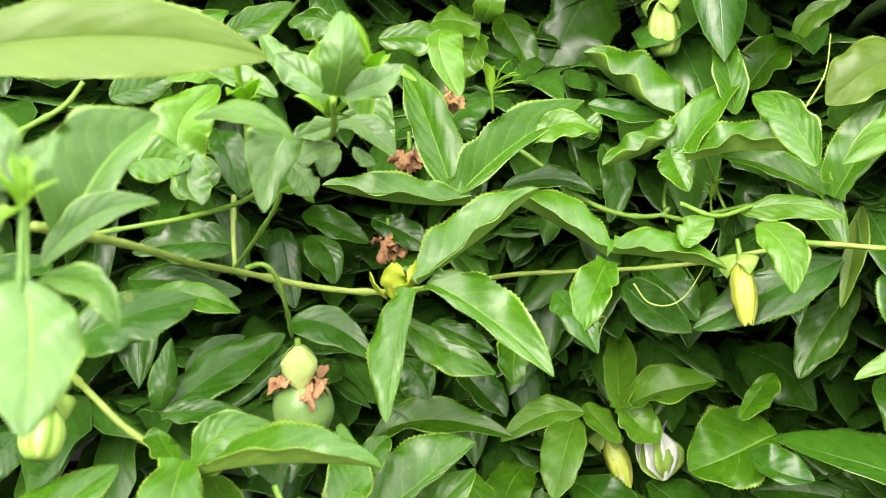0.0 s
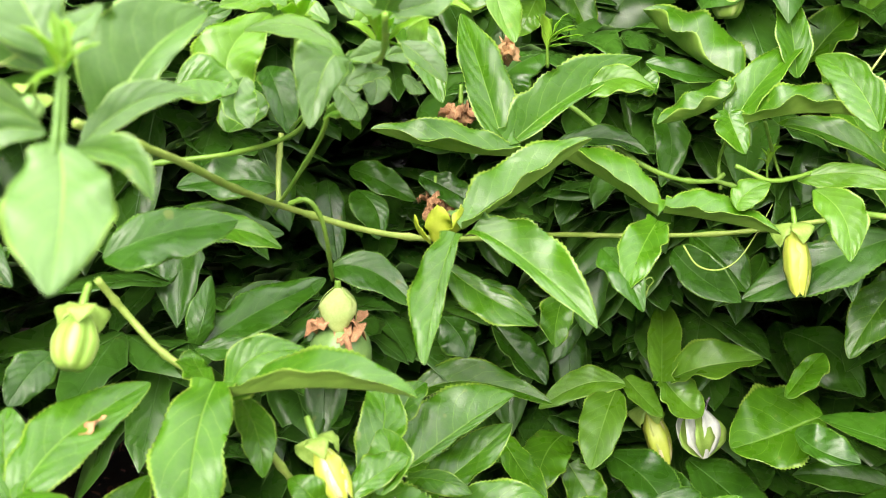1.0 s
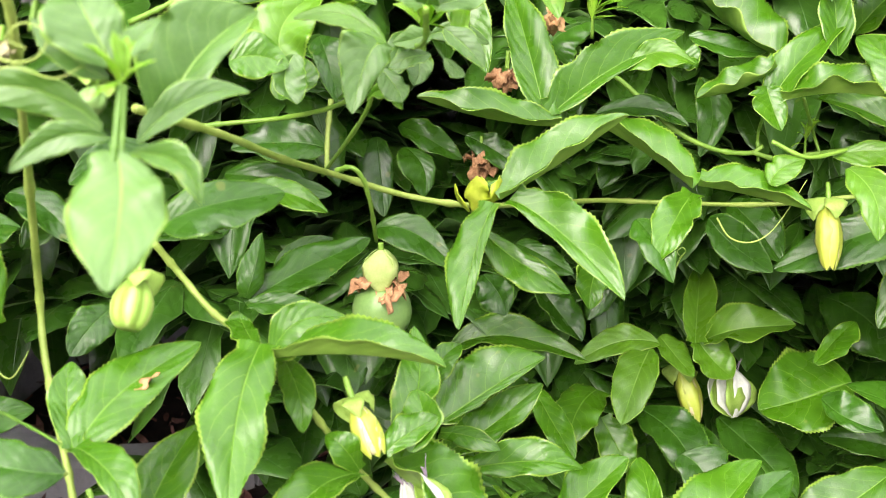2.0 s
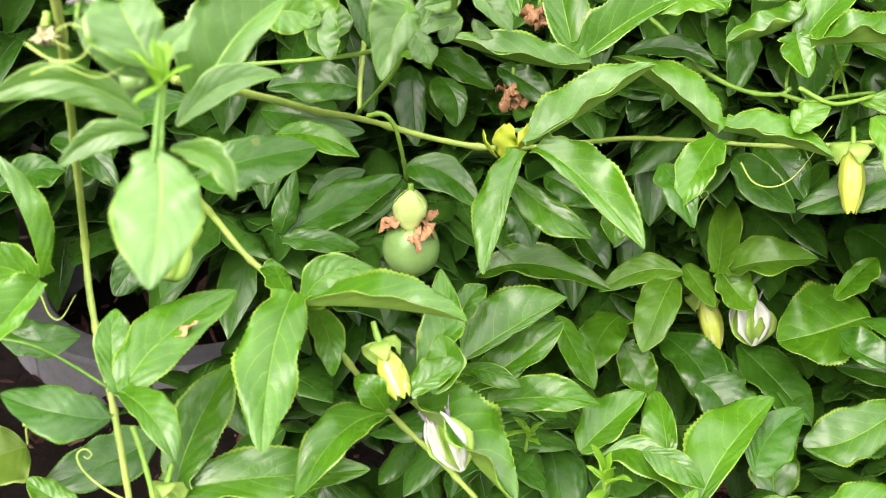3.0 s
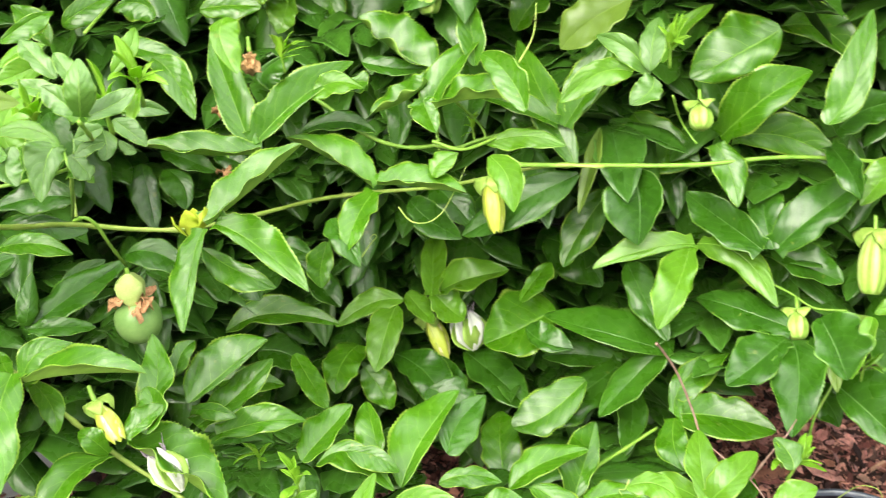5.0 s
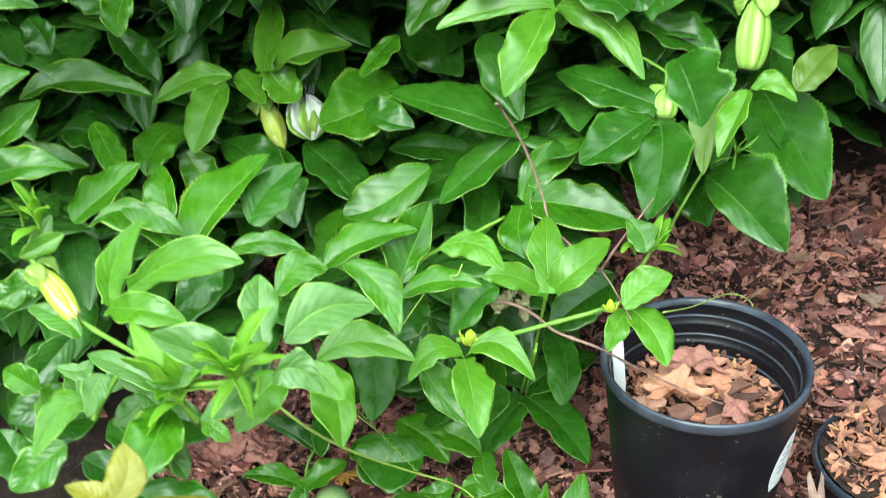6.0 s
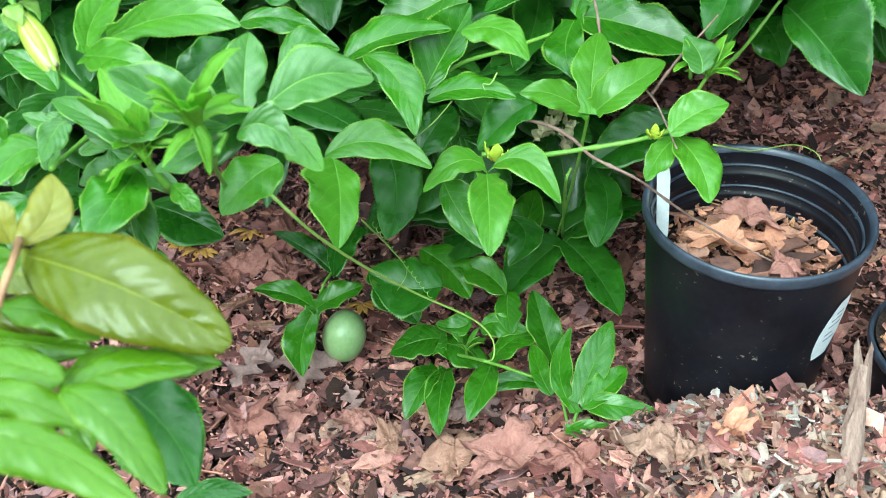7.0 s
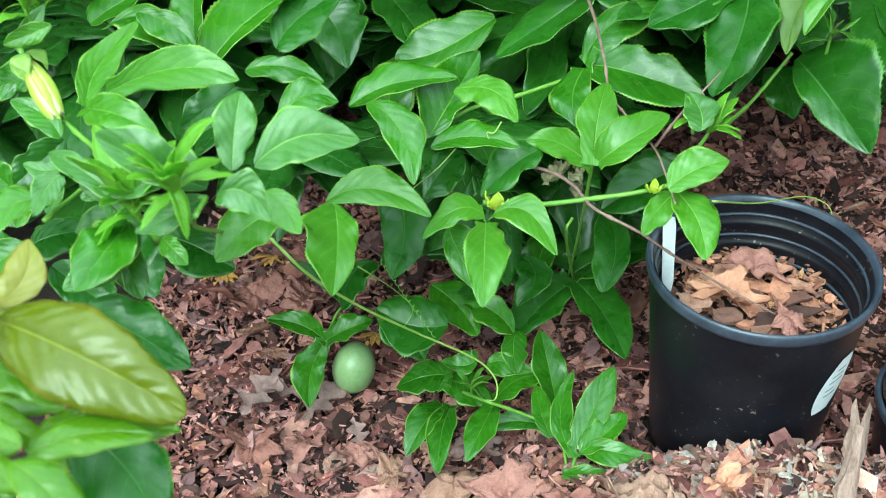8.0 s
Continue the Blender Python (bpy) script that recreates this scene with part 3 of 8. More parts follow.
def bark_piece(x, y, size, rz, mat=BARK_PIECE, label="thick flake of reddish brown bark on the mulch", tilt=0.12, lift=0.012, name="bark_piece"):
    r = random.Random(int(x * 1000) + int(y * 777))
    k = 18
    rings = []
    verts, faces = [], []
    rad = [r.uniform(0.62, 1.15) for _ in range(k)]
    wd = r.uniform(0.32, 0.6)
    for s, q in ((-1, 0.96), (1, 1.0), (1, 0.6), (1, 0.25)):
        for i in range(k):
            t = 2 * math.pi * i / k
            px, py = math.cos(t) * rad[i] * size / 2 * q, math.sin(t) * rad[i] * size / 2 * wd * q
            pz = s * size * 0.035 + 0.9 * (py * py - px * px * 0.3) / size * 0.5 + r.uniform(-1, 1) * size * 0.016
            verts.append((px, py, pz))
    for j in range(3):
        for i in range(k):
            i2 = (i + 1) % k
            faces.append((j * k + i, j * k + i2, (j + 1) * k + i2, (j + 1) * k + i))
    faces.append(tuple(3 * k + i for i in range(k)))
    faces.append(tuple(reversed(range(k))))
    ob = mesh_part(name, verts, faces, mat, smooth=False)
    ob.matrix_basis = Matrix.LocRotScale((x, y, ground_z(x, y) + lift), Euler((r.gauss(0, tilt), r.gauss(0, tilt), radians(rz))), None)
    return tagged(ob, label, "bark", "bark flakes on the mulch")


def dead_leaf(x, y, size, rz, label="dry greyish brown lobed oak leaf lying on the mulch", lobes=3, tilt=0.15, lift=0.016):
    """A dry lobed leaf, curled at its edges."""
    r = random.Random(int(x * 911) + int(y * 577))
    n, m = 34, 4
    verts, faces = [], []
    for j in range(m + 1):
        a = j / m
        for s in (1, -1):
            for i in range(n + 1):
                v = i / n
                w = 0.27 * math.sin(math.pi * min(v * 1.02, 1)) ** 0.6 * (0.62 + 0.38 * math.cos(2 * math.pi * (v * lobes + 0.1 * s)) + 0.06 * math.sin(i * 2.3))
                w = max(w, 0.015)
                px, py = (v - 0.5) * size, s * a * w * size
                pz = 0.18 * a * a * w * size * 1.4 + 0.03 * size * math.sin(v * 9 + s) * a + 0.05 * size * (v - 0.5) ** 2 * 4
                verts.append((px, py, pz))
    row = n + 1

    def idx(j, s, i):
        return (2 * j + (0 if s > 0 else 1)) * row + i

    for j in range(m):
        for i in range(n):
            q = (idx(j, 1, i), idx(j, 1, i + 1), idx(j + 1, 1, i + 1), idx(j + 1, 1, i))
            faces.append(q)
            q = (idx(j, -1, i), idx(j + 1, -1, i), idx(j + 1, -1, i + 1), idx(j, -1, i + 1))
            faces.append(q)
    tops = len(verts)
    verts += [(a, b, c - 0.0007) for a, b, c in verts]
    faces += [tuple(tops + k for k in reversed(q)) for q in list(faces)]
    ob = mesh_part("dead_leaf", verts, faces, DEAD_LEAF)
    ob.matrix_basis = Matrix.LocRotScale((x, y, ground_z(x, y) + lift), Euler((r.gauss(0, tilt), r.gauss(0, tilt), radians(rz))), None)
    return tagged(ob, label, "dead leaf", "dead leaves on the mulch")


dead_leaf(0.214, 0.985, 0.088, 75, lift=0.024)
dead_leaf(0.246, 1.000, 0.070, 15, lift=0.022)
dead_leaf(0.290, 0.992, 0.085, 250, lift=0.024)
dead_leaf(0.345, 0.945, 0.05, 120, lift=0.02)


def crumpled_leaf(at, size, rz, mat, label, seed, tilt=(0.0, 0.0), wide=0.7, crush=0.07, lobes=5):
    verts, faces = crumpled_sheet(size, seed, wide, crush, lobes)
    ob = mesh_part("dead_leaf", verts, faces, mat)
    ob.matrix_basis = Matrix.LocRotScale(at, Euler((tilt[0], tilt[1], radians(rz))), None)
    return tagged(ob, label, "dead leaf", "dead leaves on the mulch")


def on_mulch(x, y, up):
    return (x, y, ground_z(x, y) + up)


crumpled_leaf(on_mulch(0.535, 0.855, 0.020), 0.13, 25, PINK_LEAF, "broad pinkish brown crumpled dead leaf on the mulch", 1, (0.05, -0.1), 0.62)
crumpled_leaf(on_mulch(0.470, 0.872, 0.018), 0.095, 70, TAN_LEAF, "tan crumpled dead leaf on the mulch", 2, (0.1, 0.0))
crumpled_leaf(on_mulch(0.600, 0.822, 0.026), 0.075, 10, RED_LEAF, "dark red folded dead leaf on the mulch", 3, (0.25, 0.1), 0.7)
crumpled_leaf(on_mulch(0.668, 0.812, 0.026), 0.105, 150, CREAM_LEAF, "cream coloured crumpled dead leaf on the mulch", 4, (0.3, 0.0), 0.6, 0.10)
crumpled_leaf(on_mulch(0.228, 0.900, 0.020), 0.095, 160, RED_LEAF, "dark reddish brown dead leaf on the mulch", 5, wide=0.55)
crumpled_leaf(on_mulch(0.29, 0.915, 0.018), 0.06, 40, PINK_LEAF, "small pinkish dead leaf on the mulch", 6)
crumpled_leaf(on_mulch(0.40, 0.885, 0.018), 0.065, 100, TAN_LEAF, "small tan dead leaf on the mulch", 7)
crumpled_leaf(on_mulch(0.355, 0.915, 0.018), 0.06, 10, PINK_LEAF, "small pinkish dead leaf on the mulch", 8)
crumpled_leaf(on_mulch(0.445, 0.93, 0.020), 0.06, 60, TAN_LEAF, "small tan dead leaf on the mulch", 9)
crumpled_leaf(on_mulch(0.487, 0.937, 0.022), 0.07, 20, DEAD_LEAF, "dark grey dry leaf on the mulch", 10)
crumpled_leaf(on_mulch(0.14, 1.17, 0.020), 0.12, 30, RED_LEAF, "dark reddish brown dead leaf on the mulch", 11, wide=0.5)
crumpled_leaf(on_mulch(0.21, 1.17, 0.020), 0.09, -40, PINK_LEAF, "pinkish brown dead leaf on the mulch", 12)
crumpled_leaf(on_mulch(0.20, 1.25, 0.022), 0.09, 130, RED_LEAF, "dark reddish brown dead leaf on the mulch", 13)
crumpled_leaf(on_mulch(0.63, 0.99, 0.02), 0.07, 80, TAN_LEAF, "tan dead leaf beside the pot", 14)
crumpled_leaf(on_mulch(0.745, 0.815, 0.024), 0.06, 30, ORANGE_LEAF, "orange brown curled flake on the wood chips", 15, (0.3, 0.2), 0.55, 0.12)
crumpled_leaf(on_mulch(0.71, 0.79, 0.024), 0.065, 110, CREAM_LEAF, "cream coloured curled flake on the wood chips", 16, (0.2, 0.2), 0.5, 0.10)
# dry leaves lying in the large pot
crumpled_leaf((0.735, 1.012, 0.196), 0.095, 20, ORANGE_LEAF, "large orange brown dead leaf lying in the pot", 21, (0.12, 0.1), 0.6, 0.05)
crumpled_leaf((0.765, 1.055, 0.203), 0.075, -20, PINK_LEAF, "pinkish brown dead leaf lying in the pot", 22, (0.2, 0.0), 0.6, 0.05)
crumpled_leaf((0.700, 0.985, 0.193), 0.06, 60, TAN_LEAF, "tan dead leaf lying in the pot", 23)
crumpled_leaf((0.80, 0.975, 0.192), 0.06, 100, PINK_LEAF, "pinkish dead leaf lying in the pot", 24)
for x, y, size, rz in ((0.38, 0.89, 0.055, 30), (0.33, 0.90, 0.04, 70), (0.27, 0.84, 0.035, 10), (0.45, 0.84, 0.07, 40), (0.49, 0.78, 0.05, 80),
                       (0.42, 0.80, 0.03, 60), (0.36, 0.82, 0.035, 120), (0.20, 1.07, 0.05, 15), (0.16, 1.11, 0.06, 60), (1.0, 1.45, 0.06, 20),
                       (0.93, 1.52, 0.05, 70), (1.08, 1.38, 0.06, 100), (0.90, 1.37, 0.04, 150), (0.98, 1.28, 0.06, 45), (0.93, 1.22, 0.05, 0),
                       (0.88, 1.12, 0.045, 75), (0.63, 0.96, 0.05, 90), (0.62, 1.03, 0.05, 60), (0.60, 0.90, 0.04, 30), (0.89, 0.93, 0.06, 60)):
    bark_piece(x, y, size, rz)
for x, y, size, rz in ((0.70, 0.80, 0.04, 20), (0.76, 0.83, 0.05, -10), (0.82, 0.81, 0.055, 15), (0.80, 0.76, 0.05, 45)):
    bark_piece(x, y, size, rz, GREY_WOOD, "pale weathered wood flake on the mulch", 0.3, 0.008)


def build_splinters():
    r = random.Random(21)
    verts, faces = [], []
    for k in range(3800):
        x, y = r.uniform(0.48, 1.0), r.uniform(0.62, 0.92)
        if ground_z(x, y) < 0.02 + 0.03 * r.random():
            continue
        chip_mesh(r, (x, y, ground_z(x, y) + r.uniform(0.004, 0.018)), r.uniform(0.004, 0.013) if k % 4 else r.uniform(0.012, 0.028), verts, faces, 0.16, 0.5, r.uniform(0.35, 1.3))
    tagged(mesh_part("wood_splinters", verts, faces, SPLINTER, smooth=False), "pale tan and grey splintered wood on the mulch", "wood chips", kind="stuff")


build_splinters()
for x, y, size, rz in ((0.712, 0.868, 0.026, 30), (0.735, 0.882, 0.022, 80), (0.805, 0.825, 0.03, 10), (0.775, 0.89, 0.026, 50)):
    bark_piece(x, y, size, rz, LICHEN, "flake of wood crusted with white lichen", 0.3, 0.02)


def wood_stick(name, a, b, r0, r1, mat, label, category="stick", seed=4):
    """A split length of wood: flat faces, a grain that runs along it and a splintered end."""
    r = random.Random(seed)
    a, b = np.array(a), np.array(b)
    ax = (b - a) / np.linalg.norm(b - a)
    s1 = np.cross(ax, (0, 1, 0.3))
    s1 /= np.linalg.norm(s1)
    s2 = np.cross(ax, s1)
    k, rows = 12, 9
    rad = [r.uniform(0.55, 1.15) for _ in range(k)]
    end = [r.uniform(-0.2, 0.12) for _ in range(k)]
    verts, faces = [], []
    for j in range(rows + 1):
        t = j / rows
        for i in range(k):
            q = 6.283 * i / k
            w = (r0 + (r1 - r0) * t) * (rad[i] + r.uniform(-0.16, 0.16))
            tt = t + (end[i] if j == rows else 0)
            verts.append(a + (b - a) * tt + s1 * w * math.cos(q) + s2 * w * 0.6 * math.sin(q))
    for j in range(rows):
        for i in range(k):
            i2 = (i + 1) % k
            faces.append((j * k + i, j * k + i2, (j + 1) * k + i2, (j + 1) * k + i))
    c = len(verts)
    verts.append(a + (b - a) * 0.93)
    faces += [(rows * k + i, rows * k + (i + 1) % k, c) for i in range(k)]
    faces.append(tuple(reversed(range(k))))
    return tagged(mesh_part(name, verts, faces, mat, smooth=False), label, category)


wood_stick("wood_stick", (0.842, 0.74, 0.105), (0.868, 0.885, 0.162), 0.021, 0.017, GREY_WOOD, "split pale weathered stick leaning on the mulch")
wood_stick("wood_stick", (0.90, 1.38, 0.09), (1.02, 1.45, 0.12), 0.006, 0.003, BARK_PIECE, "thin brown stick lying behind the pot")


def yellow_flower(x, y, rz):
    e = thing("dried_flower", (x, y, ground_z(x, y)), "dried yellow brown flower lying on the mulch", "flower", "dried flowers")
    r = random.Random(int(x * 1000))
    for i in range(7):
        t = rz + (i - 3) * 0.3
        z = ground_z(x, y) + 0.012
        petal(e, "petal", YELLOW_DEAD, (x, y, z), (x + 0.032 * math.cos(t), y + 0.032 * math.sin(t), z + r.uniform(-0.002, 0.016)), 0.0045, (0, 0, 0.003))


yellow_flower(0.076, 1.221, -1.3)
yellow_flower(0.131, 1.274, -1.6)
yellow_flower(0.055, 1.23, -2.2)
yellow_flower(0.318, 1.135, -1.2)


# ---- pots ----
def nursery_pot(cx, cy, z0, rim, base, height, label, fill, seed, lean=0.0):
    e = thing("nursery_pot", (cx, cy, z0), label, "plant pot", "nursery pots")
    k = height
    outer = [(base * 0.97, 0.0), (base, 0.004)]
    for i in range(1, 9):
        t = i / 9
        outer.append((base + (rim * 0.955 - base) * t, 0.004 + (k * 0.925 - 0.004) * t))
    outer += [(rim * 0.957, k * 0.945)]
    inner = [(rim * 0.93, k * 0.975)]
    for q in (0.86, 0.76, 0.66):
        rr = base + (rim * 0.955 - base) * q - 0.003
        inner += [(rr + 0.001, k * (q + 0.034)), (rr - 0.0016, k * (q + 0.026)), (rr - 0.0034, k * (q + 0.016)), (rr - 0.0012, k * q)]
    inner += [(base * 1.0, 0.05), (0.001, 0.05)]
    n = 72
    v, f = lathe([(0.001, 0.0)] + outer, n)
    v2, f2 = lathe(inner, n)
    o = len(v)
    body_v = [(x + cx, y + cy, z + z0) for x, y, z in v + v2]
    body = mesh_part("body", body_v, f + [tuple(o + i for i in q) for q in f2], PLASTIC, e)
    ring = [(rim * 0.958, k * 0.935), (rim * 0.975, k * 0.938), (rim * 0.988, k * 0.948), (rim, k * 0.962), (rim, k * 0.985), (rim * 0.992, k * 0.998), (rim * 0.972, k), (rim * 0.952, k * 0.992), (rim * 0.93, k * 0.965), (rim * 0.928, k * 0.95)]
    v, f = lathe(ring, n)
    mesh_part("rim", [(x + cx, y + cy, z + z0) for x, y, z in v], f, RIM_PLASTIC, e, "bluish black rim with its sky sheen in the colour")
    r = random.Random(seed)
    verts, faces = [], []
    lvl = z0 + k * fill
    rr = (base + (rim - base) * fill) * 0.93
    for _ in range(800):
        a, q = r.uniform(0, 6.28), math.sqrt(r.random()) * rr * 0.93
        x, y = q * math.cos(a), q * math.sin(a)
        chip_mesh(r, (cx + x, cy + y, lvl + 0.008 - 0.01 * (q / rr) ** 2 + r.uniform(-0.006, 0.008) + 0.012 * y / rr), r.uniform(0.005, 0.02), verts, faces, 0.18, 0.45, r.uniform(0.5, 1.3))
    for _ in range(22):
        a, q = r.uniform(0, 6.28), math.sqrt(r.random()) * rr * 0.7
        x, y = q * math.cos(a), q * math.sin(a)
        chip_mesh(r, (cx + x, cy + y, lvl + 0.016 + r.uniform(-0.003, 0.006) + 0.012 * y / rr), r.uniform(0.035, 0.055), verts, faces, 0.10, 0.22)
    bark = mesh_part("potting_bark", verts, faces, POT_CHIPS, smooth=False)
    tagged(bark, "tan and orange bark chips filling the black pot", "mulch", kind="stuff")
    e.rotation_euler = (radians(lean), 0, 0)
    v, f = lathe([(0.001, lvl - 0.004), (rr * 0.6, lvl - 0.004), (rr, lvl - 0.006)], 40)
    tagged(mesh_part("potting_soil", [(x + cx, y + cy, z) for x, y, z in v], f, SOIL), "dark potting soil under the bark in the pot", "soil", kind="stuff")
    # ridges in the paler rim plastic, in place of their glints
    for q in (0.9, 0.8, 0.7):
        rr = base + (rim * 0.955 - base) * q - 0.0035
        z = k * (q + 0.02)
        v, f = lathe([(rr + 0.001, z + 0.0016), (rr - 0.0012, z + 0.0009), (rr - 0.0015, z), (rr - 0.0010, z - 0.0010), (rr + 0.001, z - 0.0016)], n)
        mesh_part("ridge", [(x + cx, y + cy, z + z0) for x, y, z in v], f, RIM_PLASTIC, body, "moulded ridge inside the pot")
    return e


pot = nursery_pot(0.766, 1.028, -0.018, 0.1185, 0.091, 0.263, "round black plastic nursery pot standing in the mulch", 0.71, 5, 4.0)
nursery_pot(1.03, 1.035, -0.165, 0.115, 0.09, 0.235, "black plastic nursery pot heaped with bark chips", 1.02, 9)


def sticker():
    """A white label wrapped on the side of the pot."""
    verts, faces = [], []
    cols, rows = 8, 8
    for j in range(rows + 1):
        for i in range(cols + 1):
            z = 0.128 + 0.075 * j / rows
            half = 11.5 * math.sin(math.pi * (0.10 + 0.84 * j / rows)) ** 0.5
            az = radians(-43 + half * (2 * i / cols - 1) + 9 * j / rows)
            t = z / (0.263 * 0.925)
            r = 0.091 + (0.1185 * 0.955 - 0.091) * t + 0.0012
            verts.append((0.766 + r * math.cos(az), 1.028 + r * math.sin(az), z - 0.018))
    w = cols + 1
    for j in range(rows):
        for i in range(cols):
            faces.append((j * w + i, j * w + i + 1, (j + 1) * w + i + 1, (j + 1) * w + i))
    label_ob = mesh_part("sticker", verts, faces, LABEL_WHITE, pot, "faded white paper label")
    for z, lo, hi in ((0.186, -4, 3), (0.178, -6, 4), (0.170, -6, 6), (0.160, -6, 1), (0.152, -5, 5)):
        verts, faces = [], []
        t = z / (0.263 * 0.925)
        r = 0.091 + (0.1185 * 0.955 - 0.091) * t + 0.0018
        for i in range(5):
            az = radians(-43 + lo + (hi - lo) * i / 4 + 9 * (z - 0.128) / 0.075)
            for h in (0.0, 0.0022):
                verts.append((0.766 + r * math.cos(az), 1.028 + r * math.sin(az), z + h - 0.018))
        faces = [(2 * i, 2 * i + 2, 2 * i + 3, 2 * i + 1) for i in range(4)]
        mesh_part("printed_line", verts, faces, PRINT, label_ob, "faded grey line of print")


sticker()


def plant_tag():
    v = []
    a, b = np.array((0.676, 1.03, 0.165)), np.array((0.668, 1.045, 0.262))
    side = np.array((0.014, -0.004, 0.0))
    nrm = np.array((0.0, -0.0006, 0.0001))
    for p, w in ((a, 0.35), (a * 0.75 + b * 0.25, 0.9), (b * 0.9 + a * 0.1, 1.0), (b, 0.8)):
        for s in (-1, 1):
            for k in (1, -1):
                v.append(p + s * side * w * 0.5 + k * nrm)
    f = []
    for i in range(3):
        o = 4 * i
        f += [(o, o + 2, o + 6, o + 4), (o + 1, o + 5, o + 7, o + 3), (o, o + 4, o + 5, o + 1), (o + 2, o + 3, o + 7, o + 6)]
    f += [(0, 1, 3, 2), (12, 14, 15, 13)]
    tagged(mesh_part("plant_tag", v, f, LABEL_WHITE, smooth=False), "white plastic plant tag stuck in the potting bark", "plant tag")


plant_tag()


# ---- concrete edging ----
def edging_stone(a0, a1):
    cx, cy = -0.75, 1.95
    verts, faces = [], []
    n = 8
    prof = [(0.285, -0.04), (0.285, 0.045), (0.292, 0.052), (0.358, 0.052), (0.366, 0.045), (0.366, -0.04)]
    for i in range(n + 1):
        t = a0 + (a1 - a0) * i / n
        for r, z in prof:
            verts.append((cx + r * math.cos(t), cy + r * math.sin(t), z))
    m = len(prof)
    for i in range(n):
        for j in range(m):
            j2 = (j + 1) % m
            faces.append((i * m + j, i * m + j2, (i + 1) * m + j2, (i + 1) * m + j))
    faces.append(tuple(reversed(range(m))))
    faces.append(tuple(n * m + j for j in range(m)))
    tagged(mesh_part("edging_stone", verts, faces, CONCRETE, smooth=False), "curved pale grey concrete edging stone on the ground", "edging stone", "ring of edging stones")


for _i in range(9):
    edging_stone(radians(40 * _i + 0.6), radians(40 * _i + 39.4))


# ---- the passion vine ----
vine = thing("passion_vine", (0.1, 1.2, -0.03), "dense green passion fruit vine with glossy three-lobed leaves", "vine")
seedling = thing("young_passion_vine", (0.5, 0.95, -0.03), "low young passion vine growing out of the mulch", "vine")
shrub = thing("shrub", (0.2, 0.35, -0.03), "shrub with leathery olive green leaves and reddish stems", "shrub")
twig = thing("dead_twig", (0.6, 1.05, 0.1), "bare grey brown dead twig leaning into the pot", "twig")
for w in (vine, seedling, shrub, twig):
    w.empty_display_size = 0.05
leaf(vine, "m", ((0.0492, 0.9473, 0.7726), (0.1519, 1.012, 0.8358), (0.0015, -0.0012, -0.0012), 0.0254, 56, 0.0369, 139), ((0.0447, 0.9452, 0.7703), (0.0293, 0.8599, 0.6885), (-0.0038, 0.0025, 0.0022), 0.0227, 13, 0.0088, -165), ((0.0565, 0.949, 0.7727), (0.1601, 0.8946, 0.7108), (-0.0086, 0.0113, 0.0126), 0.0120, -37, 0.0300, 143))
leaf(vine, "m", ((0.2145, 1.079, 0.752), (0.1045, 1.142, 0.8015), (0.0051, 0.0088, -0.0016), 0.0365, 42, 0.0339, 130), ((0.215, 1.077, 0.7481), (0.1861, 0.9992, 0.7059), (-0.0016, -0.0108, 0.0086), 0.0216, 35, 0.0216, -179), ((0.2195, 1.081, 0.7546), (0.3246, 1.074, 0.7383), (-0.0064, 0.0094, 0.0003), 0.0294, 40, 0.0352, 134))
leaf(vine, "m", ((0.0872, 1.081, 0.8051), (-0.0469, 1.067, 0.8305), (0.0007, -0.0113, -0.0035), 0.0305, 52, 0.0258, 143), ((0.0743, 1.082, 0.8142), (0.0263, 1.166, 0.9275), (0.0023, -0.0013, -0.0054), 0.0242, 20, 0.0218, -161), ((0.077, 1.083, 0.8166), (0.1987, 1.151, 0.8893), (-0.0131, 0.0017, -0.0053), 0.0126, -43, 0.0317, 134))
leaf(vine, "y", ((0.1463, 1.122, 0.8545), (0.2104, 1.126, 0.8615), (-0.0049, 0.0075, 0.0101), 0.0171, -54, 0.0141, 126))
leaf(vine, "m", ((-0.0762, 0.7128, 0.7238), (0.0468, 0.6979, 0.7347), (0.0031, -0.0142, 0.0127), 0.0214, 64, 0.0296, 139), ((-0.0803, 0.7119, 0.7237), (-0.0303, 0.7368, 0.7478), (-0.0085, -0.0004, 0.0102), 0.0197, -49, 0.0158, 132), ((-0.0877, 0.715, 0.7331), (-0.0772, 0.6082, 0.6664), (-0.0039, -0.0026, 0.0078), 0.0254, 11, 0.0237, -173), ((-0.0893, 0.7127, 0.7292), (-0.1179, 0.754, 0.7395), (-0.0068, 0.0114, -0.0051), 0.0084, 0, 0.0150, -169), ((-0.0721, 0.7138, 0.7239), (-0.0579, 0.71, 0.6664), (-0.0028, 0.0208, -0.0082), 0.0127, -60, 0.0132, 139))
leaf(vine, "m", ((-0.1768, 0.606, 0.6999), (-0.1256, 0.7006, 0.7386), (-0.0103, 0.0012, -0.0018), 0.0215, -30, 0.0255, 148), ((-0.1777, 0.6067, 0.7016), (-0.1978, 0.6527, 0.7388), (-0.0046, 0.0021, 0.001), 0.0163, -3, 0.0127, 175), ((-0.1762, 0.607, 0.7016), (-0.1242, 0.5733, 0.677), (0.0037, 0.0001, 0.0074), 0.0111, -13, 0.0170, 158))
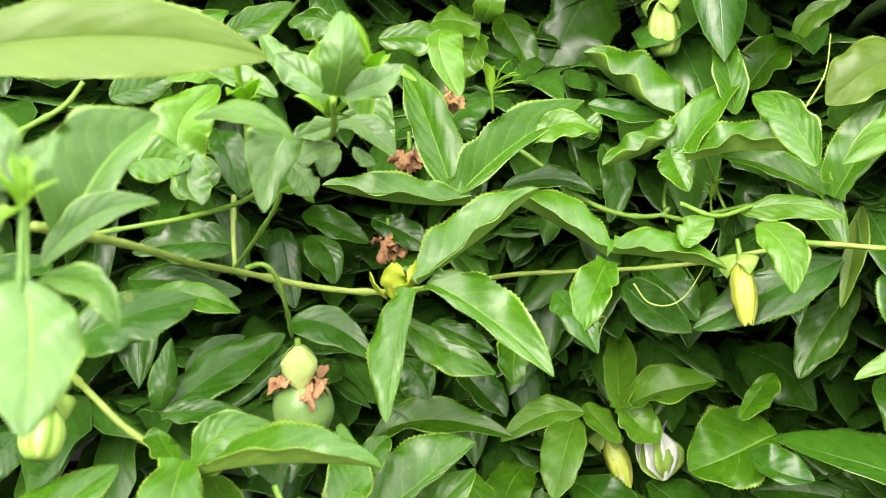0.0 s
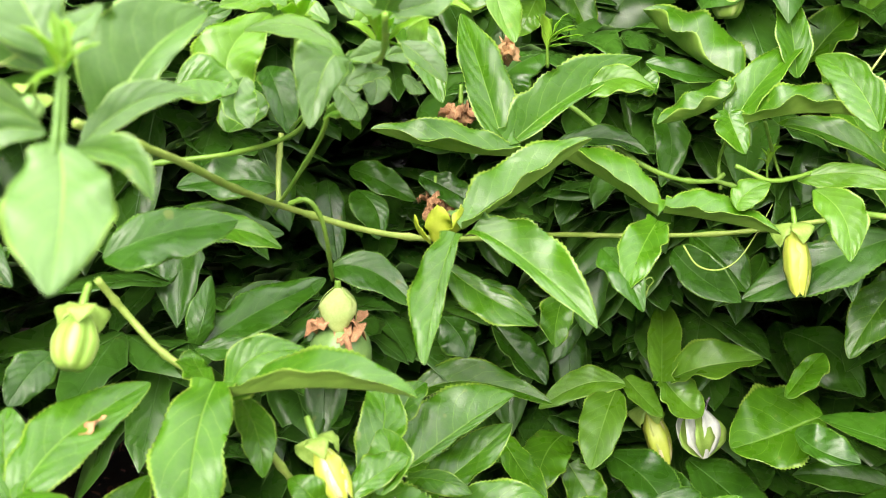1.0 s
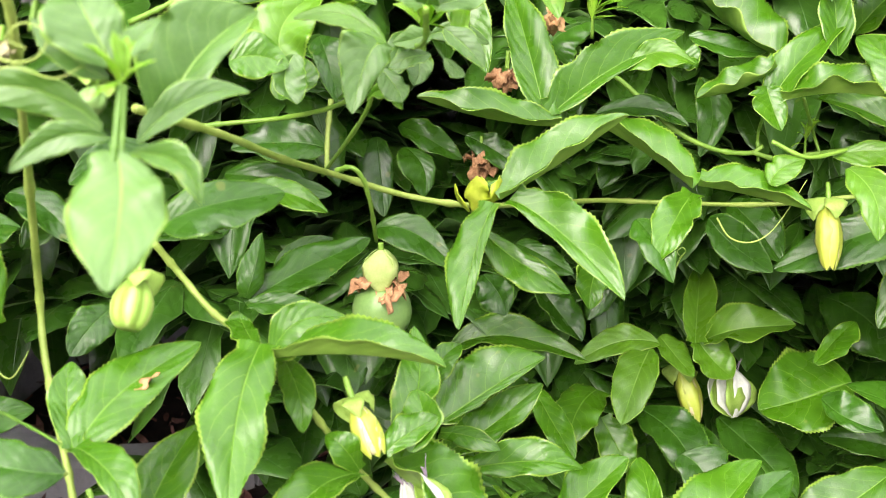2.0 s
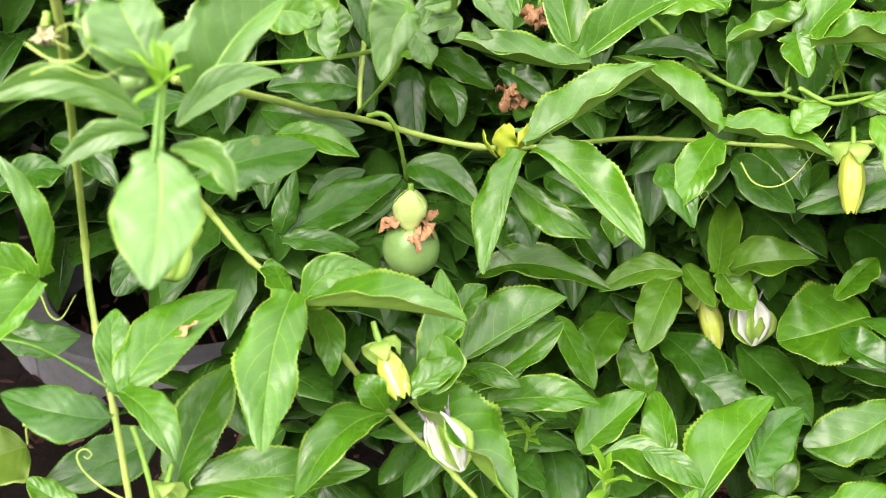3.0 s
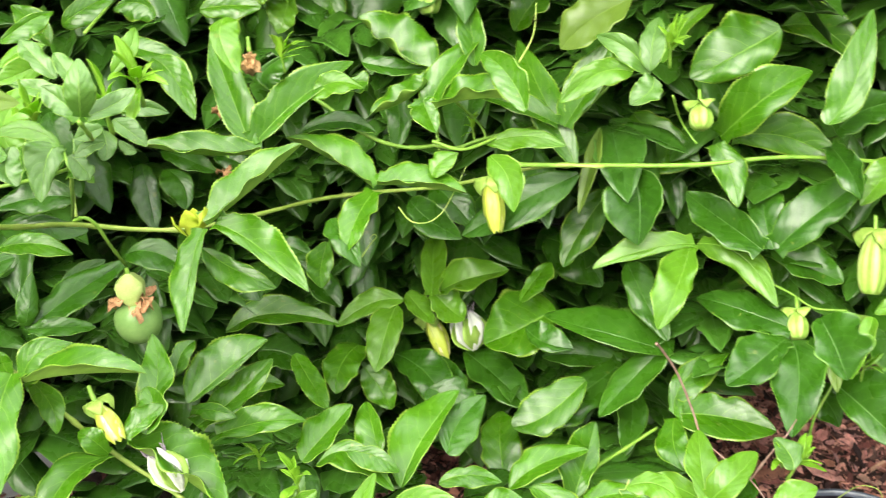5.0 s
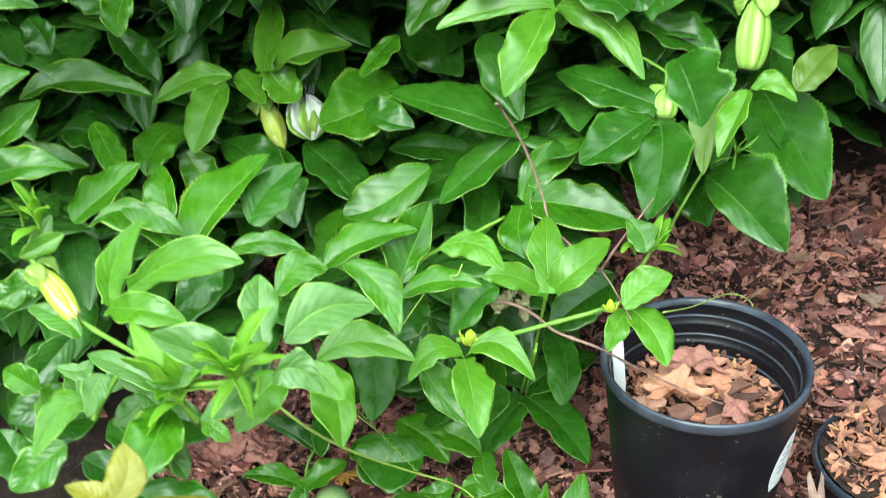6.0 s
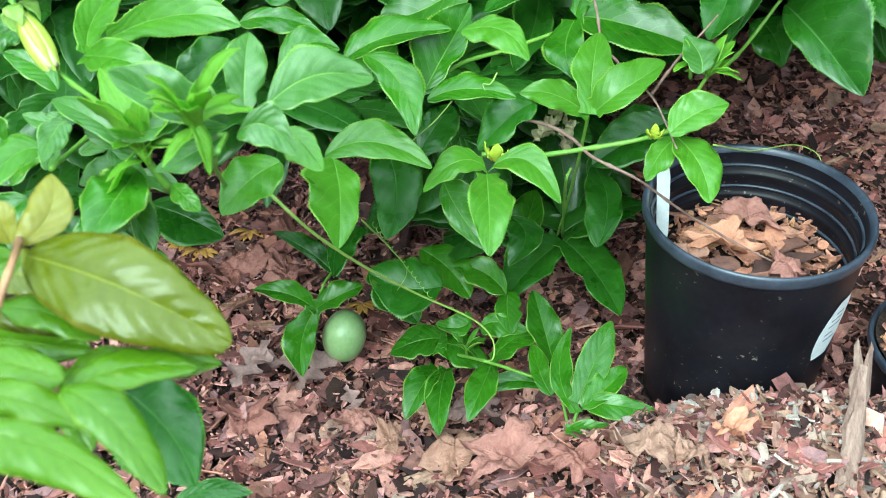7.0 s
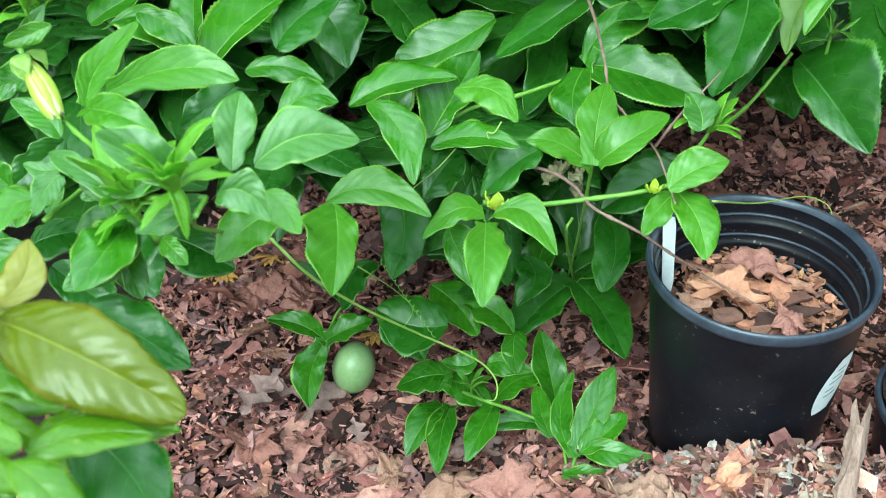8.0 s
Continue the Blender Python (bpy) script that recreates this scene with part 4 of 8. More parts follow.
leaf(vine, "m", ((-0.0218, 0.7303, 0.6292), (-0.0652, 0.6402, 0.6065), (-0.0031, -0.0025, 0.0144), 0.0220, 34, 0.0167, -157), ((-0.0218, 0.7303, 0.6292), (-0.0473, 0.7316, 0.6557), (0, -0.0042, 0.0069), 0.0125, 38, 0.0125, -134), ((-0.0052, 0.7367, 0.6348), (0.0839, 0.7243, 0.5591), (-0.0132, 0.025, -0.0075), 0.0460, 56, 0.0519, 140), ((-0.0059, 0.7396, 0.6407), (0.0291, 0.7651, 0.6595), (-0.0001, -0.0001, 0.0024), 0.0110, -34, 0.0174, 143))
leaf(vine, "m", ((0.0093, 0.8841, 0.5879), (0.0931, 0.9448, 0.6293), (-0.0036, 0.0002, 0.0006), 0.0080, -35, 0.0391, 145))
leaf(vine, "m", ((0.0129, 0.884, 0.558), (0.0892, 0.967, 0.5922), (-0.0012, 0.0047, -0.0084), 0.0203, -27, 0.0255, 156), ((0.0322, 0.8825, 0.5467), (0.1337, 0.895, 0.5513), (0.0003, 0.0018, 0.0029), 0.0142, -37, 0.0220, 142), ((0.0083, 0.8912, 0.5744), (0.0641, 0.8722, 0.5738), (0.0008, -0.0042, 0.0071), 0.0122, -42, 0.0090, 131))
leaf(vine, "m", ((0.0137, 0.7436, 0.6414), (0.0089, 0.7821, 0.6727), (0.0064, 0.0022, 0.0007), 0.0156, -3, 0.0180, 177))
leaf(vine, "m", ((0.005, 0.8731, 0.6321), (0.0237, 0.9048, 0.6564), (-0.0031, 0.0019, 0.0021), 0.0136, -25, 0.0120, 155))
leaf(vine, "d", ((-0.1827, 0.9439, 0.6633), (-0.0854, 1.034, 0.7013), (-0.0061, 0.0015, -0.0056), 0.0250, -40, 0.0238, 141), ((-0.1829, 0.9446, 0.6647), (-0.176, 0.9798, 0.716), (0.0038, -0.011, -0.0009), 0.0126, -52, 0.0151, 164), ((-0.18, 0.9441, 0.6624), (-0.1084, 0.9598, 0.6519), (-0.0015, -0.0001, -0.0013), 0.0153, -42, 0.0116, 138))
leaf(vine, "d", ((-0.2, 1.08, 0.6374), (-0.1487, 1.123, 0.6624), (-0.007, 0.0014, 0.0035), 0.0189, -41, 0.0118, 139))
leaf(vine, "d", ((-0.1605, 0.725, 0.8122), (-0.0836, 0.7713, 0.8274), (-0.0026, -0.0002, 0.0008), 0.0291, -45, 0.0186, 135))
leaf(vine, "d", ((-0.1209, 1.017, 0.7892), (-0.2059, 0.9918, 0.7922), (0.0024, 0.0058, 0.0054), 0.0236, 49, 0.0199, -131))
leaf(vine, "d", ((-0.2258, 1.026, 0.7588), (-0.1253, 1.042, 0.7396), (-0.0054, -0.0017, 0.0001), 0.0250, -46, 0.0149, 134))
leaf(vine, "m", ((-0.2412, 0.6343, 0.7673), (-0.2885, 0.662, 0.8498), (0.0136, -0.0079, 0.0026), 0.0183, 29, 0.0106, -38), ((-0.241, 0.6334, 0.7655), (-0.2625, 0.5715, 0.7323), (0.0035, 0.0067, 0.0039), 0.0210, 32, 0.0115, -148), ((-0.2431, 0.6338, 0.7673), (-0.3123, 0.6414, 0.7768), (-0.0008, 0.0109, -0.0078), 0.0180, 48, 0.0134, -134))
leaf(vine, "d", ((-0.1644, 0.5703, 0.7069), (-0.2307, 0.5551, 0.7255), (0.002, -0.005, -0.0041), 0.0192, 36, 0.0191, -144))
leaf(vine, "d", ((-0.252, 0.7895, 0.5317), (-0.3261, 0.7174, 0.5142), (0.009, 0.0011, -0.0027), 0.0278, 35, 0.0248, -145))
leaf(vine, "p", ((-0.3298, 0.7118, 0.5592), (-0.3732, 0.6647, 0.5501), (0.0029, 0.0056, 0.0021), 0.0241, 37, 0.0333, -143))
leaf(vine, "m", ((-0.2468, 0.645, 0.561), (-0.2894, 0.6473, 0.5797), (-0.001, -0.0029, -0.0013), 0.0134, 28, 0.0125, -152))
leaf(vine, "m", ((-0.1607, 0.6447, 0.5941), (-0.0273, 0.6997, 0.5958), (-0.0041, -0.0007, 0.0007), 0.0198, -35, 0.0236, 145), ((-0.163, 0.6451, 0.596), (-0.1475, 0.7353, 0.6523), (-0.0058, -0.0081, -0.0038), 0.0235, -20, 0.0225, 159))
leaf(vine, "s", ((-0.0544, 0.4573, 0.9454), (-0.0428, 0.4108, 0.8995), (0.0019, 0.0056, 0.0041), 0.0224, 9, 0.0204, -171))
leaf(vine, "s", ((-0.0872, 0.5106, 0.9397), (-0.1567, 0.4844, 0.9515), (-0.0015, 0.0060, 0.0127), 0.0108, 70, 0.0113, -110))
leaf(vine, "s", ((-0.0686, 0.4770, 0.9441), (-0.1034, 0.4527, 0.9333), (-0.0021, 0.0027, 0.0062), 0.0072, 69, 0.0077, -111))
leaf(vine, "s", ((-0.0596, 0.4812, 0.9371), (-0.0235, 0.4686, 0.9191), (0.0057, 0.0037, 0.0049), 0.0070, -48, 0.0075, 132))
leaf(vine, "s", ((-0.0865, 0.5458, 0.9232), (-0.0391, 0.5845, 0.9428), (-0.0055, 0.0032, 0.0057), 0.0088, -46, 0.0108, 134))
leaf(vine, "s", ((-0.0857, 0.5704, 0.9254), (-0.0498, 0.633, 0.979), (-0.0051, -0.0013, 0.0009), 0.0150, -38, 0.0308, 142))
leaf(vine, "s", ((-0.0674, 0.4883, 0.9754), (-0.0921, 0.5048, 1.009), (-0.0029, 0, 0.0017), 0.0152, 22, 0.0219, -158))
leaf(vine, "s", ((-0.0656, 0.4927, 0.977), (-0.0543, 0.5114, 0.9918), (-0.0015, -0.0017, -0.0011), 0.0066, -41, 0.0067, 139))
leaf(vine, "s", ((-0.0761, 0.4978, 0.9660), (-0.1103, 0.4978, 0.9922), (-0.0008, -0.0014, -0.0025), 0.0082, 60, 0.0074, -120))
leaf(vine, "p", ((-0.1687, 0.6333, 1.012), (-0.0009, 0.6868, 0.9981), (-0.0055, 0.0023, 0.0064), 0.0307, -57, 0.0243, 123))
leaf(vine, "s", ((0.0264, 0.7347, 0.9679), (0.0348, 0.7376, 1.018), (0.0049, -0.0142, 0.0013), 0.0148, -95, 0.0157, 119), ((0.0247, 0.7343, 0.9674), (-0.0119, 0.7573, 0.9914), (-0.0015, 0.0064, -0.0002), 0.0119, 40, 0.0136, -137), ((0.0299, 0.7349, 0.9678), (0.0673, 0.7672, 0.9812), (-0.0005, 0.0058, -0.0046), 0.0106, -56, 0.0111, 136))
leaf(vine, "s", ((-0.0026, 0.7467, 0.9412), (-0.0176, 0.7129, 0.9014), (-0.0021, 0.0069, 0.0097), 0.0216, 29, 0.0137, -151))
leaf(vine, "y", ((-0.0027, 0.7465, 0.9394), (-0.0634, 0.7426, 0.9547), (0.0019, 0.0067, 0.0086), 0.0087, 53, 0.0111, -127))
leaf(vine, "y", ((-0.0295, 0.8033, 0.8909), (-0.004, 0.803, 0.8838), (0.0003, 0.0062, 0.0077), 0.0119, -50, 0.0117, 130))
leaf(vine, "s", ((0.0171, 0.7979, 0.9243), (-0.0104, 0.7865, 0.916), (-0.0011, 0.0011, 0.0017), 0.0066, 52, 0.0083, -128))
leaf(vine, "s", ((0.0181, 0.7978, 0.9385), (-0.0076, 0.7889, 0.9327), (0.0018, 0, -0.0005), 0.0078, 53, 0.0085, -127))
leaf(vine, "s", ((0.0237, 0.8129, 0.9405), (0.0548, 0.7993, 0.9162), (0, 0.0008, 0.0011), 0.0097, -43, 0.0118, 137))
leaf(vine, "s", ((0.0235, 0.8172, 0.918), (0.0393, 0.8111, 0.907), (0.002, -0.0011, -0.0018), 0.0074, -44, 0.0034, 136))
leaf(vine, "y", ((-0.1148, 0.8816, 0.8954), (-0.0969, 0.9273, 0.9499), (-0.0155, -0.0048, -0.0001), 0.0277, -30, 0.0282, 150))
leaf(vine, "m", ((-0.2223, 1.03, 0.9245), (-0.1666, 1.06, 0.9391), (-0.0033, -0.0013, -0.0003), 0.0159, -55, 0.0182, 125))
leaf(vine, "m", ((-0.1393, 0.8222, 0.9089), (-0.0968, 0.8339, 0.9058), (-0.0011, 0.0027, 0.0039), 0.0207, -53, 0.0190, 127))
leaf(vine, "m", ((-0.1441, 0.9506, 0.8507), (-0.1366, 0.9804, 0.8856), (0.0101, 0.0017, -0.0016), 0.0192, -24, 0.0230, 156))
leaf(vine, "d", ((-0.1215, 1.002, 0.8977), (-0.0955, 0.9681, 0.8448), (-0.0019, 0.003, 0.0045), 0.0148, -18, 0.0183, 162))
leaf(vine, "m", ((-0.0144, 1.286, 0.9363), (0.0655, 1.292, 0.9327), (0.0024, 0.002, 0.0027), 0.0211, -57, 0.0181, 123))
leaf(vine, "y", ((0.0927, 1.343, 0.9317), (0.0685, 1.345, 0.883), (0.0009, 0.0162, -0.0027), 0.0296, 80, 0.0189, -87), ((0.0929, 1.345, 0.9378), (0.036, 1.347, 0.9427), (-0.0031, 0.0059, 0.0073), 0.0181, 57, 0.0272, -122), ((0.093, 1.347, 0.9438), (0.1076, 1.346, 1.005), (0.0067, -0.0217, -0.0043), 0.0183, -92, 0.0194, 95))
leaf(vine, "m", ((0.1135, 1.426, 0.9444), (0.1515, 1.383, 0.8783), (0.0002, 0.0012, 0.0018), 0.0264, -33, 0.0237, 147))
leaf(vine, "d", ((0.2302, 1.498, 0.977), (0.1583, 1.428, 0.8645), (-0.0003, 0.0001, 0.0001), 0.0377, 36, 0.0615, -144))
leaf(vine, "m", ((0.2906, 1.176, 0.8603), (0.201, 1.227, 0.923), (-0.0056, -0.0026, -0.0045), 0.0520, 48, 0.0466, 147))
leaf(vine, "m", ((0.2798, 1.128, 0.8217), (0.3547, 1.182, 0.9037), (-0.0105, -0.0008, -0.006), 0.0178, -35, 0.0210, 145), ((0.2861, 1.14, 0.8585), (0.2137, 1.138, 0.8253), (0.0056, 0.003, -0.006), 0.0285, 51, 0.0241, 144), ((0.2777, 1.134, 0.8424), (0.2925, 1.109, 0.8057), (-0.0028, 0.0055, 0.0033), 0.0220, -32, 0.0160, 149), ((0.2934, 1.131, 0.8278), (0.4, 1.095, 0.8403), (-0.0024, -0.0058, 0.0089), 0.0275, 51, 0.0354, 126))
leaf(vine, "m", ((0.3427, 1.163, 0.8677), (0.3346, 1.219, 0.9471), (0.0018, -0.0038, -0.0051), 0.0177, 15, 0.0169, -165))
leaf(vine, "m", ((0.3883, 1.363, 0.8565), (0.4446, 1.391, 0.9143), (0.0001, 0.0011, 0.0017), 0.0245, -41, 0.0256, 139))
leaf(vine, "y", ((0.5092, 1.4, 0.9507), (0.4438, 1.374, 0.8886), (-0.0137, 0.0105, 0.0111), 0.0123, 44, 0.0204, -136))
leaf(vine, "p", ((0.5353, 1.247, 0.9152), (0.4457, 1.234, 0.8628), (-0.005, 0.0015, 0.0001), 0.0320, 49, 0.0311, -131))
leaf(vine, "m", ((0.4004, 1.072, 0.8365), (0.3521, 1.125, 0.8929), (0.0066, 0.0025, 0.0053), 0.0202, 41, 0.0209, -139))
leaf(vine, "m", ((0.4461, 1.184, 0.7749), (0.5117, 1.248, 0.8593), (-0.0002, 0.0046, -0.0052), 0.0177, -20, 0.0332, 156), ((0.4378, 1.184, 0.7796), (0.3374, 1.216, 0.8142), (0.0015, -0.0062, 0.0032), 0.0195, 50, 0.0111, -135))
leaf(vine, "y", ((0.5453, 1.26, 0.8343), (0.4695, 1.252, 0.7951), (-0.0012, 0.0048, 0.0057), 0.0270, 48, 0.0259, -132))
leaf(vine, "y", ((0.3485, 1.149, 0.774), (0.444, 1.126, 0.7717), (-0.0005, 0.006, 0.0071), 0.0188, -51, 0.0116, 129))
leaf(vine, "y", ((0.3534, 1.089, 0.7787), (0.3785, 1.039, 0.7271), (0.009, 0.0016, 0.0041), 0.0176, -28, 0.0220, 152))
leaf(vine, "d", ((0.2749, 1.342, 0.6634), (0.3339, 1.282, 0.6059), (-0.0001, 0, 0), 0.0231, -36, 0.0288, 144))
leaf(vine, "d", ((0.459, 1.188, 0.711), (0.3065, 1.161, 0.6477), (-0.0047, -0.0024, -0.0036), 0.0280, 43, 0.0324, -137))
leaf(vine, "m", ((0.5089, 1.308, 0.6387), (0.4341, 1.244, 0.5532), (-0.0056, -0.0005, -0.002), 0.0276, 25, 0.0251, -155))
leaf(vine, "p", ((0.4908, 1.242, 0.7511), (0.4561, 1.173, 0.6632), (0.0006, -0.002, -0.0021), 0.0103, 8, 0.0136, -172))
leaf(vine, "d", ((0.4127, 1.471, 0.4966), (0.4927, 1.401, 0.4444), (0.009, 0.0063, 0.0081), 0.0463, -38, 0.0294, 142))
leaf(vine, "m", ((0.4207, 1.266, 0.4766), (0.3148, 1.247, 0.4418), (0.002, -0.0013, -0.0008), 0.0551, 39, 0.0440, -141))
leaf(vine, "d", ((0.5735, 1.175, 0.4506), (0.4079, 1.19, 0.5052), (-0.0013, -0.0221, 0.0054), 0.0406, 40, 0.0159, -131), ((0.565, 1.178, 0.4583), (0.4633, 1.147, 0.3798), (0.0048, 0.0199, -0.0071), 0.0231, 34, 0.0272, -140))
leaf(vine, "d", ((0.5096, 1.263, 0.3878), (0.3601, 1.186, 0.3449), (-0.0016, -0.0151, -0.0019), 0.0282, 33, 0.0387, -144), ((0.5096, 1.263, 0.3878), (0.3967, 1.29, 0.3871), (0.0011, 0.0114, -0.001), 0.0203, 40, 0.0214, -139))
leaf(vine, "y", ((0.2417, 1.31, 0.4902), (0.253, 1.383, 0.5625), (-0.0011, -0.0037, -0.0029), 0.0271, -4, 0.0174, 176), ((0.2514, 1.315, 0.4948), (0.3562, 1.308, 0.5253), (-0.0016, -0.0087, 0.0054), 0.0252, -40, 0.0272, 135), ((0.2446, 1.313, 0.4947), (0.2854, 1.295, 0.458), (-0.0006, 0.007, -0.0078), 0.0261, -50, 0.0241, 135))
leaf(vine, "y", ((0.2009, 1.304, 0.4893), (0.101, 1.277, 0.466), (-0.0013, 0.0093, 0.0085), 0.0209, 41, 0.0178, -139))
leaf(vine, "y", ((0.1928, 1.293, 0.4863), (0.1599, 1.219, 0.4218), (-0.0004, 0.0015, 0.0013), 0.0302, 15, 0.0242, -165))
leaf(vine, "y", ((0.204, 1.332, 0.4839), (0.2417, 1.296, 0.4531), (-0.0029, 0.0019, 0.0016), 0.017, -30, 0.0184, 150))
leaf(vine, "m", ((-0.0423, 1.218, 0.5), (0.1181, 1.231, 0.4947), (-0.0082, 0.0141, 0.0136), 0.0197, -42, 0.0267, 138))
leaf(vine, "m", ((0.1342, 1.27, 0.4359), (0.1042, 1.193, 0.4041), (-0.0056, -0.0052, 0.0119), 0.0298, 12, 0.0308, -164), ((0.1393, 1.256, 0.4063), (0.1742, 1.229, 0.352), (-0.0002, 0.0119, -0.0062), 0.0239, -41, 0.0269, 146))
leaf(vine, "m", ((0.07, 1.148, 0.4927), (0.1118, 1.092, 0.4445), (0.0004, -0.0009, -0.0008), 0.0177, -20, 0.0189, 160))
leaf(vine, "d", ((0.1825, 1.289, 0.4078), (0.2536, 1.213, 0.3478), (0.0135, 0.0061, 0.0055), 0.0289, -27, 0.0361, 153))
leaf(vine, "d", ((0.2398, 1.296, 0.3944), (0.2711, 1.228, 0.3408), (0.012, 0.0009, 0.0015), 0.0230, -18, 0.0189, 162))
leaf(vine, "d", ((0.2826, 1.321, 0.3866), (0.3679, 1.245, 0.3336), (0.0053, -0.0014, -0.0006), 0.0321, -31, 0.0348, 149))
leaf(vine, "m", ((0.2232, 0.9133, 0.4464), (0.3009, 0.9969, 0.5144), (-0.0049, 0.0014, 0.0007), 0.0132, -22, 0.0365, 158))
leaf(vine, "m", ((0.1138, 0.9167, 0.4833), (0.1751, 0.9684, 0.521), (-0.0046, -0.0017, -0.0012), 0.0157, -28, 0.0250, 152))
leaf(vine, "m", ((0.2003, 0.9485, 0.4617), (0.1835, 1.005, 0.5045), (0.0009, -0.0003, -0.0002), 0.0128, 11, 0.0231, -169))
leaf(vine, "m", ((0.1368, 0.8978, 0.4911), (0.2259, 0.8697, 0.4709), (-0.001, 0.0217, 0.0159), 0.0254, -34, 0.0138, 146))
leaf(vine, "m", ((0.3302, 1.168, 0.2669), (0.3329, 1.247, 0.3258), (-0.0026, 0.003, 0.002), 0.0338, 3, 0.0329, -177))
leaf(vine, "m", ((0.4551, 1.176, 0.4124), (0.3505, 1.14, 0.3687), (-0.0059, -0.0119, -0.0101), 0.0333, 32, 0.0281, -148))
leaf(vine, "d", ((0.1647, 1.037, 0.7337), (0.2008, 0.9939, 0.6905), (0.0006, 0.0026, 0.0026), 0.0175, -27, 0.0151, 153))
leaf(vine, "d", ((0.2646, 1.264, 0.6857), (0.3194, 1.213, 0.637), (-0.0003, 0.0001, 0.0001), 0.0249, -35, 0.0290, 145))
leaf(vine, "d", ((0.24, 1.205, 0.6825), (0.3059, 1.161, 0.6428), (-0.0068, -0.0005, -0.001), 0.0217, -39, 0.0216, 141))
leaf(vine, "y", ((0.2851, 1.088, 0.7578), (0.3165, 1.104, 0.7794), (-0.0066, 0.0017, 0.0011), 0.0159, -39, 0.0158, 141))
leaf(vine, "d", ((0.1159, 1.188, 0.793), (0.2105, 1.183, 0.7864), (0.0041, 0.0086, 0.0102), 0.0186, -50, 0.0147, 130))
leaf(vine, "d", ((0.2224, 1.267, 0.8202), (0.2255, 1.207, 0.7494), (0.0116, 0.0004, 0.0011), 0.0184, -4, 0.0185, 176))
leaf(vine, "d", ((0.135, 1.321, 0.7254), (0.122, 1.283, 0.6836), (0.0065, -0.0002, -0.0005), 0.0194, 15, 0.0143, -165))
leaf(vine, "d", ((-0.1459, 1.315, 0.723), (-0.122, 1.25, 0.646), (-0.0012, 0.0049, 0.0056), 0.0293, -5, 0.0178, 175))
leaf(vine, "d", ((-0.1243, 1.343, 0.7308), (-0.0451, 1.329, 0.6977), (-0.0023, -0.0001, 0.0004), 0.0175, -45, 0.0185, 135))
leaf(vine, "d", ((-0.1085, 1.305, 0.7151), (-0.0785, 1.268, 0.668), (0.0095, 0.004, 0.0022), 0.0289, -20, 0.0154, 160))
leaf(vine, "d", ((-0.0374, 1.309, 0.731), (0.0329, 1.288, 0.6973), (-0.0029, 0.0035, 0.0044), 0.0199, -43, 0.0211, 137))
leaf(vine, "d", ((-0.0805, 1.026, 0.7113), (-0.0019, 1.013, 0.6822), (0.0003, 0.009, 0.0089), 0.0244, -42, 0.0184, 138))
leaf(vine, "d", ((0.0026, 1.186, 0.609), (0.033, 1.155, 0.5761), (0.0041, 0.0011, 0.0005), 0.0255, -25, 0.0171, 155))
leaf(vine, "d", ((0.0447, 1.347, 0.5443), (0.1094, 1.293, 0.4891), (0.0018, -0.0024, -0.0024), 0.0239, -30, 0.0282, 150))
leaf(vine, "d", ((0.0314, 1.25, 0.6244), (0.0993, 1.231, 0.5994), (-0.0022, 0.0003, 0.0005), 0.0221, -41, 0.0162, 139))
leaf(vine, "m", ((0.4577, 1.176, 0.7277), (0.3931, 1.291, 0.8619), (-0.0033, -0.0009, -0.001), 0.0229, 22, 0.0266, -158))
leaf(vine, "y", ((0.5279, 1.151, 0.8493), (0.4404, 1.134, 0.8233), (0.0052, 0.0101, 0.0122), 0.0183, 48, 0.0210, -132))
leaf(vine, "s", ((0.5479, 1.14, 0.8475), (0.4895, 1.179, 0.8897), (0.0055, 0.0015, 0.0024), 0.0113, 42, 0.0177, -138))
leaf(vine, "s", ((0.5465, 1.126, 0.8552), (0.5619, 1.167, 0.9071), (-0.0015, 0.0012, 0.0013), 0.0168, -11, 0.0168, 169))
leaf(vine, "y", ((0.5741, 1.26, 0.8255), (0.6454, 1.299, 0.8845), (-0.0113, 0.0013, -0.0002), 0.0151, -39, 0.0131, 141))
leaf(vine, "s", ((0.5489, 1.119, 0.8502), (0.5205, 1.099, 0.8246), (0.0095, -0.0013, -0.0004), 0.0199, 36, 0.0180, -144))
leaf(vine, "m", ((0.7126, 1.21, 0.8715), (0.6002, 1.19, 0.8238), (0.0059, -0.0023, -0.0015), 0.0494, 46, 0.0318, -134))
leaf(vine, "m", ((0.7608, 1.437, 0.8138), (0.8542, 1.376, 0.7678), (0.0084, 0.0107, 0.0153), 0.0260, -47, 0.0325, 133))
leaf(vine, "m", ((0.7513, 1.133, 0.7709), (0.8213, 1.215, 0.884), (0.0007, -0.0164, -0.0183), 0.0201, -19, 0.0294, 161))
leaf(vine, "m", ((0.6361, 1.194, 0.7432), (0.7443, 1.185, 0.8228), (-0.0057, -0.02, 0.0097), 0.0259, -54, 0.0381, 125), ((0.6558, 1.196, 0.7426), (0.7923, 1.179, 0.6949), (0.0063, 0.0329, 0.0058), 0.0231, -68, 0.0306, 136), ((0.6306, 1.19, 0.7354), (0.6485, 1.131, 0.6733), (0.0045, 0.0058, 0.0052), 0.0214, -20, 0.0217, 162))
leaf(vine, "d", ((0.7706, 1.19, 0.7224), (0.7875, 1.106, 0.684), (0.0001, -0.0128, 0.0078), 0.0216, -18, 0.0164, 158), ((0.7801, 1.198, 0.7381), (0.8775, 1.233, 0.7631), (-0.005, 0.0204, -0.0011), 0.0272, -41, 0.0252, 137))
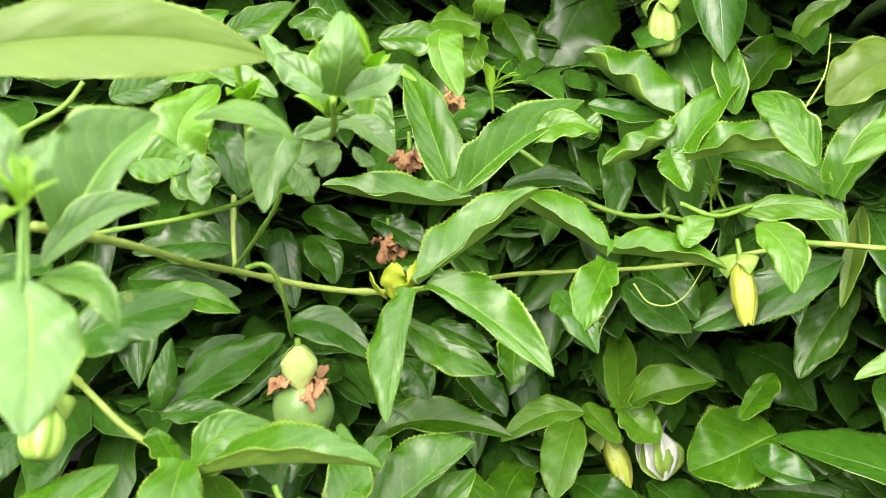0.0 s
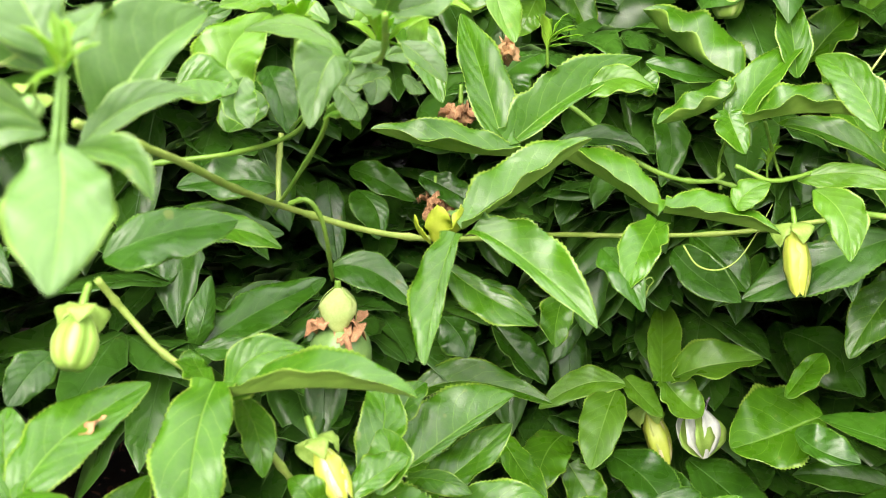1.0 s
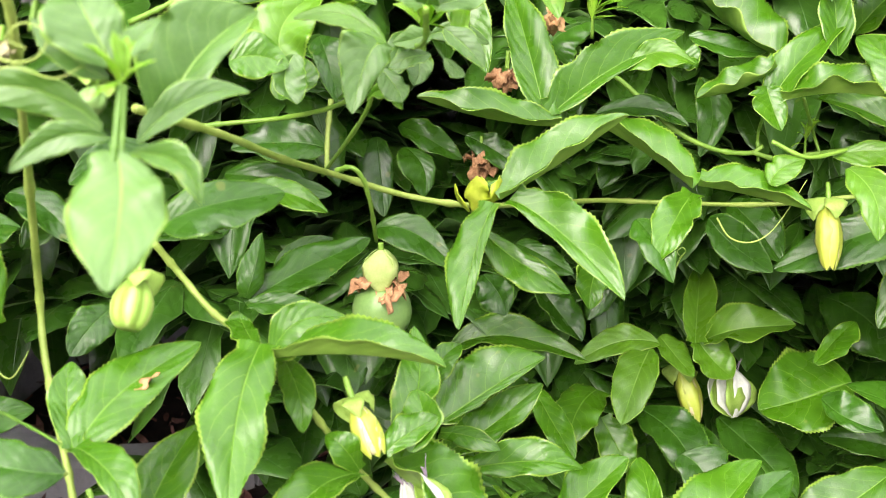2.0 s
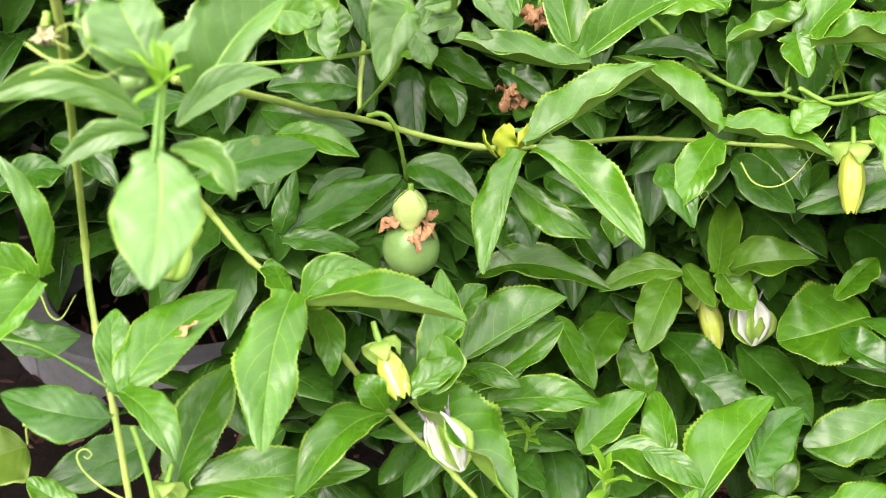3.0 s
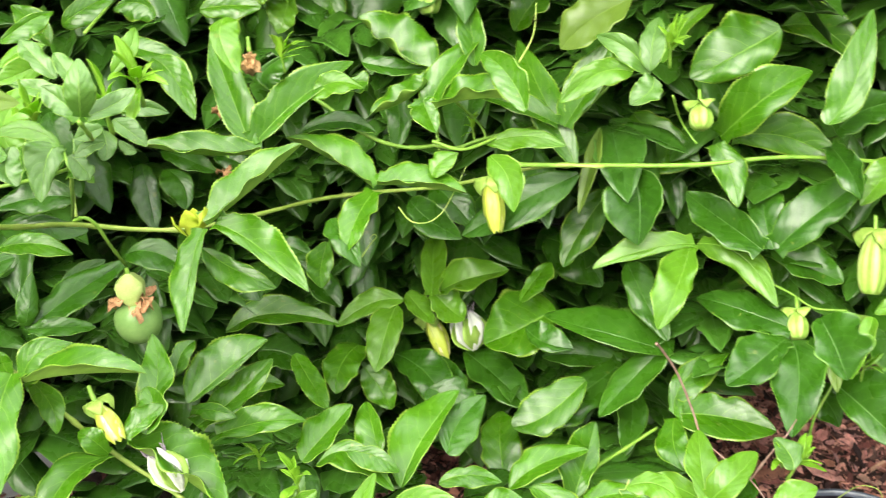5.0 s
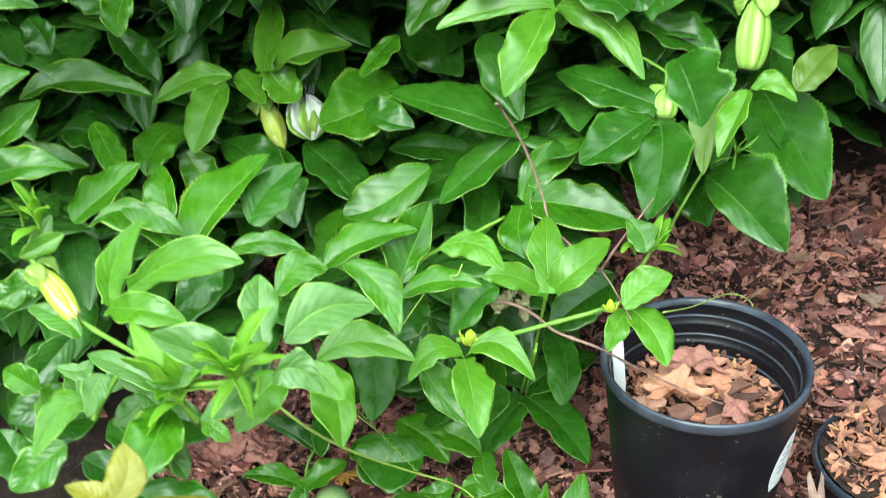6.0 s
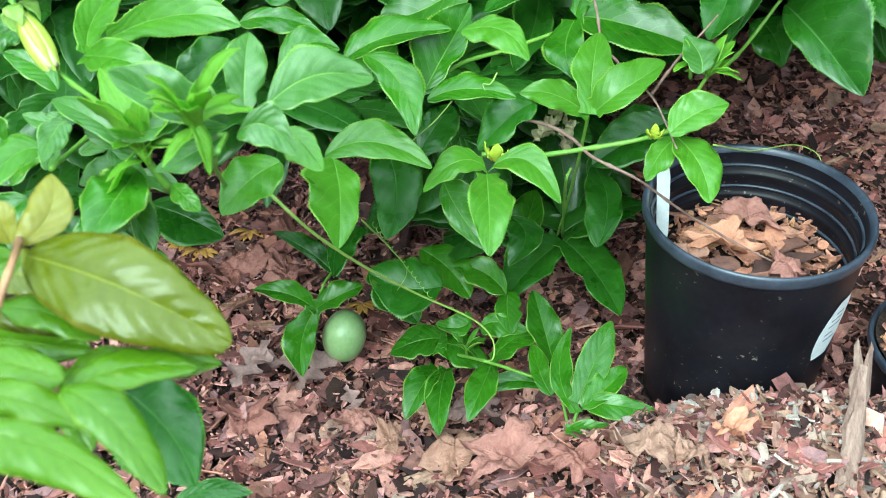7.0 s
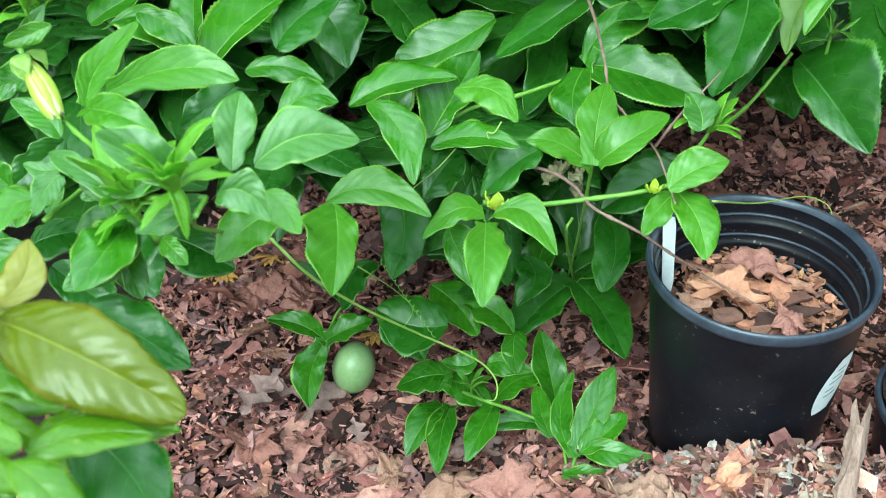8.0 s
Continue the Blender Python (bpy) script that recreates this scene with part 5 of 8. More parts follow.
leaf(vine, "y", ((0.8714, 1.219, 0.6873), (0.811, 1.19, 0.6402), (-0.0002, 0.0006, 0.0005), 0.0213, 32, 0.0201, -148))
leaf(vine, "m", ((0.5437, 1.348, 0.7315), (0.6246, 1.288, 0.6755), (-0.003, -0.0064, -0.0073), 0.0569, -39, 0.0305, 141))
leaf(vine, "d", ((0.5302, 1.21, 0.7033), (0.527, 1.137, 0.6297), (0.0059, 0.0016, 0.0021), 0.0457, -2, 0.0315, 178))
leaf(vine, "y", ((0.6037, 1.179, 0.6052), (0.4702, 1.159, 0.5881), (0.001, 0.0006, 0.0073), 0.0241, 41, 0.0090, -134), ((0.5965, 1.179, 0.6059), (0.5434, 1.082, 0.5381), (0.0045, -0.0095, 0.0049), 0.0312, 16, 0.0204, 180), ((0.6074, 1.18, 0.6062), (0.6998, 1.129, 0.5343), (0.0084, 0.0302, 0.0096), 0.0236, -48, 0.0244, 153))
leaf(vine, "d", ((0.5213, 1.246, 0.5528), (0.5646, 1.159, 0.4778), (-0.0038, 0.0018, 0.0013), 0.0216, -20, 0.0295, 160))
leaf(vine, "d", ((0.7058, 1.207, 0.5787), (0.7861, 1.156, 0.55), (0.0015, -0.0011, -0.0007), 0.0256, -40, 0.0307, 140))
leaf(vine, "d", ((0.6984, 1.153, 0.6036), (0.6978, 1.23, 0.6751), (-0.0058, -0.0016, -0.0043), 0.0283, 8, 0.0227, -172), ((0.6984, 1.153, 0.6036), (0.8154, 1.186, 0.6827), (-0.0024, -0.0083, 0.0009), 0.0282, -36, 0.0362, 140), ((0.6843, 1.153, 0.605), (0.5995, 1.235, 0.6567), (0.0006, 0.0044, -0.0035), 0.0236, 37, 0.0304, -148))
leaf(vine, "d", ((0.7159, 1.119, 0.5063), (0.6061, 1.17, 0.528), (0.0018, 0.0007, -0.0017), 0.0259, 40, 0.0272, -140), ((0.715, 1.114, 0.4946), (0.6936, 1.026, 0.4169), (0.0102, 0.005, 0.0043), 0.0367, 1, 0.0338, -180), ((0.7065, 1.113, 0.4955), (0.6252, 1.075, 0.4596), (0.0015, -0.0041, 0.0009), 0.0358, 31, 0.0260, -146))
leaf(vine, "p", ((0.8104, 1.116, 0.5194), (0.7559, 1.051, 0.4536), (-0.0107, 0.014, 0.0092), 0.0279, 16, 0.0176, -164))
leaf(vine, "y", ((0.8044, 1.085, 0.5363), (0.7663, 1.031, 0.4828), (0.0036, 0.0018, 0.0023), 0.0205, 12, 0.0120, -168))
leaf(vine, "d", ((0.7732, 1.113, 0.4255), (0.8495, 1.034, 0.3675), (-0.0026, 0.0018, 0.0011), 0.0236, -35, 0.0527, 145))
leaf(vine, "d", ((0.748, 1.143, 0.4776), (0.7099, 1.062, 0.3913), (0.0167, 0.0017, 0.0044), 0.0179, 11, 0.0079, -169))
leaf(vine, "d", ((0.8499, 1.218, 0.4864), (0.9087, 1.109, 0.3919), (-0.0024, 0.0069, 0.0063), 0.0507, -30, 0.0461, 150))
leaf(vine, "y", ((0.8125, 1.109, 0.5281), (0.8587, 1.089, 0.519), (-0.0014, 0.0081, 0.0084), 0.0104, -47, 0.0162, 133))
leaf(vine, "p", ((0.8755, 1.151, 0.5074), (0.9187, 1.178, 0.5508), (-0.0014, -0.0008, -0.0013), 0.0212, -30, 0.0220, 150))
leaf(vine, "m", ((0.5632, 1.093, 0.4051), (0.6432, 1.146, 0.4583), (-0.0194, 0.0046, 0.0028), 0.0251, -35, 0.0166, 147), ((0.5662, 1.093, 0.405), (0.6912, 1.081, 0.3815), (-0.0045, 0.012, 0.0012), 0.0340, -43, 0.0290, 136), ((0.5632, 1.091, 0.4024), (0.5671, 1.028, 0.366), (-0.0086, -0.0076, 0.0038), 0.0239, -2, 0.0200, 175))
leaf(vine, "y", ((0.5874, 0.9804, 0.3511), (0.5891, 1.037, 0.4132), (-0.0027, -0.0022, 0.0037), 0.0219, -3, 0.0220, -179), ((0.5846, 0.9803, 0.3512), (0.5132, 1.024, 0.348), (0.001, 0.0204, -0.0028), 0.0168, 49, 0.0154, -132), ((0.5902, 0.9821, 0.3535), (0.6529, 0.9997, 0.4028), (-0.0016, -0.0115, 0.0048), 0.0164, -43, 0.0242, 139))
leaf(vine, "d", ((0.5166, 1.23, 0.3885), (0.5, 1.148, 0.312), (0.0085, -0.0009, -0.0011), 0.0271, 9, 0.0199, -171))
leaf(vine, "m", ((0.3509, 0.9504, 0.407), (0.4494, 0.9908, 0.4284), (-0.0094, 0.0029, 0.0045), 0.0155, -43, 0.0234, 137))
leaf(vine, "m", ((0.4259, 0.9718, 0.3716), (0.4615, 1.041, 0.4343), (0, -0.0017, -0.0017), 0.0171, -23, 0.0326, 157))
leaf(vine, "m", ((0.3794, 0.9196, 0.4274), (0.4331, 0.871, 0.3743), (0.0079, 0.0075, 0.0056), 0.0172, -25, 0.0208, 155))
leaf(vine, "m", ((0.4312, 0.9544, 0.3672), (0.5156, 0.9668, 0.3701), (-0.0029, 0.0078, 0.0074), 0.0134, -43, 0.0166, 137))
leaf(vine, "y", ((0.3491, 0.868, 0.3476), (0.4474, 0.8771, 0.3383), (-0.0046, 0.0126, 0.0114), 0.0166, -40, 0.0220, 140))
leaf(vine, "y", ((0.3629, 0.8446, 0.3619), (0.3792, 0.7802, 0.3078), (0.003, 0.0048, 0.0032), 0.0319, -0, 0.0195, 180))
leaf(vine, "s", ((0.3617, 0.6694, 0.5019), (0.4319, 0.7002, 0.5133), (-0.0048, 0.0068, 0.0073), 0.0214, -42, 0.0189, 138))
leaf(vine, "s", ((0.3441, 0.6707, 0.4934), (0.3388, 0.7149, 0.535), (-0.0016, 0.0007, 0.0011), 0.0162, -8, 0.0170, 172))
leaf(vine, "s", ((0.3572, 0.5954, 0.5252), (0.281, 0.5989, 0.5554), (-0.0008, -0.0034, -0.0027), 0.0188, 38, 0.0126, -142))
leaf(vine, "s", ((0.355, 0.5939, 0.5177), (0.3178, 0.5631, 0.5046), (0.0018, 0.0006, -0.0001), 0.0100, 39, 0.0104, -141))
leaf(vine, "s", ((0.3688, 0.5816, 0.5273), (0.4055, 0.5797, 0.516), (-0.0018, 0.0079, 0.0071), 0.0156, -38, 0.0146, 142))
leaf(vine, "y", ((0.3846, 0.6279, 0.5056), (0.414, 0.6119, 0.4855), (-0.0004, 0.0027, 0.0023), 0.0149, -28, 0.0094, 152))
leaf(vine, "y", ((0.3357, 0.773, 0.396), (0.2963, 0.7264, 0.3695), (-0.0012, 0.0048, 0.0041), 0.0222, 33, 0.0220, -147))
leaf(vine, "y", ((0.2156, 0.714, 0.5068), (0.2239, 0.7815, 0.5554), (-0.011, -0.0023, -0.0015), 0.0145, -17, 0.0141, 162), ((0.2283, 0.7214, 0.5179), (0.3124, 0.7738, 0.5147), (-0.0056, 0.0195, 0.0075), 0.0201, -44, 0.0185, 138), ((0.2113, 0.7137, 0.5069), (0.2819, 0.6974, 0.499), (0.0013, -0.0072, 0.0084), 0.0148, -36, 0.0143, 140))
leaf(vine, "m", ((0.2766, 0.8814, 0.468), (0.3466, 0.8904, 0.4596), (-0.0007, 0.005, 0.0047), 0.0149, -43, 0.0114, 137))
leaf(vine, "m", ((0.3283, 0.814, 0.4567), (0.3749, 0.839, 0.4691), (-0.004, 0.0089, 0.0087), 0.0188, -40, 0.0167, 140))
leaf(vine, "m", ((0.1771, 0.8885, 0.5123), (0.2333, 0.8815, 0.4864), (0.0013, 0.004, 0.0032), 0.0187, -39, 0.0105, 141))
leaf(vine, "d", ((0.5317, 1.009, 0.3462), (0.48, 0.9653, 0.3106), (-0.0007, 0.005, 0.0045), 0.0229, 33, 0.0182, -147))
leaf(vine, "d", ((0.4181, 0.9796, 0.2948), (0.4473, 1.023, 0.3288), (-0.0004, 0.0022, 0.0019), 0.0266, -26, 0.0179, 154))
leaf(vine, "y", ((0.4938, 0.8943, 0.3343), (0.4372, 0.8836, 0.3074), (-0.0013, 0.022, 0.0066), 0.0168, 41, 0.0154, -140), ((0.5019, 0.8969, 0.3365), (0.5666, 0.8726, 0.3152), (-0, 0.0143, 0.013), 0.0177, -36, 0.0161, 143), ((0.4957, 0.8916, 0.33), (0.5084, 0.8153, 0.2894), (0.0009, -0.0043, 0.0071), 0.0192, 1, 0.0231, 172))
leaf(vine, "m", ((0.4478, 0.952, 0.2814), (0.5003, 0.9015, 0.2367), (-0.0059, -0.0005, 0.0001), 0.0143, -23, 0.0270, 157))
leaf(vine, "m", ((0.5145, 1.114, 0.0987), (0.5301, 1.175, 0.1458), (0.0009, -0.003, -0.0024), 0.0209, -11, 0.0221, 169))
leaf(vine, "m", ((0.2717, 0.6378, 0.461), (0.2504, 0.5867, 0.4319), (0.0032, 0.0025, 0.0007), 0.0235, 26, 0.0218, -154))
leaf(vine, "s", ((0.278, 0.6382, 0.4757), (0.2131, 0.6485, 0.5059), (-0.0041, 0.0006, 0.0019), 0.0093, 32, 0.0111, -148))
leaf(vine, "s", ((0.2306, 0.6308, 0.4984), (0.2215, 0.6021, 0.4805), (-0.0028, 0.0037, 0.0037), 0.0097, 26, 0.0113, -154))
leaf(vine, "m", ((0.1761, 0.7289, 0.4701), (0.1338, 0.7354, 0.4957), (0.0024, 0.0048, 0.003), 0.0116, 34, 0.0136, -146))
leaf(vine, "y", ((0.2226, 0.6186, 0.4794), (0.1841, 0.5756, 0.4638), (-0.0026, 0.0122, 0.0106), 0.0136, 39, 0.0129, -141))
leaf(vine, "s", ((0.2021, 0.682, 0.4747), (0.1751, 0.6713, 0.478), (0.0028, -0.0033, -0.0039), 0.0074, 42, 0.0090, -138))
leaf(vine, "m", ((0.2704, 0.6525, 0.4448), (0.247, 0.6083, 0.4202), (0.0043, 0.002, -0), 0.0268, 31, 0.0122, -149))
leaf(vine, "d", ((0.1146, 0.9953, 0.1975), (0.1982, 0.9883, 0.1666), (0.0019, 0.0024, 0.0012), 0.0338, -34, 0.0207, 146))
leaf(vine, "d", ((0.3932, 1.223, 0.1172), (0.3234, 1.157, 0.0749), (-0.0006, 0.0021, 0.0017), 0.0326, 32, 0.0323, -148))
leaf(vine, "s", ((0.2515, 0.6863, 0.4432), (0.2175, 0.6551, 0.4319), (0, -0.001, -0.0008), 0.0136, 39, 0.0117, -141))
leaf(vine, "s", ((0.3082, 0.6431, 0.4987), (0.2631, 0.6222, 0.498), (-0.0013, -0.0037, -0.0025), 0.0072, 42, 0.0102, -138))
leaf(vine, "d", ((0.293, 0.4834, 0.4027), (0.3673, 0.4415, 0.3586), (0.005, 0.0081, 0.0032), 0.0359, -18, 0.0267, 162))
leaf(vine, "d", ((0.3267, 0.49, 0.2875), (0.377, 0.5086, 0.286), (-0.0013, 0.0049, 0.0029), 0.0096, -30, 0.0073, 150))
leaf(vine, "y", ((0.6666, 0.9394, 0.3568), (0.7011, 0.8889, 0.3168), (0.0064, 0.0018, 0.0021), 0.0185, -25, 0.0225, 155))
leaf(vine, "y", ((0.667, 0.9392, 0.3539), (0.6428, 0.9063, 0.324), (-0.0023, 0.0022, 0.0018), 0.0125, 20, 0.0141, -160))
leaf(vine, "y", ((0.6605, 0.9285, 0.3633), (0.7121, 0.9496, 0.3873), (-0.004, 0.0027, 0.0021), 0.0159, -37, 0.0219, 143))
leaf(vine, "s", ((0.683, 0.9503, 0.4151), (0.6671, 0.9772, 0.4399), (0.0059, -0.0009, -0.0004), 0.0180, 24, 0.0164, -156))
leaf(vine, "d", ((0.6739, 1.145, 0.2651), (0.5939, 1.103, 0.2256), (0.0027, 0.0043, 0.0039), 0.0304, 35, 0.0338, -145))
leaf(vine, "m", ((0.5072, 1.053, 0.0747), (0.4412, 1.074, 0.095), (0.0041, 0.0083, 0.0058), 0.0181, 33, 0.0215, -147))
leaf(vine, "m", ((0.5103, 1.053, 0.0786), (0.5193, 1.011, 0.0484), (-0.0041, 0.0014, 0.0012), 0.0149, -5, 0.0183, 175))
leaf(vine, "m", ((0.57, 0.9319, 0.0315), (0.5431, 0.9793, 0.0633), (-0.0011, -0.0036, -0.0023), 0.0152, 15, 0.0108, -165))
leaf(vine, "m", ((0.604, 0.8948, 0.0508), (0.6464, 0.9351, 0.0782), (0.0037, 0.0007, 0.0005), 0.0157, -22, 0.0162, 158))
leaf(vine, "m", ((0.4828, 1.01, 0.0549), (0.5376, 1.014, 0.0545), (-0.0087, 0.0049, 0.0038), 0.0183, -35, 0.0119, 145))
leaf(vine, "m", ((0.4726, 1.011, 0.069), (0.4324, 0.9976, 0.0628), (0.0089, -0.0058, -0.0047), 0.0169, 34, 0.0110, -146))
leaf(vine, "d", ((0.3333, 1.08, 0.1345), (0.3099, 1.025, 0.0978), (-0.0112, 0.006, 0.0065), 0.0116, 21, 0.0261, -159))
leaf(vine, "m", ((-0.1529, 1.17, 0.9555), (-0.0868, 1.204, 0.9852), (-0.0043, -0.0018, -0.0012), 0.0212, -55, 0.0134, 125))
leaf(vine, "m", ((-0.0404, 1.186, 0.9549), (-0.0901, 1.185, 0.9679), (0.0024, 0.0069, 0.0102), 0.0093, 57, 0.0241, -123))
leaf(vine, "d", ((0.0999, 1.256, 0.8765), (0.0818, 1.225, 0.835), (-0.0267, -0.001, 0.0009), 0.0071, 27, 0.0317, -153))
leaf(vine, "m", ((0.1846, 1.147, 0.8592), (0.2126, 1.143, 0.8563), (0.0105, 0.003, 0.0049), 0.0172, -54, 0.0125, 126))
leaf(vine, "m", ((0.1307, 1.169, 0.6483), (0.1232, 1.123, 0.6042), (-0.0039, -0.0042, -0.0039), 0.0192, 8, 0.0158, -172))
leaf(vine, "d", ((0.3424, 1.273, 0.6602), (0.2864, 1.232, 0.612), (0.0123, -0.0037, -0.0022), 0.0144, 32, 0.0115, -148))
leaf(vine, "m", ((0.3723, 1.249, 0.5035), (0.4176, 1.284, 0.5435), (0.0004, 0.0025, 0.0024), 0.0229, -27, 0.0112, 153))
leaf(vine, "d", ((0.3783, 1.204, 0.4842), (0.4385, 1.173, 0.4676), (-0.0053, -0.0053, -0.0053), 0.0128, -39, 0.0261, 141))
leaf(vine, "d", ((-0.3203, 0.8133, 0.7533), (-0.2917, 0.8553, 0.7766), (-0.0029, 0.0005, 0.0019), 0.0155, -41, 0.0141, 139))
leaf(vine, "d", ((-0.3486, 0.7592, 0.7723), (-0.3062, 0.7931, 0.7783), (-0.0022, 0.0046, 0.0053), 0.0218, -46, 0.0146, 134))
leaf(vine, "d", ((-0.2316, 0.7829, 0.72), (-0.2498, 0.7432, 0.6958), (-0.0021, -0.0011, 0), 0.0161, 33, 0.0168, -147))
leaf(vine, "d", ((-0.193, 0.7966, 0.8466), (-0.241, 0.7545, 0.8287), (-0.0013, 0.0028, 0.0034), 0.0147, 46, 0.0165, -134))
leaf(vine, "d", ((-0.3292, 0.8206, 0.7958), (-0.2726, 0.8128, 0.7589), (0.0002, 0.006, 0.0054), 0.0211, -35, 0.0148, 145))
leaf(vine, "d", ((-0.4283, 0.8358, 0.5984), (-0.3547, 0.8574, 0.5786), (0.0019, -0.0111, -0.0089), 0.0221, -39, 0.0217, 141))
leaf(vine, "s", ((-0.02, 0.8013, 0.913), (-0.0016, 0.7885, 0.8911), (0.0037, -0, -0.0017), 0.0129, -24, 0.0098, 156))
leaf(vine, "s", ((-0.0056, 0.8523, 0.9194), (-0.0014, 0.8314, 0.8947), (0.0039, -0.0001, -0.0018), 0.0127, 8, 0.0108, -172))
leaf(vine, "s", ((-0.0361, 0.8609, 0.9476), (-0.0858, 0.8574, 0.9697), (-0.0002, 0.0019, 0.0023), 0.0104, 48, 0.0100, -132))
leaf(vine, "y", ((-0.086, 0.959, 0.9637), (-0.1365, 0.9266, 0.9531), (-0.0002, -0.0001, -0), 0.0144, 52, 0.0126, -128))
leaf(vine, "m", ((-0.1734, 1.04, 0.9708), (-0.1214, 1.08, 0.9919), (-0.0017, 0.0004, 0.0015), 0.0189, -52, 0.0061, 128))
leaf(vine, "m", ((-0.0278, 1.106, 0.9247), (0.0205, 1.066, 0.8581), (0.0014, 0.007, 0.0078), 0.0181, -25, 0.0204, 155))
leaf(vine, "d", ((0.2038, 1.183, 0.8776), (0.2792, 1.182, 0.8645), (-0.0035, -0.0026, -0.0026), 0.0149, -50, 0.0148, 130))
leaf(vine, "m", ((0.0306, 0.9733, 0.7345), (0.1121, 0.9508, 0.6903), (-0.0028, -0.003, -0.002), 0.0235, -36, 0.0119, 144))
leaf(vine, "d", ((0.6943, 0.9022, 0.6409), (0.7109, 0.8457, 0.598), (0.0023, -0.0033, -0.0022), 0.0202, -20, 0.0357, 160))
leaf(vine, "y", ((0.4815, 0.8054, 0.5074), (0.5365, 0.7837, 0.4956), (0.0041, 0.0081, 0.0061), 0.0169, -34, 0.0128, 146))
leaf(vine, "d", ((0.2795, 0.9583, 0.4561), (0.3288, 1.015, 0.4966), (-0.0105, -0.0004, 0.0005), 0.0264, -27, 0.0213, 153))
leaf(vine, "m", ((-0.0097, 0.8005, 0.6239), (-0.0096, 0.8732, 0.6836), (0.0101, -0.0011, -0.0043), 0.0171, -15, 0.0205, 165))
leaf(vine, "m", ((-0.0623, 1.203, 0.4279), (0.0263, 1.222, 0.4069), (-0.0083, -0.0001, 0.0036), 0.0203, -46, 0.0189, 134))
leaf(vine, "d", ((-0.0139, 1.262, 0.4376), (0.062, 1.262, 0.4057), (-0.0062, 0.0073, 0.01), 0.0307, -43, 0.0263, 137))
leaf(vine, "d", ((0.2345, 1.218, 0.3894), (0.2856, 1.175, 0.3366), (0.0023, 0.0106, 0.0097), 0.0298, -25, 0.0419, 155))
leaf(vine, "d", ((0.7669, 1.189, 0.47), (0.7888, 1.13, 0.4148), (0.006, -0.001, 0.0001), 0.0209, -22, 0.0277, 158))
leaf(vine, "d", ((0.7588, 1.196, 0.3708), (0.7885, 1.153, 0.335), (0.0034, 0.0045, 0.0048), 0.0252, -29, 0.0254, 151))
leaf(vine, "d", ((0.3648, 1.057, 0.2623), (0.3851, 0.9705, 0.1935), (0.0123, 0.0032, 0.001), 0.0281, -3, 0.0312, 177))
leaf(vine, "d", ((0.0694, 0.8112, 0.2982), (0.1281, 0.8466, 0.3013), (-0.0075, -0.0023, 0.0012), 0.0247, -38, 0.0180, 142))
leaf(vine, "d", ((0.1421, 0.8381, 0.3011), (0.1956, 0.8045, 0.2616), (-0.0023, -0.0007, 0.0002), 0.0227, -20, 0.0359, 160))
leaf(vine, "d", ((0.0945, 0.8385, 0.3937), (0.093, 0.7813, 0.3517), (0.0018, 0.0024, 0.001), 0.0200, 19, 0.0154, -161))
leaf(vine, "s", ((0.1888, 0.7199, 0.4191), (0.2098, 0.7491, 0.434), (-0.0001, -0.0001, -0.0001), 0.0134, -34, 0.0100, 146))
leaf(vine, "s", ((0.1615, 0.7115, 0.4074), (0.1549, 0.7413, 0.4319), (0.0042, 0.0011, -0.0008), 0.0067, -9, 0.0108, 171))
leaf(vine, "s", ((0.2213, 0.7235, 0.3955), (0.2657, 0.7296, 0.387), (-0.0011, 0.0057, 0.0045), 0.0143, -37, 0.0075, 143))
leaf(vine, "y", ((0.1355, 0.7006, 0.3975), (0.1472, 0.7359, 0.4185), (-0.0019, 0.0032, 0.0031), 0.0132, -27, 0.0100, 153))
leaf(vine, "d", ((0.6078, 1.048, 0.1531), (0.5941, 1.124, 0.2119), (0.0131, 0.0048, 0.0043), 0.0198, 8, 0.0265, -172))
leaf(vine, "d", ((0.3516, 1.05, 0.1009), (0.4119, 1.003, 0.0601), (0.0002, -0.0002, -0.0002), 0.0288, -23, 0.0353, 157))
leaf(vine, "d", ((0.5017, 1.12, 0.1409), (0.5078, 1.071, 0.1024), (0.0194, 0.0045, 0.0027), 0.0226, -2, 0.0237, 178))
leaf(vine, "d", ((0.618, 1.167, 0.2378), (0.6807, 1.184, 0.2559), (-0.0066, 0.0024, 0.0019), 0.0300, -40, 0.0154, 140))
leaf(vine, "d", ((0.5977, 1.139, 0.1772), (0.6132, 1.182, 0.2146), (-0.0033, -0.0003, -0.0003), 0.0185, -12, 0.0132, 168))
leaf(vine, "s", ((-0.0209, 0.8678, 0.95), (-0.0503, 0.8881, 0.989), (-0.0013, 0.0006, 0.0013), 0.0126, 25, 0.0094, -155))
leaf(vine, "s", ((-0.0685, 0.9224, 0.9548), (-0.1039, 0.9392, 0.9943), (-0.004, 0.0007, 0.0031), 0.0123, 31, 0.0124, -149))
leaf(vine, "s", ((-0.007, 0.8399, 0.9322), (-0.0168, 0.8079, 0.9018), (-0.0013, 0.0005, 0.0012), 0.0099, 29, 0.0107, -151))
leaf(vine, "s", ((-0.0038, 0.9081, 0.9182), (0.0419, 0.9185, 0.9112), (-0.0043, 0.0031, 0.0053), 0.0122, -50, 0.0076, 130))
leaf(vine, "y", ((-0.1526, 0.9815, 0.9567), (-0.1107, 1.012, 0.9699), (-0.0005, 0.004, 0.0051), 0.0112, -52, 0.0087, 128))
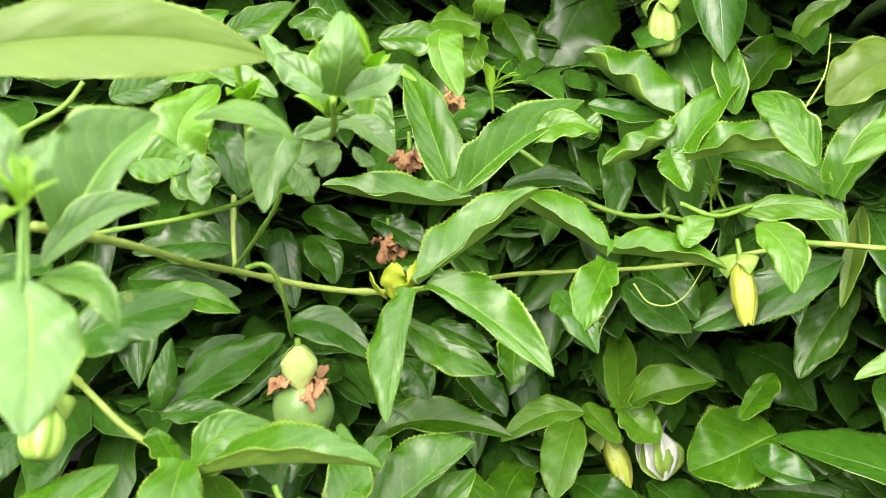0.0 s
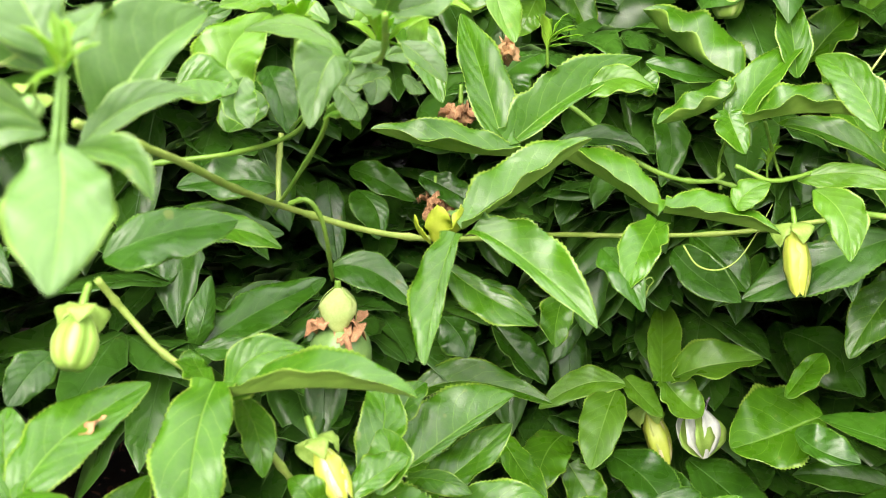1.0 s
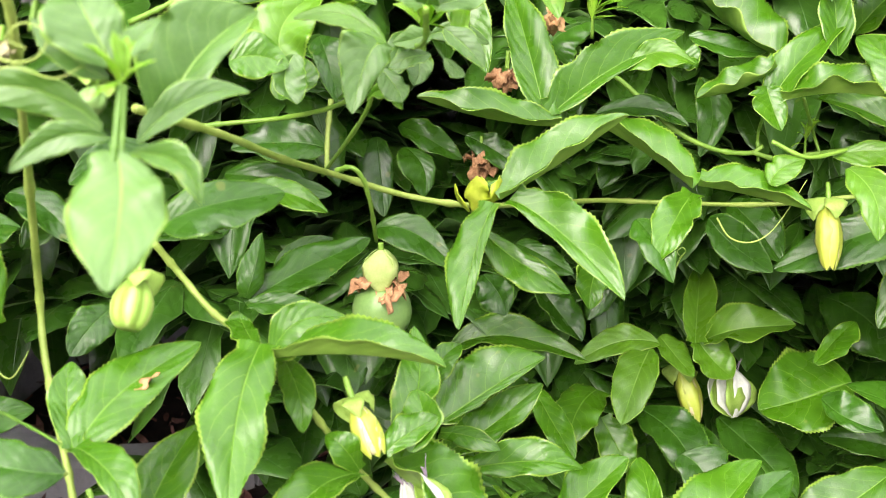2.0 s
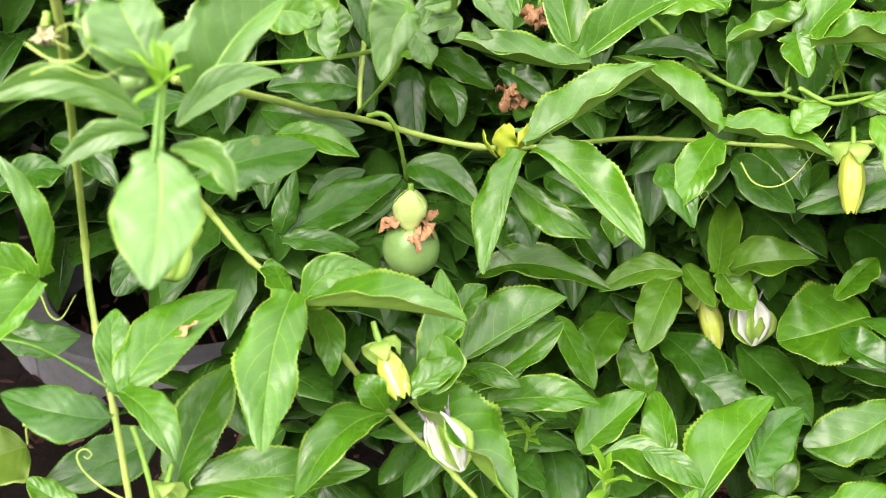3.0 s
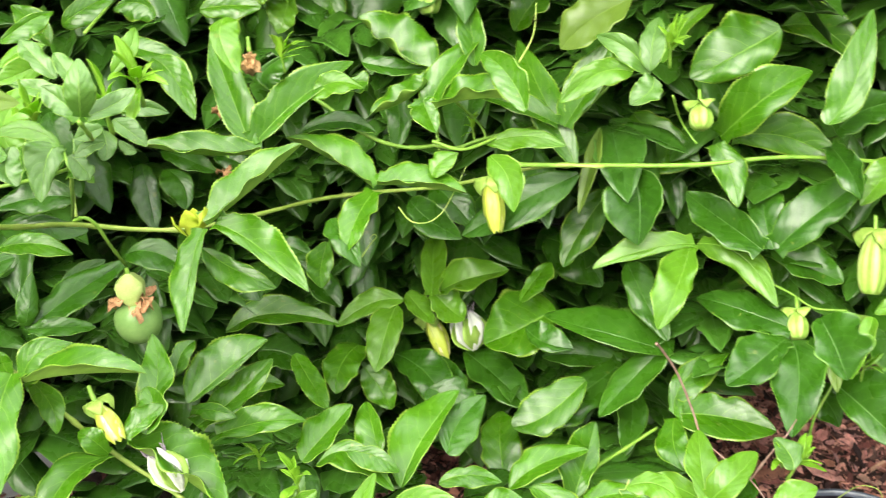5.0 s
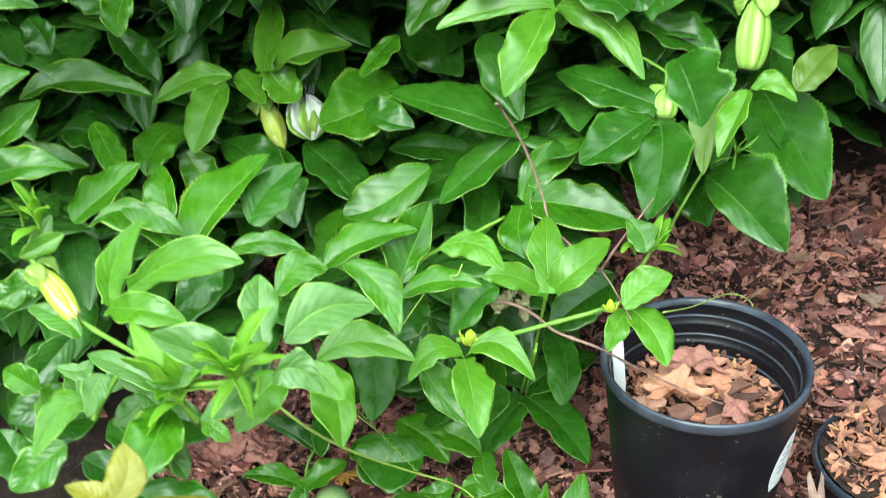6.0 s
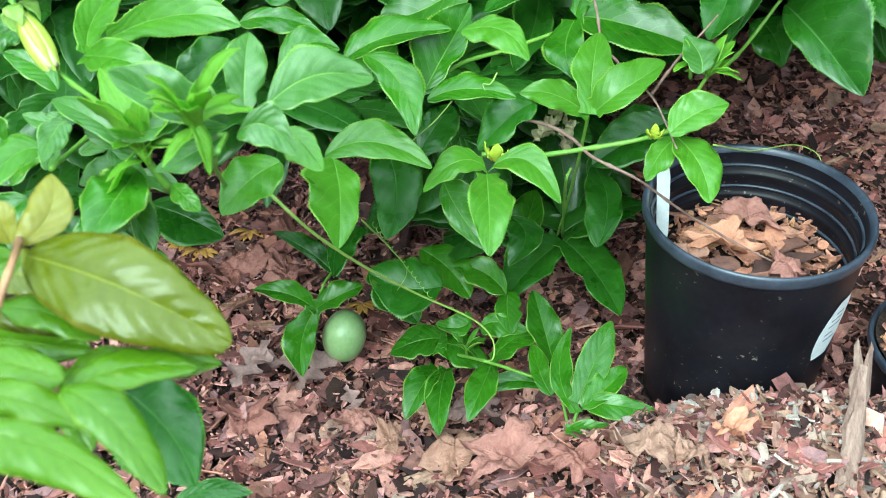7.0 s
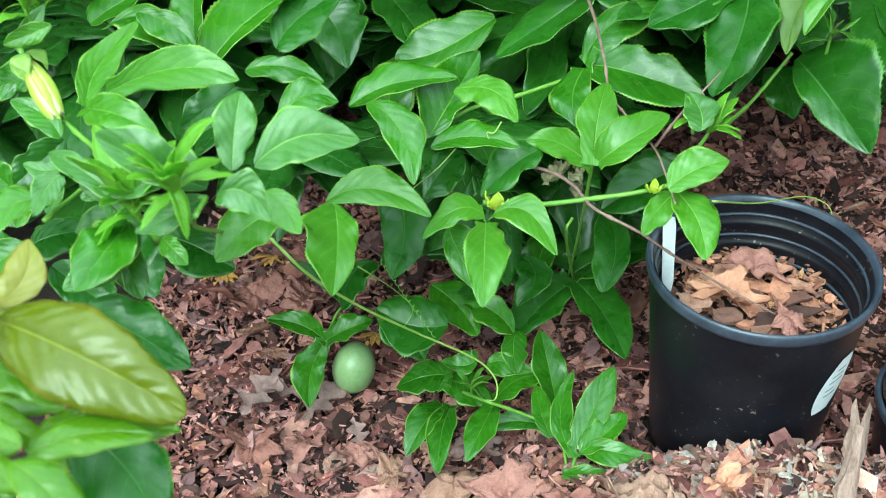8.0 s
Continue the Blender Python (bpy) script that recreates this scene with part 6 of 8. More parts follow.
leaf(vine, "y", ((-0.0516, 1.034, 0.927), (-0.0296, 1.074, 0.9663), (0.0058, 0.0013, -0.001), 0.0099, -37, 0.0138, 143))
leaf(vine, "m", ((-0.1423, 1.099, 0.9495), (-0.1853, 1.117, 0.9954), (0.0028, 0.0031, 0.0023), 0.0144, 34, 0.0164, -146))
leaf(vine, "m", ((-0.0813, 1.154, 0.9369), (-0.0104, 1.156, 0.9095), (-0.0032, -0.003, -0.0024), 0.0156, -49, 0.0150, 131))
leaf(vine, "y", ((0.0727, 1.084, 0.9681), (0.0851, 1.044, 0.9131), (-0.0122, 0.002, 0.0068), 0.0137, -1, 0.0243, 179))
leaf(vine, "s", ((-0.0952, 0.8437, 0.912), (-0.0871, 0.8176, 0.8804), (-0.007, -0.0043, -0.0009), 0.0103, 7, 0.0184, -173))
leaf(vine, "m", ((-0.1656, 0.9018, 0.7815), (-0.0943, 0.9173, 0.7625), (-0.0039, 0.006, 0.0076), 0.0192, -45, 0.0133, 135))
leaf(vine, "d", ((0.1461, 0.7812, 0.4360), (0.1055, 0.7507, 0.4015), (0.0000, 0.0000, 0.0000), 0.0198, 65, 0.0160, -115))
leaf(vine, "m", ((0.2510, 0.6503, 0.4343), (0.2783, 0.6291, 0.3971), (0.0000, 0.0000, 0.0000), 0.0140, -21, 0.0157, 159))
leaf(vine, "y", ((0.2948, 0.6416, 0.4469), (0.3164, 0.6339, 0.4305), (0.0000, 0.0000, 0.0000), 0.0089, -39, 0.0081, 141))
leaf(vine, "d", ((0.2647, 0.8833, 0.4491), (0.2205, 0.8541, 0.4174), (0.0000, 0.0000, 0.0000), 0.0190, 63, 0.0180, -117))
leaf(vine, "d", ((0.2213, 0.7347, 0.4750), (0.2429, 0.7147, 0.4409), (0.0000, 0.0000, 0.0000), 0.0131, -19, 0.0122, 161))
leaf(vine, "m", ((0.2362, 0.6738, 0.4542), (0.2668, 0.6629, 0.4311), (0.0000, 0.0000, 0.0000), 0.0100, -38, 0.0084, 142))
leaf(vine, "s", ((0.2531, 0.6493, 0.4681), (0.2267, 0.6586, 0.4878), (0.0000, 0.0000, 0.0000), 0.0073, 39, 0.0081, -141))
leaf(vine, "m", ((0.1433, 0.6961, 0.4378), (0.1151, 0.7037, 0.4555), (0.0000, 0.0000, 0.0000), 0.0131, 39, 0.0131, -141))
leaf(vine, "d", ((0.1045, 0.7260, 0.3125), (0.0725, 0.7509, 0.3563), (0.0000, 0.0000, 0.0000), 0.0194, 16, 0.0214, -164))
leaf(shrub, "g", ((0.2431, 0.4401, 0.4386), (0.2991, 0.4429, 0.4287), (0.0000, 0.0000, 0.0000), 0.0132, -44, 0.0119, 136))
leaf(shrub, "g", ((0.2369, 0.4653, 0.4411), (0.3017, 0.4708, 0.4330), (0.0000, 0.0000, 0.0000), 0.0116, -47, 0.0136, 133))
leaf(shrub, "g", ((0.2898, 0.4376, 0.5216), (0.2546, 0.4265, 0.5102), (0.0000, 0.0000, 0.0000), 0.0104, 58, 0.0122, -122))
leaf(shrub, "g", ((0.2944, 0.3870, 0.4951), (0.2672, 0.3960, 0.5154), (0.0000, 0.0000, 0.0000), 0.0117, 29, 0.0099, -151))
leaf(vine, "m", ((0.1833, 0.6379, 0.4272), (0.1393, 0.6157, 0.3990), (0.0000, 0.0000, 0.0000), 0.0184, 63, 0.0167, -117))
leaf(vine, "m", ((0.2729, 0.6386, 0.4378), (0.2354, 0.5958, 0.4225), (0.0000, 0.0000, 0.0000), 0.0165, 53, 0.0140, -127))
leaf(vine, "d", ((0.1803, 0.6702, 0.3857), (0.2403, 0.6591, 0.3522), (0.0000, 0.0000, 0.0000), 0.0181, -38, 0.0181, 142))
leaf(vine, "d", ((0.2426, 0.6076, 0.4017), (0.3248, 0.5984, 0.3646), (0.0000, 0.0000, 0.0000), 0.0217, -41, 0.0234, 139))
leaf(vine, "d", ((0.1551, 0.7312, 0.4124), (0.1012, 0.7132, 0.3932), (0.0000, 0.0000, 0.0000), 0.0185, 64, 0.0166, -116))
leaf(vine, "y", ((0.1680, 0.7587, 0.5529), (0.1319, 0.7456, 0.5383), (0.0000, 0.0000, 0.0000), 0.0087, 71, 0.0096, -109))
leaf(vine, "m", ((0.1318, 0.7810, 0.4997), (0.0871, 0.7640, 0.4804), (0.0000, 0.0000, 0.0000), 0.0157, 70, 0.0138, -110))
leaf(vine, "s", ((0.1314, 0.7617, 0.5262), (0.1517, 0.7836, 0.5585), (0.0000, 0.0000, 0.0000), 0.0080, -61, 0.0080, 119))
leaf(seedling, "d", ((0.5657, 1.143, 0.1063), (0.6614, 1.168, 0.1415), (-0.006, -0.0005, 0.0062), 0.0273, -37, 0.0262, 143), ((0.5665, 1.139, 0.099), (0.6414, 1.07, 0.0439), (0.0025, 0.0084, 0.004), 0.0251, -28, 0.0327, 153), ((0.5665, 1.139, 0.099), (0.5041, 1.08, 0.0487), (-0.002, 0.006, 0.0004), 0.0385, 26, 0.0223, -151))
leaf(seedling, "m", ((0.4025, 1.086, 0.1057), (0.4665, 1.046, 0.0698), (0.0041, 0.0035, 0.0022), 0.0262, -27, 0.0273, 153))
leaf(seedling, "d", ((0.4407, 0.9921, 0.1231), (0.3586, 0.9921, 0.1336), (0.0034, -0.0089, -0.0068), 0.0347, 35, 0.0402, -145))
leaf(seedling, "m", ((0.4474, 0.9833, 0.0554), (0.3822, 0.9822, 0.028), (-0.0025, 0.0172, -0.0052), 0.0204, 37, 0.0236, -142), ((0.4383, 0.9791, 0.0511), (0.4981, 0.9794, 0.0235), (-0.0025, 0.0137, -0.0022), 0.0245, -37, 0.0172, 155), ((0.4405, 0.9643, 0.0289), (0.4154, 0.8935, 0.0109), (-0.0004, -0.0052, 0.0087), 0.0189, 20, 0.0149, -173), ((0.45, 0.9656, 0.0289), (0.4531, 0.8788, 0.0063), (-0.0017, -0.0089, 0.0106), 0.0169, -1, 0.0153, 169))
leaf(seedling, "m", ((0.5017, 0.9559, 0.0514), (0.4846, 0.884, 0.0254), (0.002, -0.0049, 0.0062), 0.0166, 7, 0.0173, -175), ((0.5015, 0.9577, 0.054), (0.5494, 0.9983, 0.0604), (-0.0022, 0.0142, 0.0001), 0.0182, -31, 0.0115, 154))
leaf(seedling, "m", ((0.571, 0.959, 0.0164), (0.4876, 0.9377, 0.0151), (-0.0047, 0.0077, 0.0098), 0.0121, 33, 0.0110, -149), ((0.5697, 0.976, 0.0416), (0.5384, 1.051, 0.085), (0.0006, 0.0014, -0.0038), 0.0203, 14, 0.0210, -172))
leaf(seedling, "m", ((0.5985, 0.8915, 0.0467), (0.5851, 0.9748, 0.0954), (-0.0146, -0.003, -0.0051), 0.0133, 6, 0.0118, -178), ((0.5989, 0.8966, 0.0541), (0.628, 0.9721, 0.11), (-0.0003, -0.0013, 0.0015), 0.0187, -13, 0.0188, 169), ((0.6034, 0.8989, 0.0565), (0.6809, 0.8943, 0.0581), (-0.0032, -0.0018, -0.0005), 0.0174, -33, 0.0122, 147), ((0.5882, 0.8799, 0.0318), (0.6482, 0.8818, 0.0343), (-0.0004, -0.0013, -0.0008), 0.0101, -31, 0.0104, 149))
leaf(seedling, "m", ((0.2886, 1.019, 0.0507), (0.2097, 1.032, 0.0638), (0.0014, 0.0113, 0.001), 0.0179, 35, 0.0123, -140), ((0.2883, 1.021, 0.0534), (0.2836, 0.9574, 0.0011), (-0.0097, 0.005, -0.0005), 0.0227, 13, 0.0171, -164), ((0.2883, 1.021, 0.0534), (0.3413, 1.037, 0.0802), (0.0012, -0.0067, 0.0075), 0.0163, -40, 0.0167, 144))
leaf(seedling, "d", ((0.2988, 1.095, 0.0469), (0.211, 1.124, 0.0861), (0.0057, 0.0023, 0.0005), 0.0189, 30, 0.0069, -150))
leaf(shrub, "o", ((0.2937, 0.4356, 0.5263), (0.4109, 0.4118, 0.4981), (0.0026, 0.0022, 0.0025), 0.0249, -42, 0.0243, 138))
leaf(shrub, "b", ((0.2813, 0.453, 0.5184), (0.2894, 0.491, 0.5425), (0.0075, 0.0001, -0.003), 0.0143, -25, 0.0143, 155))
leaf(shrub, "b", ((0.2972, 0.4224, 0.5423), (0.2738, 0.4313, 0.5589), (0.0028, 0.0024, 0.0004), 0.0084, 23, 0.0091, -157))
leaf(shrub, "o", ((0.2593, 0.4349, 0.4805), (0.3305, 0.4344, 0.4798), (0.0014, 0.0028, 0.0037), 0.0107, -48, 0.0119, 132))
leaf(shrub, "g", ((0.3361, 0.3766, 0.4942), (0.283, 0.3711, 0.5113), (0.005, 0.001, -0.0013), 0.0101, 31, 0.0121, -149))
leaf(shrub, "g", ((0.3192, 0.4041, 0.4648), (0.3491, 0.4304, 0.4709), (-0.0023, 0.0011, 0.0015), 0.0108, -34, 0.0086, 146))
leaf(shrub, "g", ((0.3204, 0.4021, 0.4667), (0.3971, 0.4345, 0.4639), (-0.0008, 0.0019, 0.0014), 0.0088, -34, 0.0109, 146))
leaf(shrub, "g", ((0.3616, 0.3318, 0.5305), (0.4146, 0.3042, 0.4991), (-0.0001, 0.0051, 0.0029), 0.0111, -18, 0.0123, 162))
leaf(shrub, "g", ((0.3319, 0.2948, 0.5322), (0.4075, 0.2928, 0.5055), (-0.0041, 0.0071, 0.0052), 0.0161, -26, 0.0092, 154))
leaf(shrub, "g", ((0.303, 0.3461, 0.506), (0.3562, 0.35, 0.4888), (-0.0018, 0.0033, 0.0025), 0.0093, -29, 0.0101, 151))
leaf(shrub, "o", ((0.2363, 0.4908, 0.4746), (0.3096, 0.4902, 0.4449), (-0.0104, 0.0008, 0.0047), 0.0128, -31, 0.0173, 149))
leaf(shrub, "g", ((0.2841, 0.4191, 0.5033), (0.3365, 0.4213, 0.4848), (-0.0009, 0.0025, 0.0019), 0.0111, -32, 0.0089, 148))
leaf(shrub, "g", ((0.3345, 0.3807, 0.4836), (0.3935, 0.409, 0.4824), (-0.0031, 0.0043, 0.0035), 0.0108, -34, 0.0113, 146))
leaf(shrub, "g", ((0.2624, 0.4359, 0.4566), (0.3143, 0.4306, 0.434), (-0.0037, 0.0017, 0.0024), 0.0127, -27, 0.0101, 153))
leaf(shrub, "g", ((0.2923, 0.3819, 0.4735), (0.3257, 0.3666, 0.4527), (-0.0007, 0.0024, 0.0016), 0.0116, -17, 0.0119, 163))
leaf(shrub, "g", ((0.3001, 0.4635, 0.4303), (0.3161, 0.4201, 0.4002), (-0.0073, -0.0027, 0.0009), 0.0112, 6, 0.0141, -174))
stem(vine, "stem_old", 0.0028, (-0.1297, 0.638, 0.9164), (-0.1111, 0.7263, 0.8787), (-0.1028, 0.8296, 0.833), (-0.0901, 0.921, 0.7952), (-0.0403, 0.9691, 0.7649), (0.0116, 0.9975, 0.7493), (0.0633, 1.073, 0.7288), (0.1257, 1.177, 0.7035), (0.191, 1.214, 0.6935), (0.2933, 1.181, 0.7082), (0.4137, 1.155, 0.7349), (0.4901, 1.149, 0.7313))
stem(vine, "stem_green", 0.0021, (-0.0892, 0.9284, 0.7964), (-0.0737, 0.9228, 0.8011), (-0.0649, 0.9277, 0.7888), (-0.0628, 0.9429, 0.7611), (-0.0711, 0.9952, 0.7097))
stem(vine, "stem_old", 0.0026, (-0.1197, 1.028, 0.8335), (-0.1197, 1.013, 0.8045), (-0.1173, 0.9981, 0.7732))
stem(vine, "stem_green", 0.0024, (-0.2437, 0.9892, 0.8108), (-0.2033, 0.9999, 0.8145), (-0.1514, 0.9994, 0.8224), (-0.0878, 0.9477, 0.8498), (-0.0345, 0.8261, 0.9012))
stem(vine, "stem_old", 0.0027, (-0.1848, 0.7659, 0.7831), (-0.1693, 0.7752, 0.7541), (-0.1394, 0.7621, 0.7307), (-0.0977, 0.7416, 0.7167), (-0.0715, 0.7365, 0.6892), (-0.0507, 0.7496, 0.6457), (-0.0214, 0.7578, 0.6019), (0.0117, 0.7563, 0.5724), (0.0474, 0.7487, 0.5418))
stem(vine, "stem_old", 0.0029, (-0.1832, 0.5884, 1.103), (-0.1683, 0.5676, 1.056), (-0.1535, 0.5468, 1.008), (-0.1527, 0.5542, 0.9817), (-0.179, 0.5984, 0.9204), (-0.2218, 0.6682, 0.8368), (-0.2451, 0.7043, 0.765), (-0.2396, 0.6916, 0.7241), (-0.2165, 0.6581, 0.6877), (-0.1979, 0.6333, 0.6571), (-0.179, 0.6052, 0.5998))
stem(vine, "stem_green", 0.0022, (-0.1845, 0.6319, 0.6553), (-0.1757, 0.6246, 0.6369), (-0.1638, 0.6124, 0.6075))
stem(vine, "stem_green", 0.0028, (0.1033, 1.212, 0.8461), (0.1442, 1.208, 0.8203), (0.1927, 1.198, 0.7803), (0.2357, 1.198, 0.7598), (0.2739, 1.204, 0.7552), (0.2874, 1.21, 0.7619))
stem(vine, "stem_green", 0.0024, (0.2766, 1.205, 0.7563), (0.3064, 1.208, 0.7489), (0.3347, 1.216, 0.7537), (0.3734, 1.227, 0.7582))
stem(vine, "stem_green", 0.0022, (0.2861, 1.119, 0.7909), (0.3221, 1.123, 0.776), (0.3694, 1.163, 0.7764), (0.4187, 1.231, 0.7627))
stem(vine, "stem_green", 0.0030, (0.3777, 1.139, 0.746), (0.4851, 1.164, 0.7277), (0.6031, 1.168, 0.7179), (0.7233, 1.185, 0.7128), (0.8745, 1.228, 0.6764))
stem(vine, "stem_green", 0.0024, (0.4277, 0.9783, 0.3748), (0.4584, 1.025, 0.377), (0.4976, 1.067, 0.3741), (0.5422, 1.103, 0.3796))
stem(vine, "stem_green", 0.0026, (0.4874, 0.9268, 0.328), (0.5316, 0.9424, 0.3208), (0.5937, 0.9642, 0.3237), (0.6332, 0.9688, 0.3326), (0.6653, 0.9606, 0.3513), (0.6852, 0.9548, 0.3744))
stem(vine, "stem_green", 0.0020, (0.7037, 0.9755, 0.4075), (0.7382, 1.089, 0.3863), (0.7686, 1.115, 0.4265))
stem(vine, "tendril", 0.0017, (0.312, 0.8121, 0.3373), (0.348, 0.8118, 0.3009), (0.3805, 0.8526, 0.2416), (0.4202, 0.9197, 0.164), (0.4765, 0.9619, 0.1041), (0.5001, 0.9656, 0.0761), (0.5031, 0.9546, 0.0568), (0.4923, 0.9523, 0.0542))
stem(vine, "stem_green", 0.0018, (0.585, 0.9951, 0.3427), (0.5777, 1.039, 0.2604), (0.5686, 1.098, 0.1724), (0.5597, 1.147, 0.0976))
stem(vine, "stem_young", 0.0017, (-0.0571, 0.4569, 0.9382), (-0.0571, 0.4629, 0.9501), (-0.0575, 0.4724, 0.9692), (-0.0567, 0.4786, 0.9811))
stem(vine, "stem_green", 0.0016, (0.6891, 1.174, 0.5507), (0.7246, 1.17, 0.5297), (0.7527, 1.165, 0.5098), (0.7962, 1.166, 0.5021))
stem(vine, "stem_green", 0.0015, (0.8439, 1.144, 0.8221), (0.8515, 1.131, 0.7914), (0.8856, 1.175, 0.7318))
stem(vine, "stem_green", 0.0015, (0.5711, 1.118, 0.8248), (0.5862, 1.165, 0.7767), (0.6029, 1.155, 0.75))
stem(vine, "stem_green", 0.0024, (0.1299, 0.7632, 0.5085), (0.1541, 0.7515, 0.4865), (0.1853, 0.7372, 0.4713), (0.2302, 0.703, 0.4676), (0.2799, 0.6443, 0.4794), (0.357, 0.592, 0.5183))
stem(vine, "stem_green", 0.0018, (0.357, 0.592, 0.5183), (0.3513, 0.5809, 0.5033), (0.2918, 0.7584, 0.3758))
stem(vine, "stem_green", 0.0020, (0.219, 0.6164, 0.4673), (0.211, 0.7307, 0.4445))
stem(vine, "stem_green", 0.0018, (-0.1209, 0.9968, 0.7702), (-0.0324, 0.8196, 0.8813), (-0.04, 0.8326, 0.9117))
stem(vine, "stem_green", 0.0020, (0.0278, 0.7256, 0.967), (0.0161, 0.7731, 0.9352), (-0.0251, 0.8533, 0.916), (-0.0982, 0.9762, 0.8463))
stem(vine, "stem_green", 0.0020, (-0.0894, 1.075, 0.9646), (-0.1068, 1.304, 0.974), (-0.0818, 1.313, 0.9964))
stem(vine, "stem_green", 0.0024, (-0.252, 0.9008, 0.9198), (-0.2165, 0.9089, 0.9371), (-0.1994, 0.9159, 0.9552))
stem(vine, "stem_green", 0.0018, (0.2848, 1.21, 0.7454), (0.2825, 1.218, 0.7735), (0.2828, 1.152, 0.8159))
stem(vine, "stem_green", 0.0018, (0.316, 1.158, 0.825), (0.3382, 1.222, 0.7738), (0.3465, 1.217, 0.7538))
stem(vine, "tendril", 0.0010, (0.396, 1.105, 0.8817), (0.4147, 1.116, 0.9104), (0.4207, 1.127, 0.9446))
stem(vine, "stem_green", 0.0020, (0.4549, 1.217, 0.7659), (0.4874, 1.228, 0.7923), (0.5171, 1.238, 0.8187))
stem(vine, "tendril", 0.0009, (0.2399, 1.09, 0.7209), (0.2529, 1.085, 0.7038), (0.2725, 1.087, 0.6991), (0.2904, 1.095, 0.707), (0.3067, 1.108, 0.7272), (0.3234, 1.125, 0.7534))
stem(vine, "tendril", 0.0009, (-0.2765, 0.6857, 0.7221), (-0.2685, 0.6808, 0.7087), (-0.2599, 0.6818, 0.707), (-0.2514, 0.6915, 0.7226))
stem(vine, "tendril", 0.0009, (-0.1747, 0.5991, 0.613), (-0.1949, 0.5994, 0.6225), (-0.2089, 0.6014, 0.6325), (-0.2152, 0.6045, 0.6415), (-0.2138, 0.6072, 0.6463), (-0.2092, 0.6087, 0.6471), (-0.2056, 0.608, 0.6442), (-0.2076, 0.6061, 0.6413), (-0.211, 0.606, 0.6427))
stem(vine, "tendril", 0.0011, (-0.2147, 0.5507, 0.7064), (-0.2139, 0.5711, 0.6928), (-0.2089, 0.5973, 0.6781), (-0.1961, 0.6223, 0.6685))
stem(vine, "tendril", 0.0009, (0.7016, 0.9333, 0.3523), (0.7553, 1.05, 0.2861), (0.8064, 1.117, 0.2604), (0.8325, 1.128, 0.2493), (0.842, 1.123, 0.2406), (0.8387, 1.12, 0.2369))
stem(vine, "tendril", 0.0008, (0.2016, 1.012, 0.6936), (0.2071, 1.048, 0.693), (0.2122, 1.067, 0.6928), (0.2097, 1.071, 0.6955), (0.2046, 1.068, 0.6924), (0.2073, 1.067, 0.6884))
stem(vine, "tendril", 0.0008, (0.219, 0.7149, 0.4411), (0.2428, 0.6639, 0.4373), (0.2613, 0.6342, 0.4279), (0.2708, 0.6193, 0.4117))
stem(vine, "tendril", 0.0008, (0.3946, 0.8081, 0.3206), (0.396, 0.9272, 0.211), (0.4037, 0.9808, 0.1462), (0.3912, 0.9781, 0.1164))
stem(vine, "tendril", 0.0008, (0.4542, 0.9591, 0.3659), (0.4396, 0.9463, 0.3501), (0.4267, 0.8916, 0.3571))
stem(vine, "tendril", 0.0008, (0.495, 0.9803, 0.3886), (0.4894, 0.9734, 0.3796), (0.4824, 0.9724, 0.3795), (0.4858, 0.9682, 0.3728))
stem(seedling, "stem_green", 0.0018, (0.4975, 0.9327, 0.0699), (0.5339, 0.9484, 0.0454), (0.5755, 0.9416, 0.032), (0.5953, 0.8916, 0.0057))
stem(seedling, "stem_green", 0.0018, (0.4975, 0.9327, 0.0699), (0.4522, 0.9971, 0.0243), (0.4353, 1, 0.0323))
stem(seedling, "stem_green", 0.0018, (0.2853, 1.032, 0.0429), (0.2889, 1.064, 0.0594), (0.2998, 1.095, 0.0644), (0.321, 1.132, 0.0835))
stem(seedling, "stem_green", 0.0016, (0.5663, 1.133, 0.1064), (0.5683, 0.9401, 0.2925), (0.5724, 0.95, 0.3061))
stem(seedling, "stem_green", 0.0022, (0.5997, 0.9111, 0.0334), (0.5955, 0.8985, 0.0158), (0.5933, 0.8844, -0.0043))
stem(twig, "bark", 0.0026, (0.4875, 1.004, 0.3313), (0.5396, 1.016, 0.3184), (0.5696, 0.9906, 0.3183), (0.5931, 0.9466, 0.3224), (0.638, 0.9427, 0.3035), (0.6818, 0.9735, 0.2564), (0.7396, 0.9949, 0.2105), (0.7883, 0.9971, 0.1856))
stem(twig, "bark", 0.0022, (0.5347, 1.008, 0.5584), (0.5409, 1.041, 0.537), (0.5643, 1.066, 0.4842), (0.5833, 1.069, 0.4262), (0.5931, 1.056, 0.3932), (0.6136, 1.034, 0.3788), (0.644, 0.9944, 0.3675), (0.6587, 0.9534, 0.3586), (0.6682, 0.9253, 0.3499))
stem(twig, "bark", 0.0020, (0.6432, 0.9992, 0.3662), (0.6632, 0.9859, 0.4107), (0.6775, 0.9808, 0.435), (0.6951, 0.9904, 0.4562))
stem(twig, "bark", 0.0014, (0.6646, 0.9437, 0.3751), (0.6739, 0.9524, 0.3859), (0.6836, 0.9583, 0.3925))
stem(shrub, "stem_brown", 0.0024, (0.2913, 0.3571, 0.48), (0.2969, 0.3857, 0.5119), (0.2963, 0.3987, 0.5199), (0.2939, 0.4289, 0.5305), (0.2781, 0.4631, 0.5171))
stem(shrub, "stem_brown", 0.0018, (0.2955, 0.3879, 0.51), (0.3003, 0.3951, 0.4625), (0.3179, 0.4001, 0.4662))
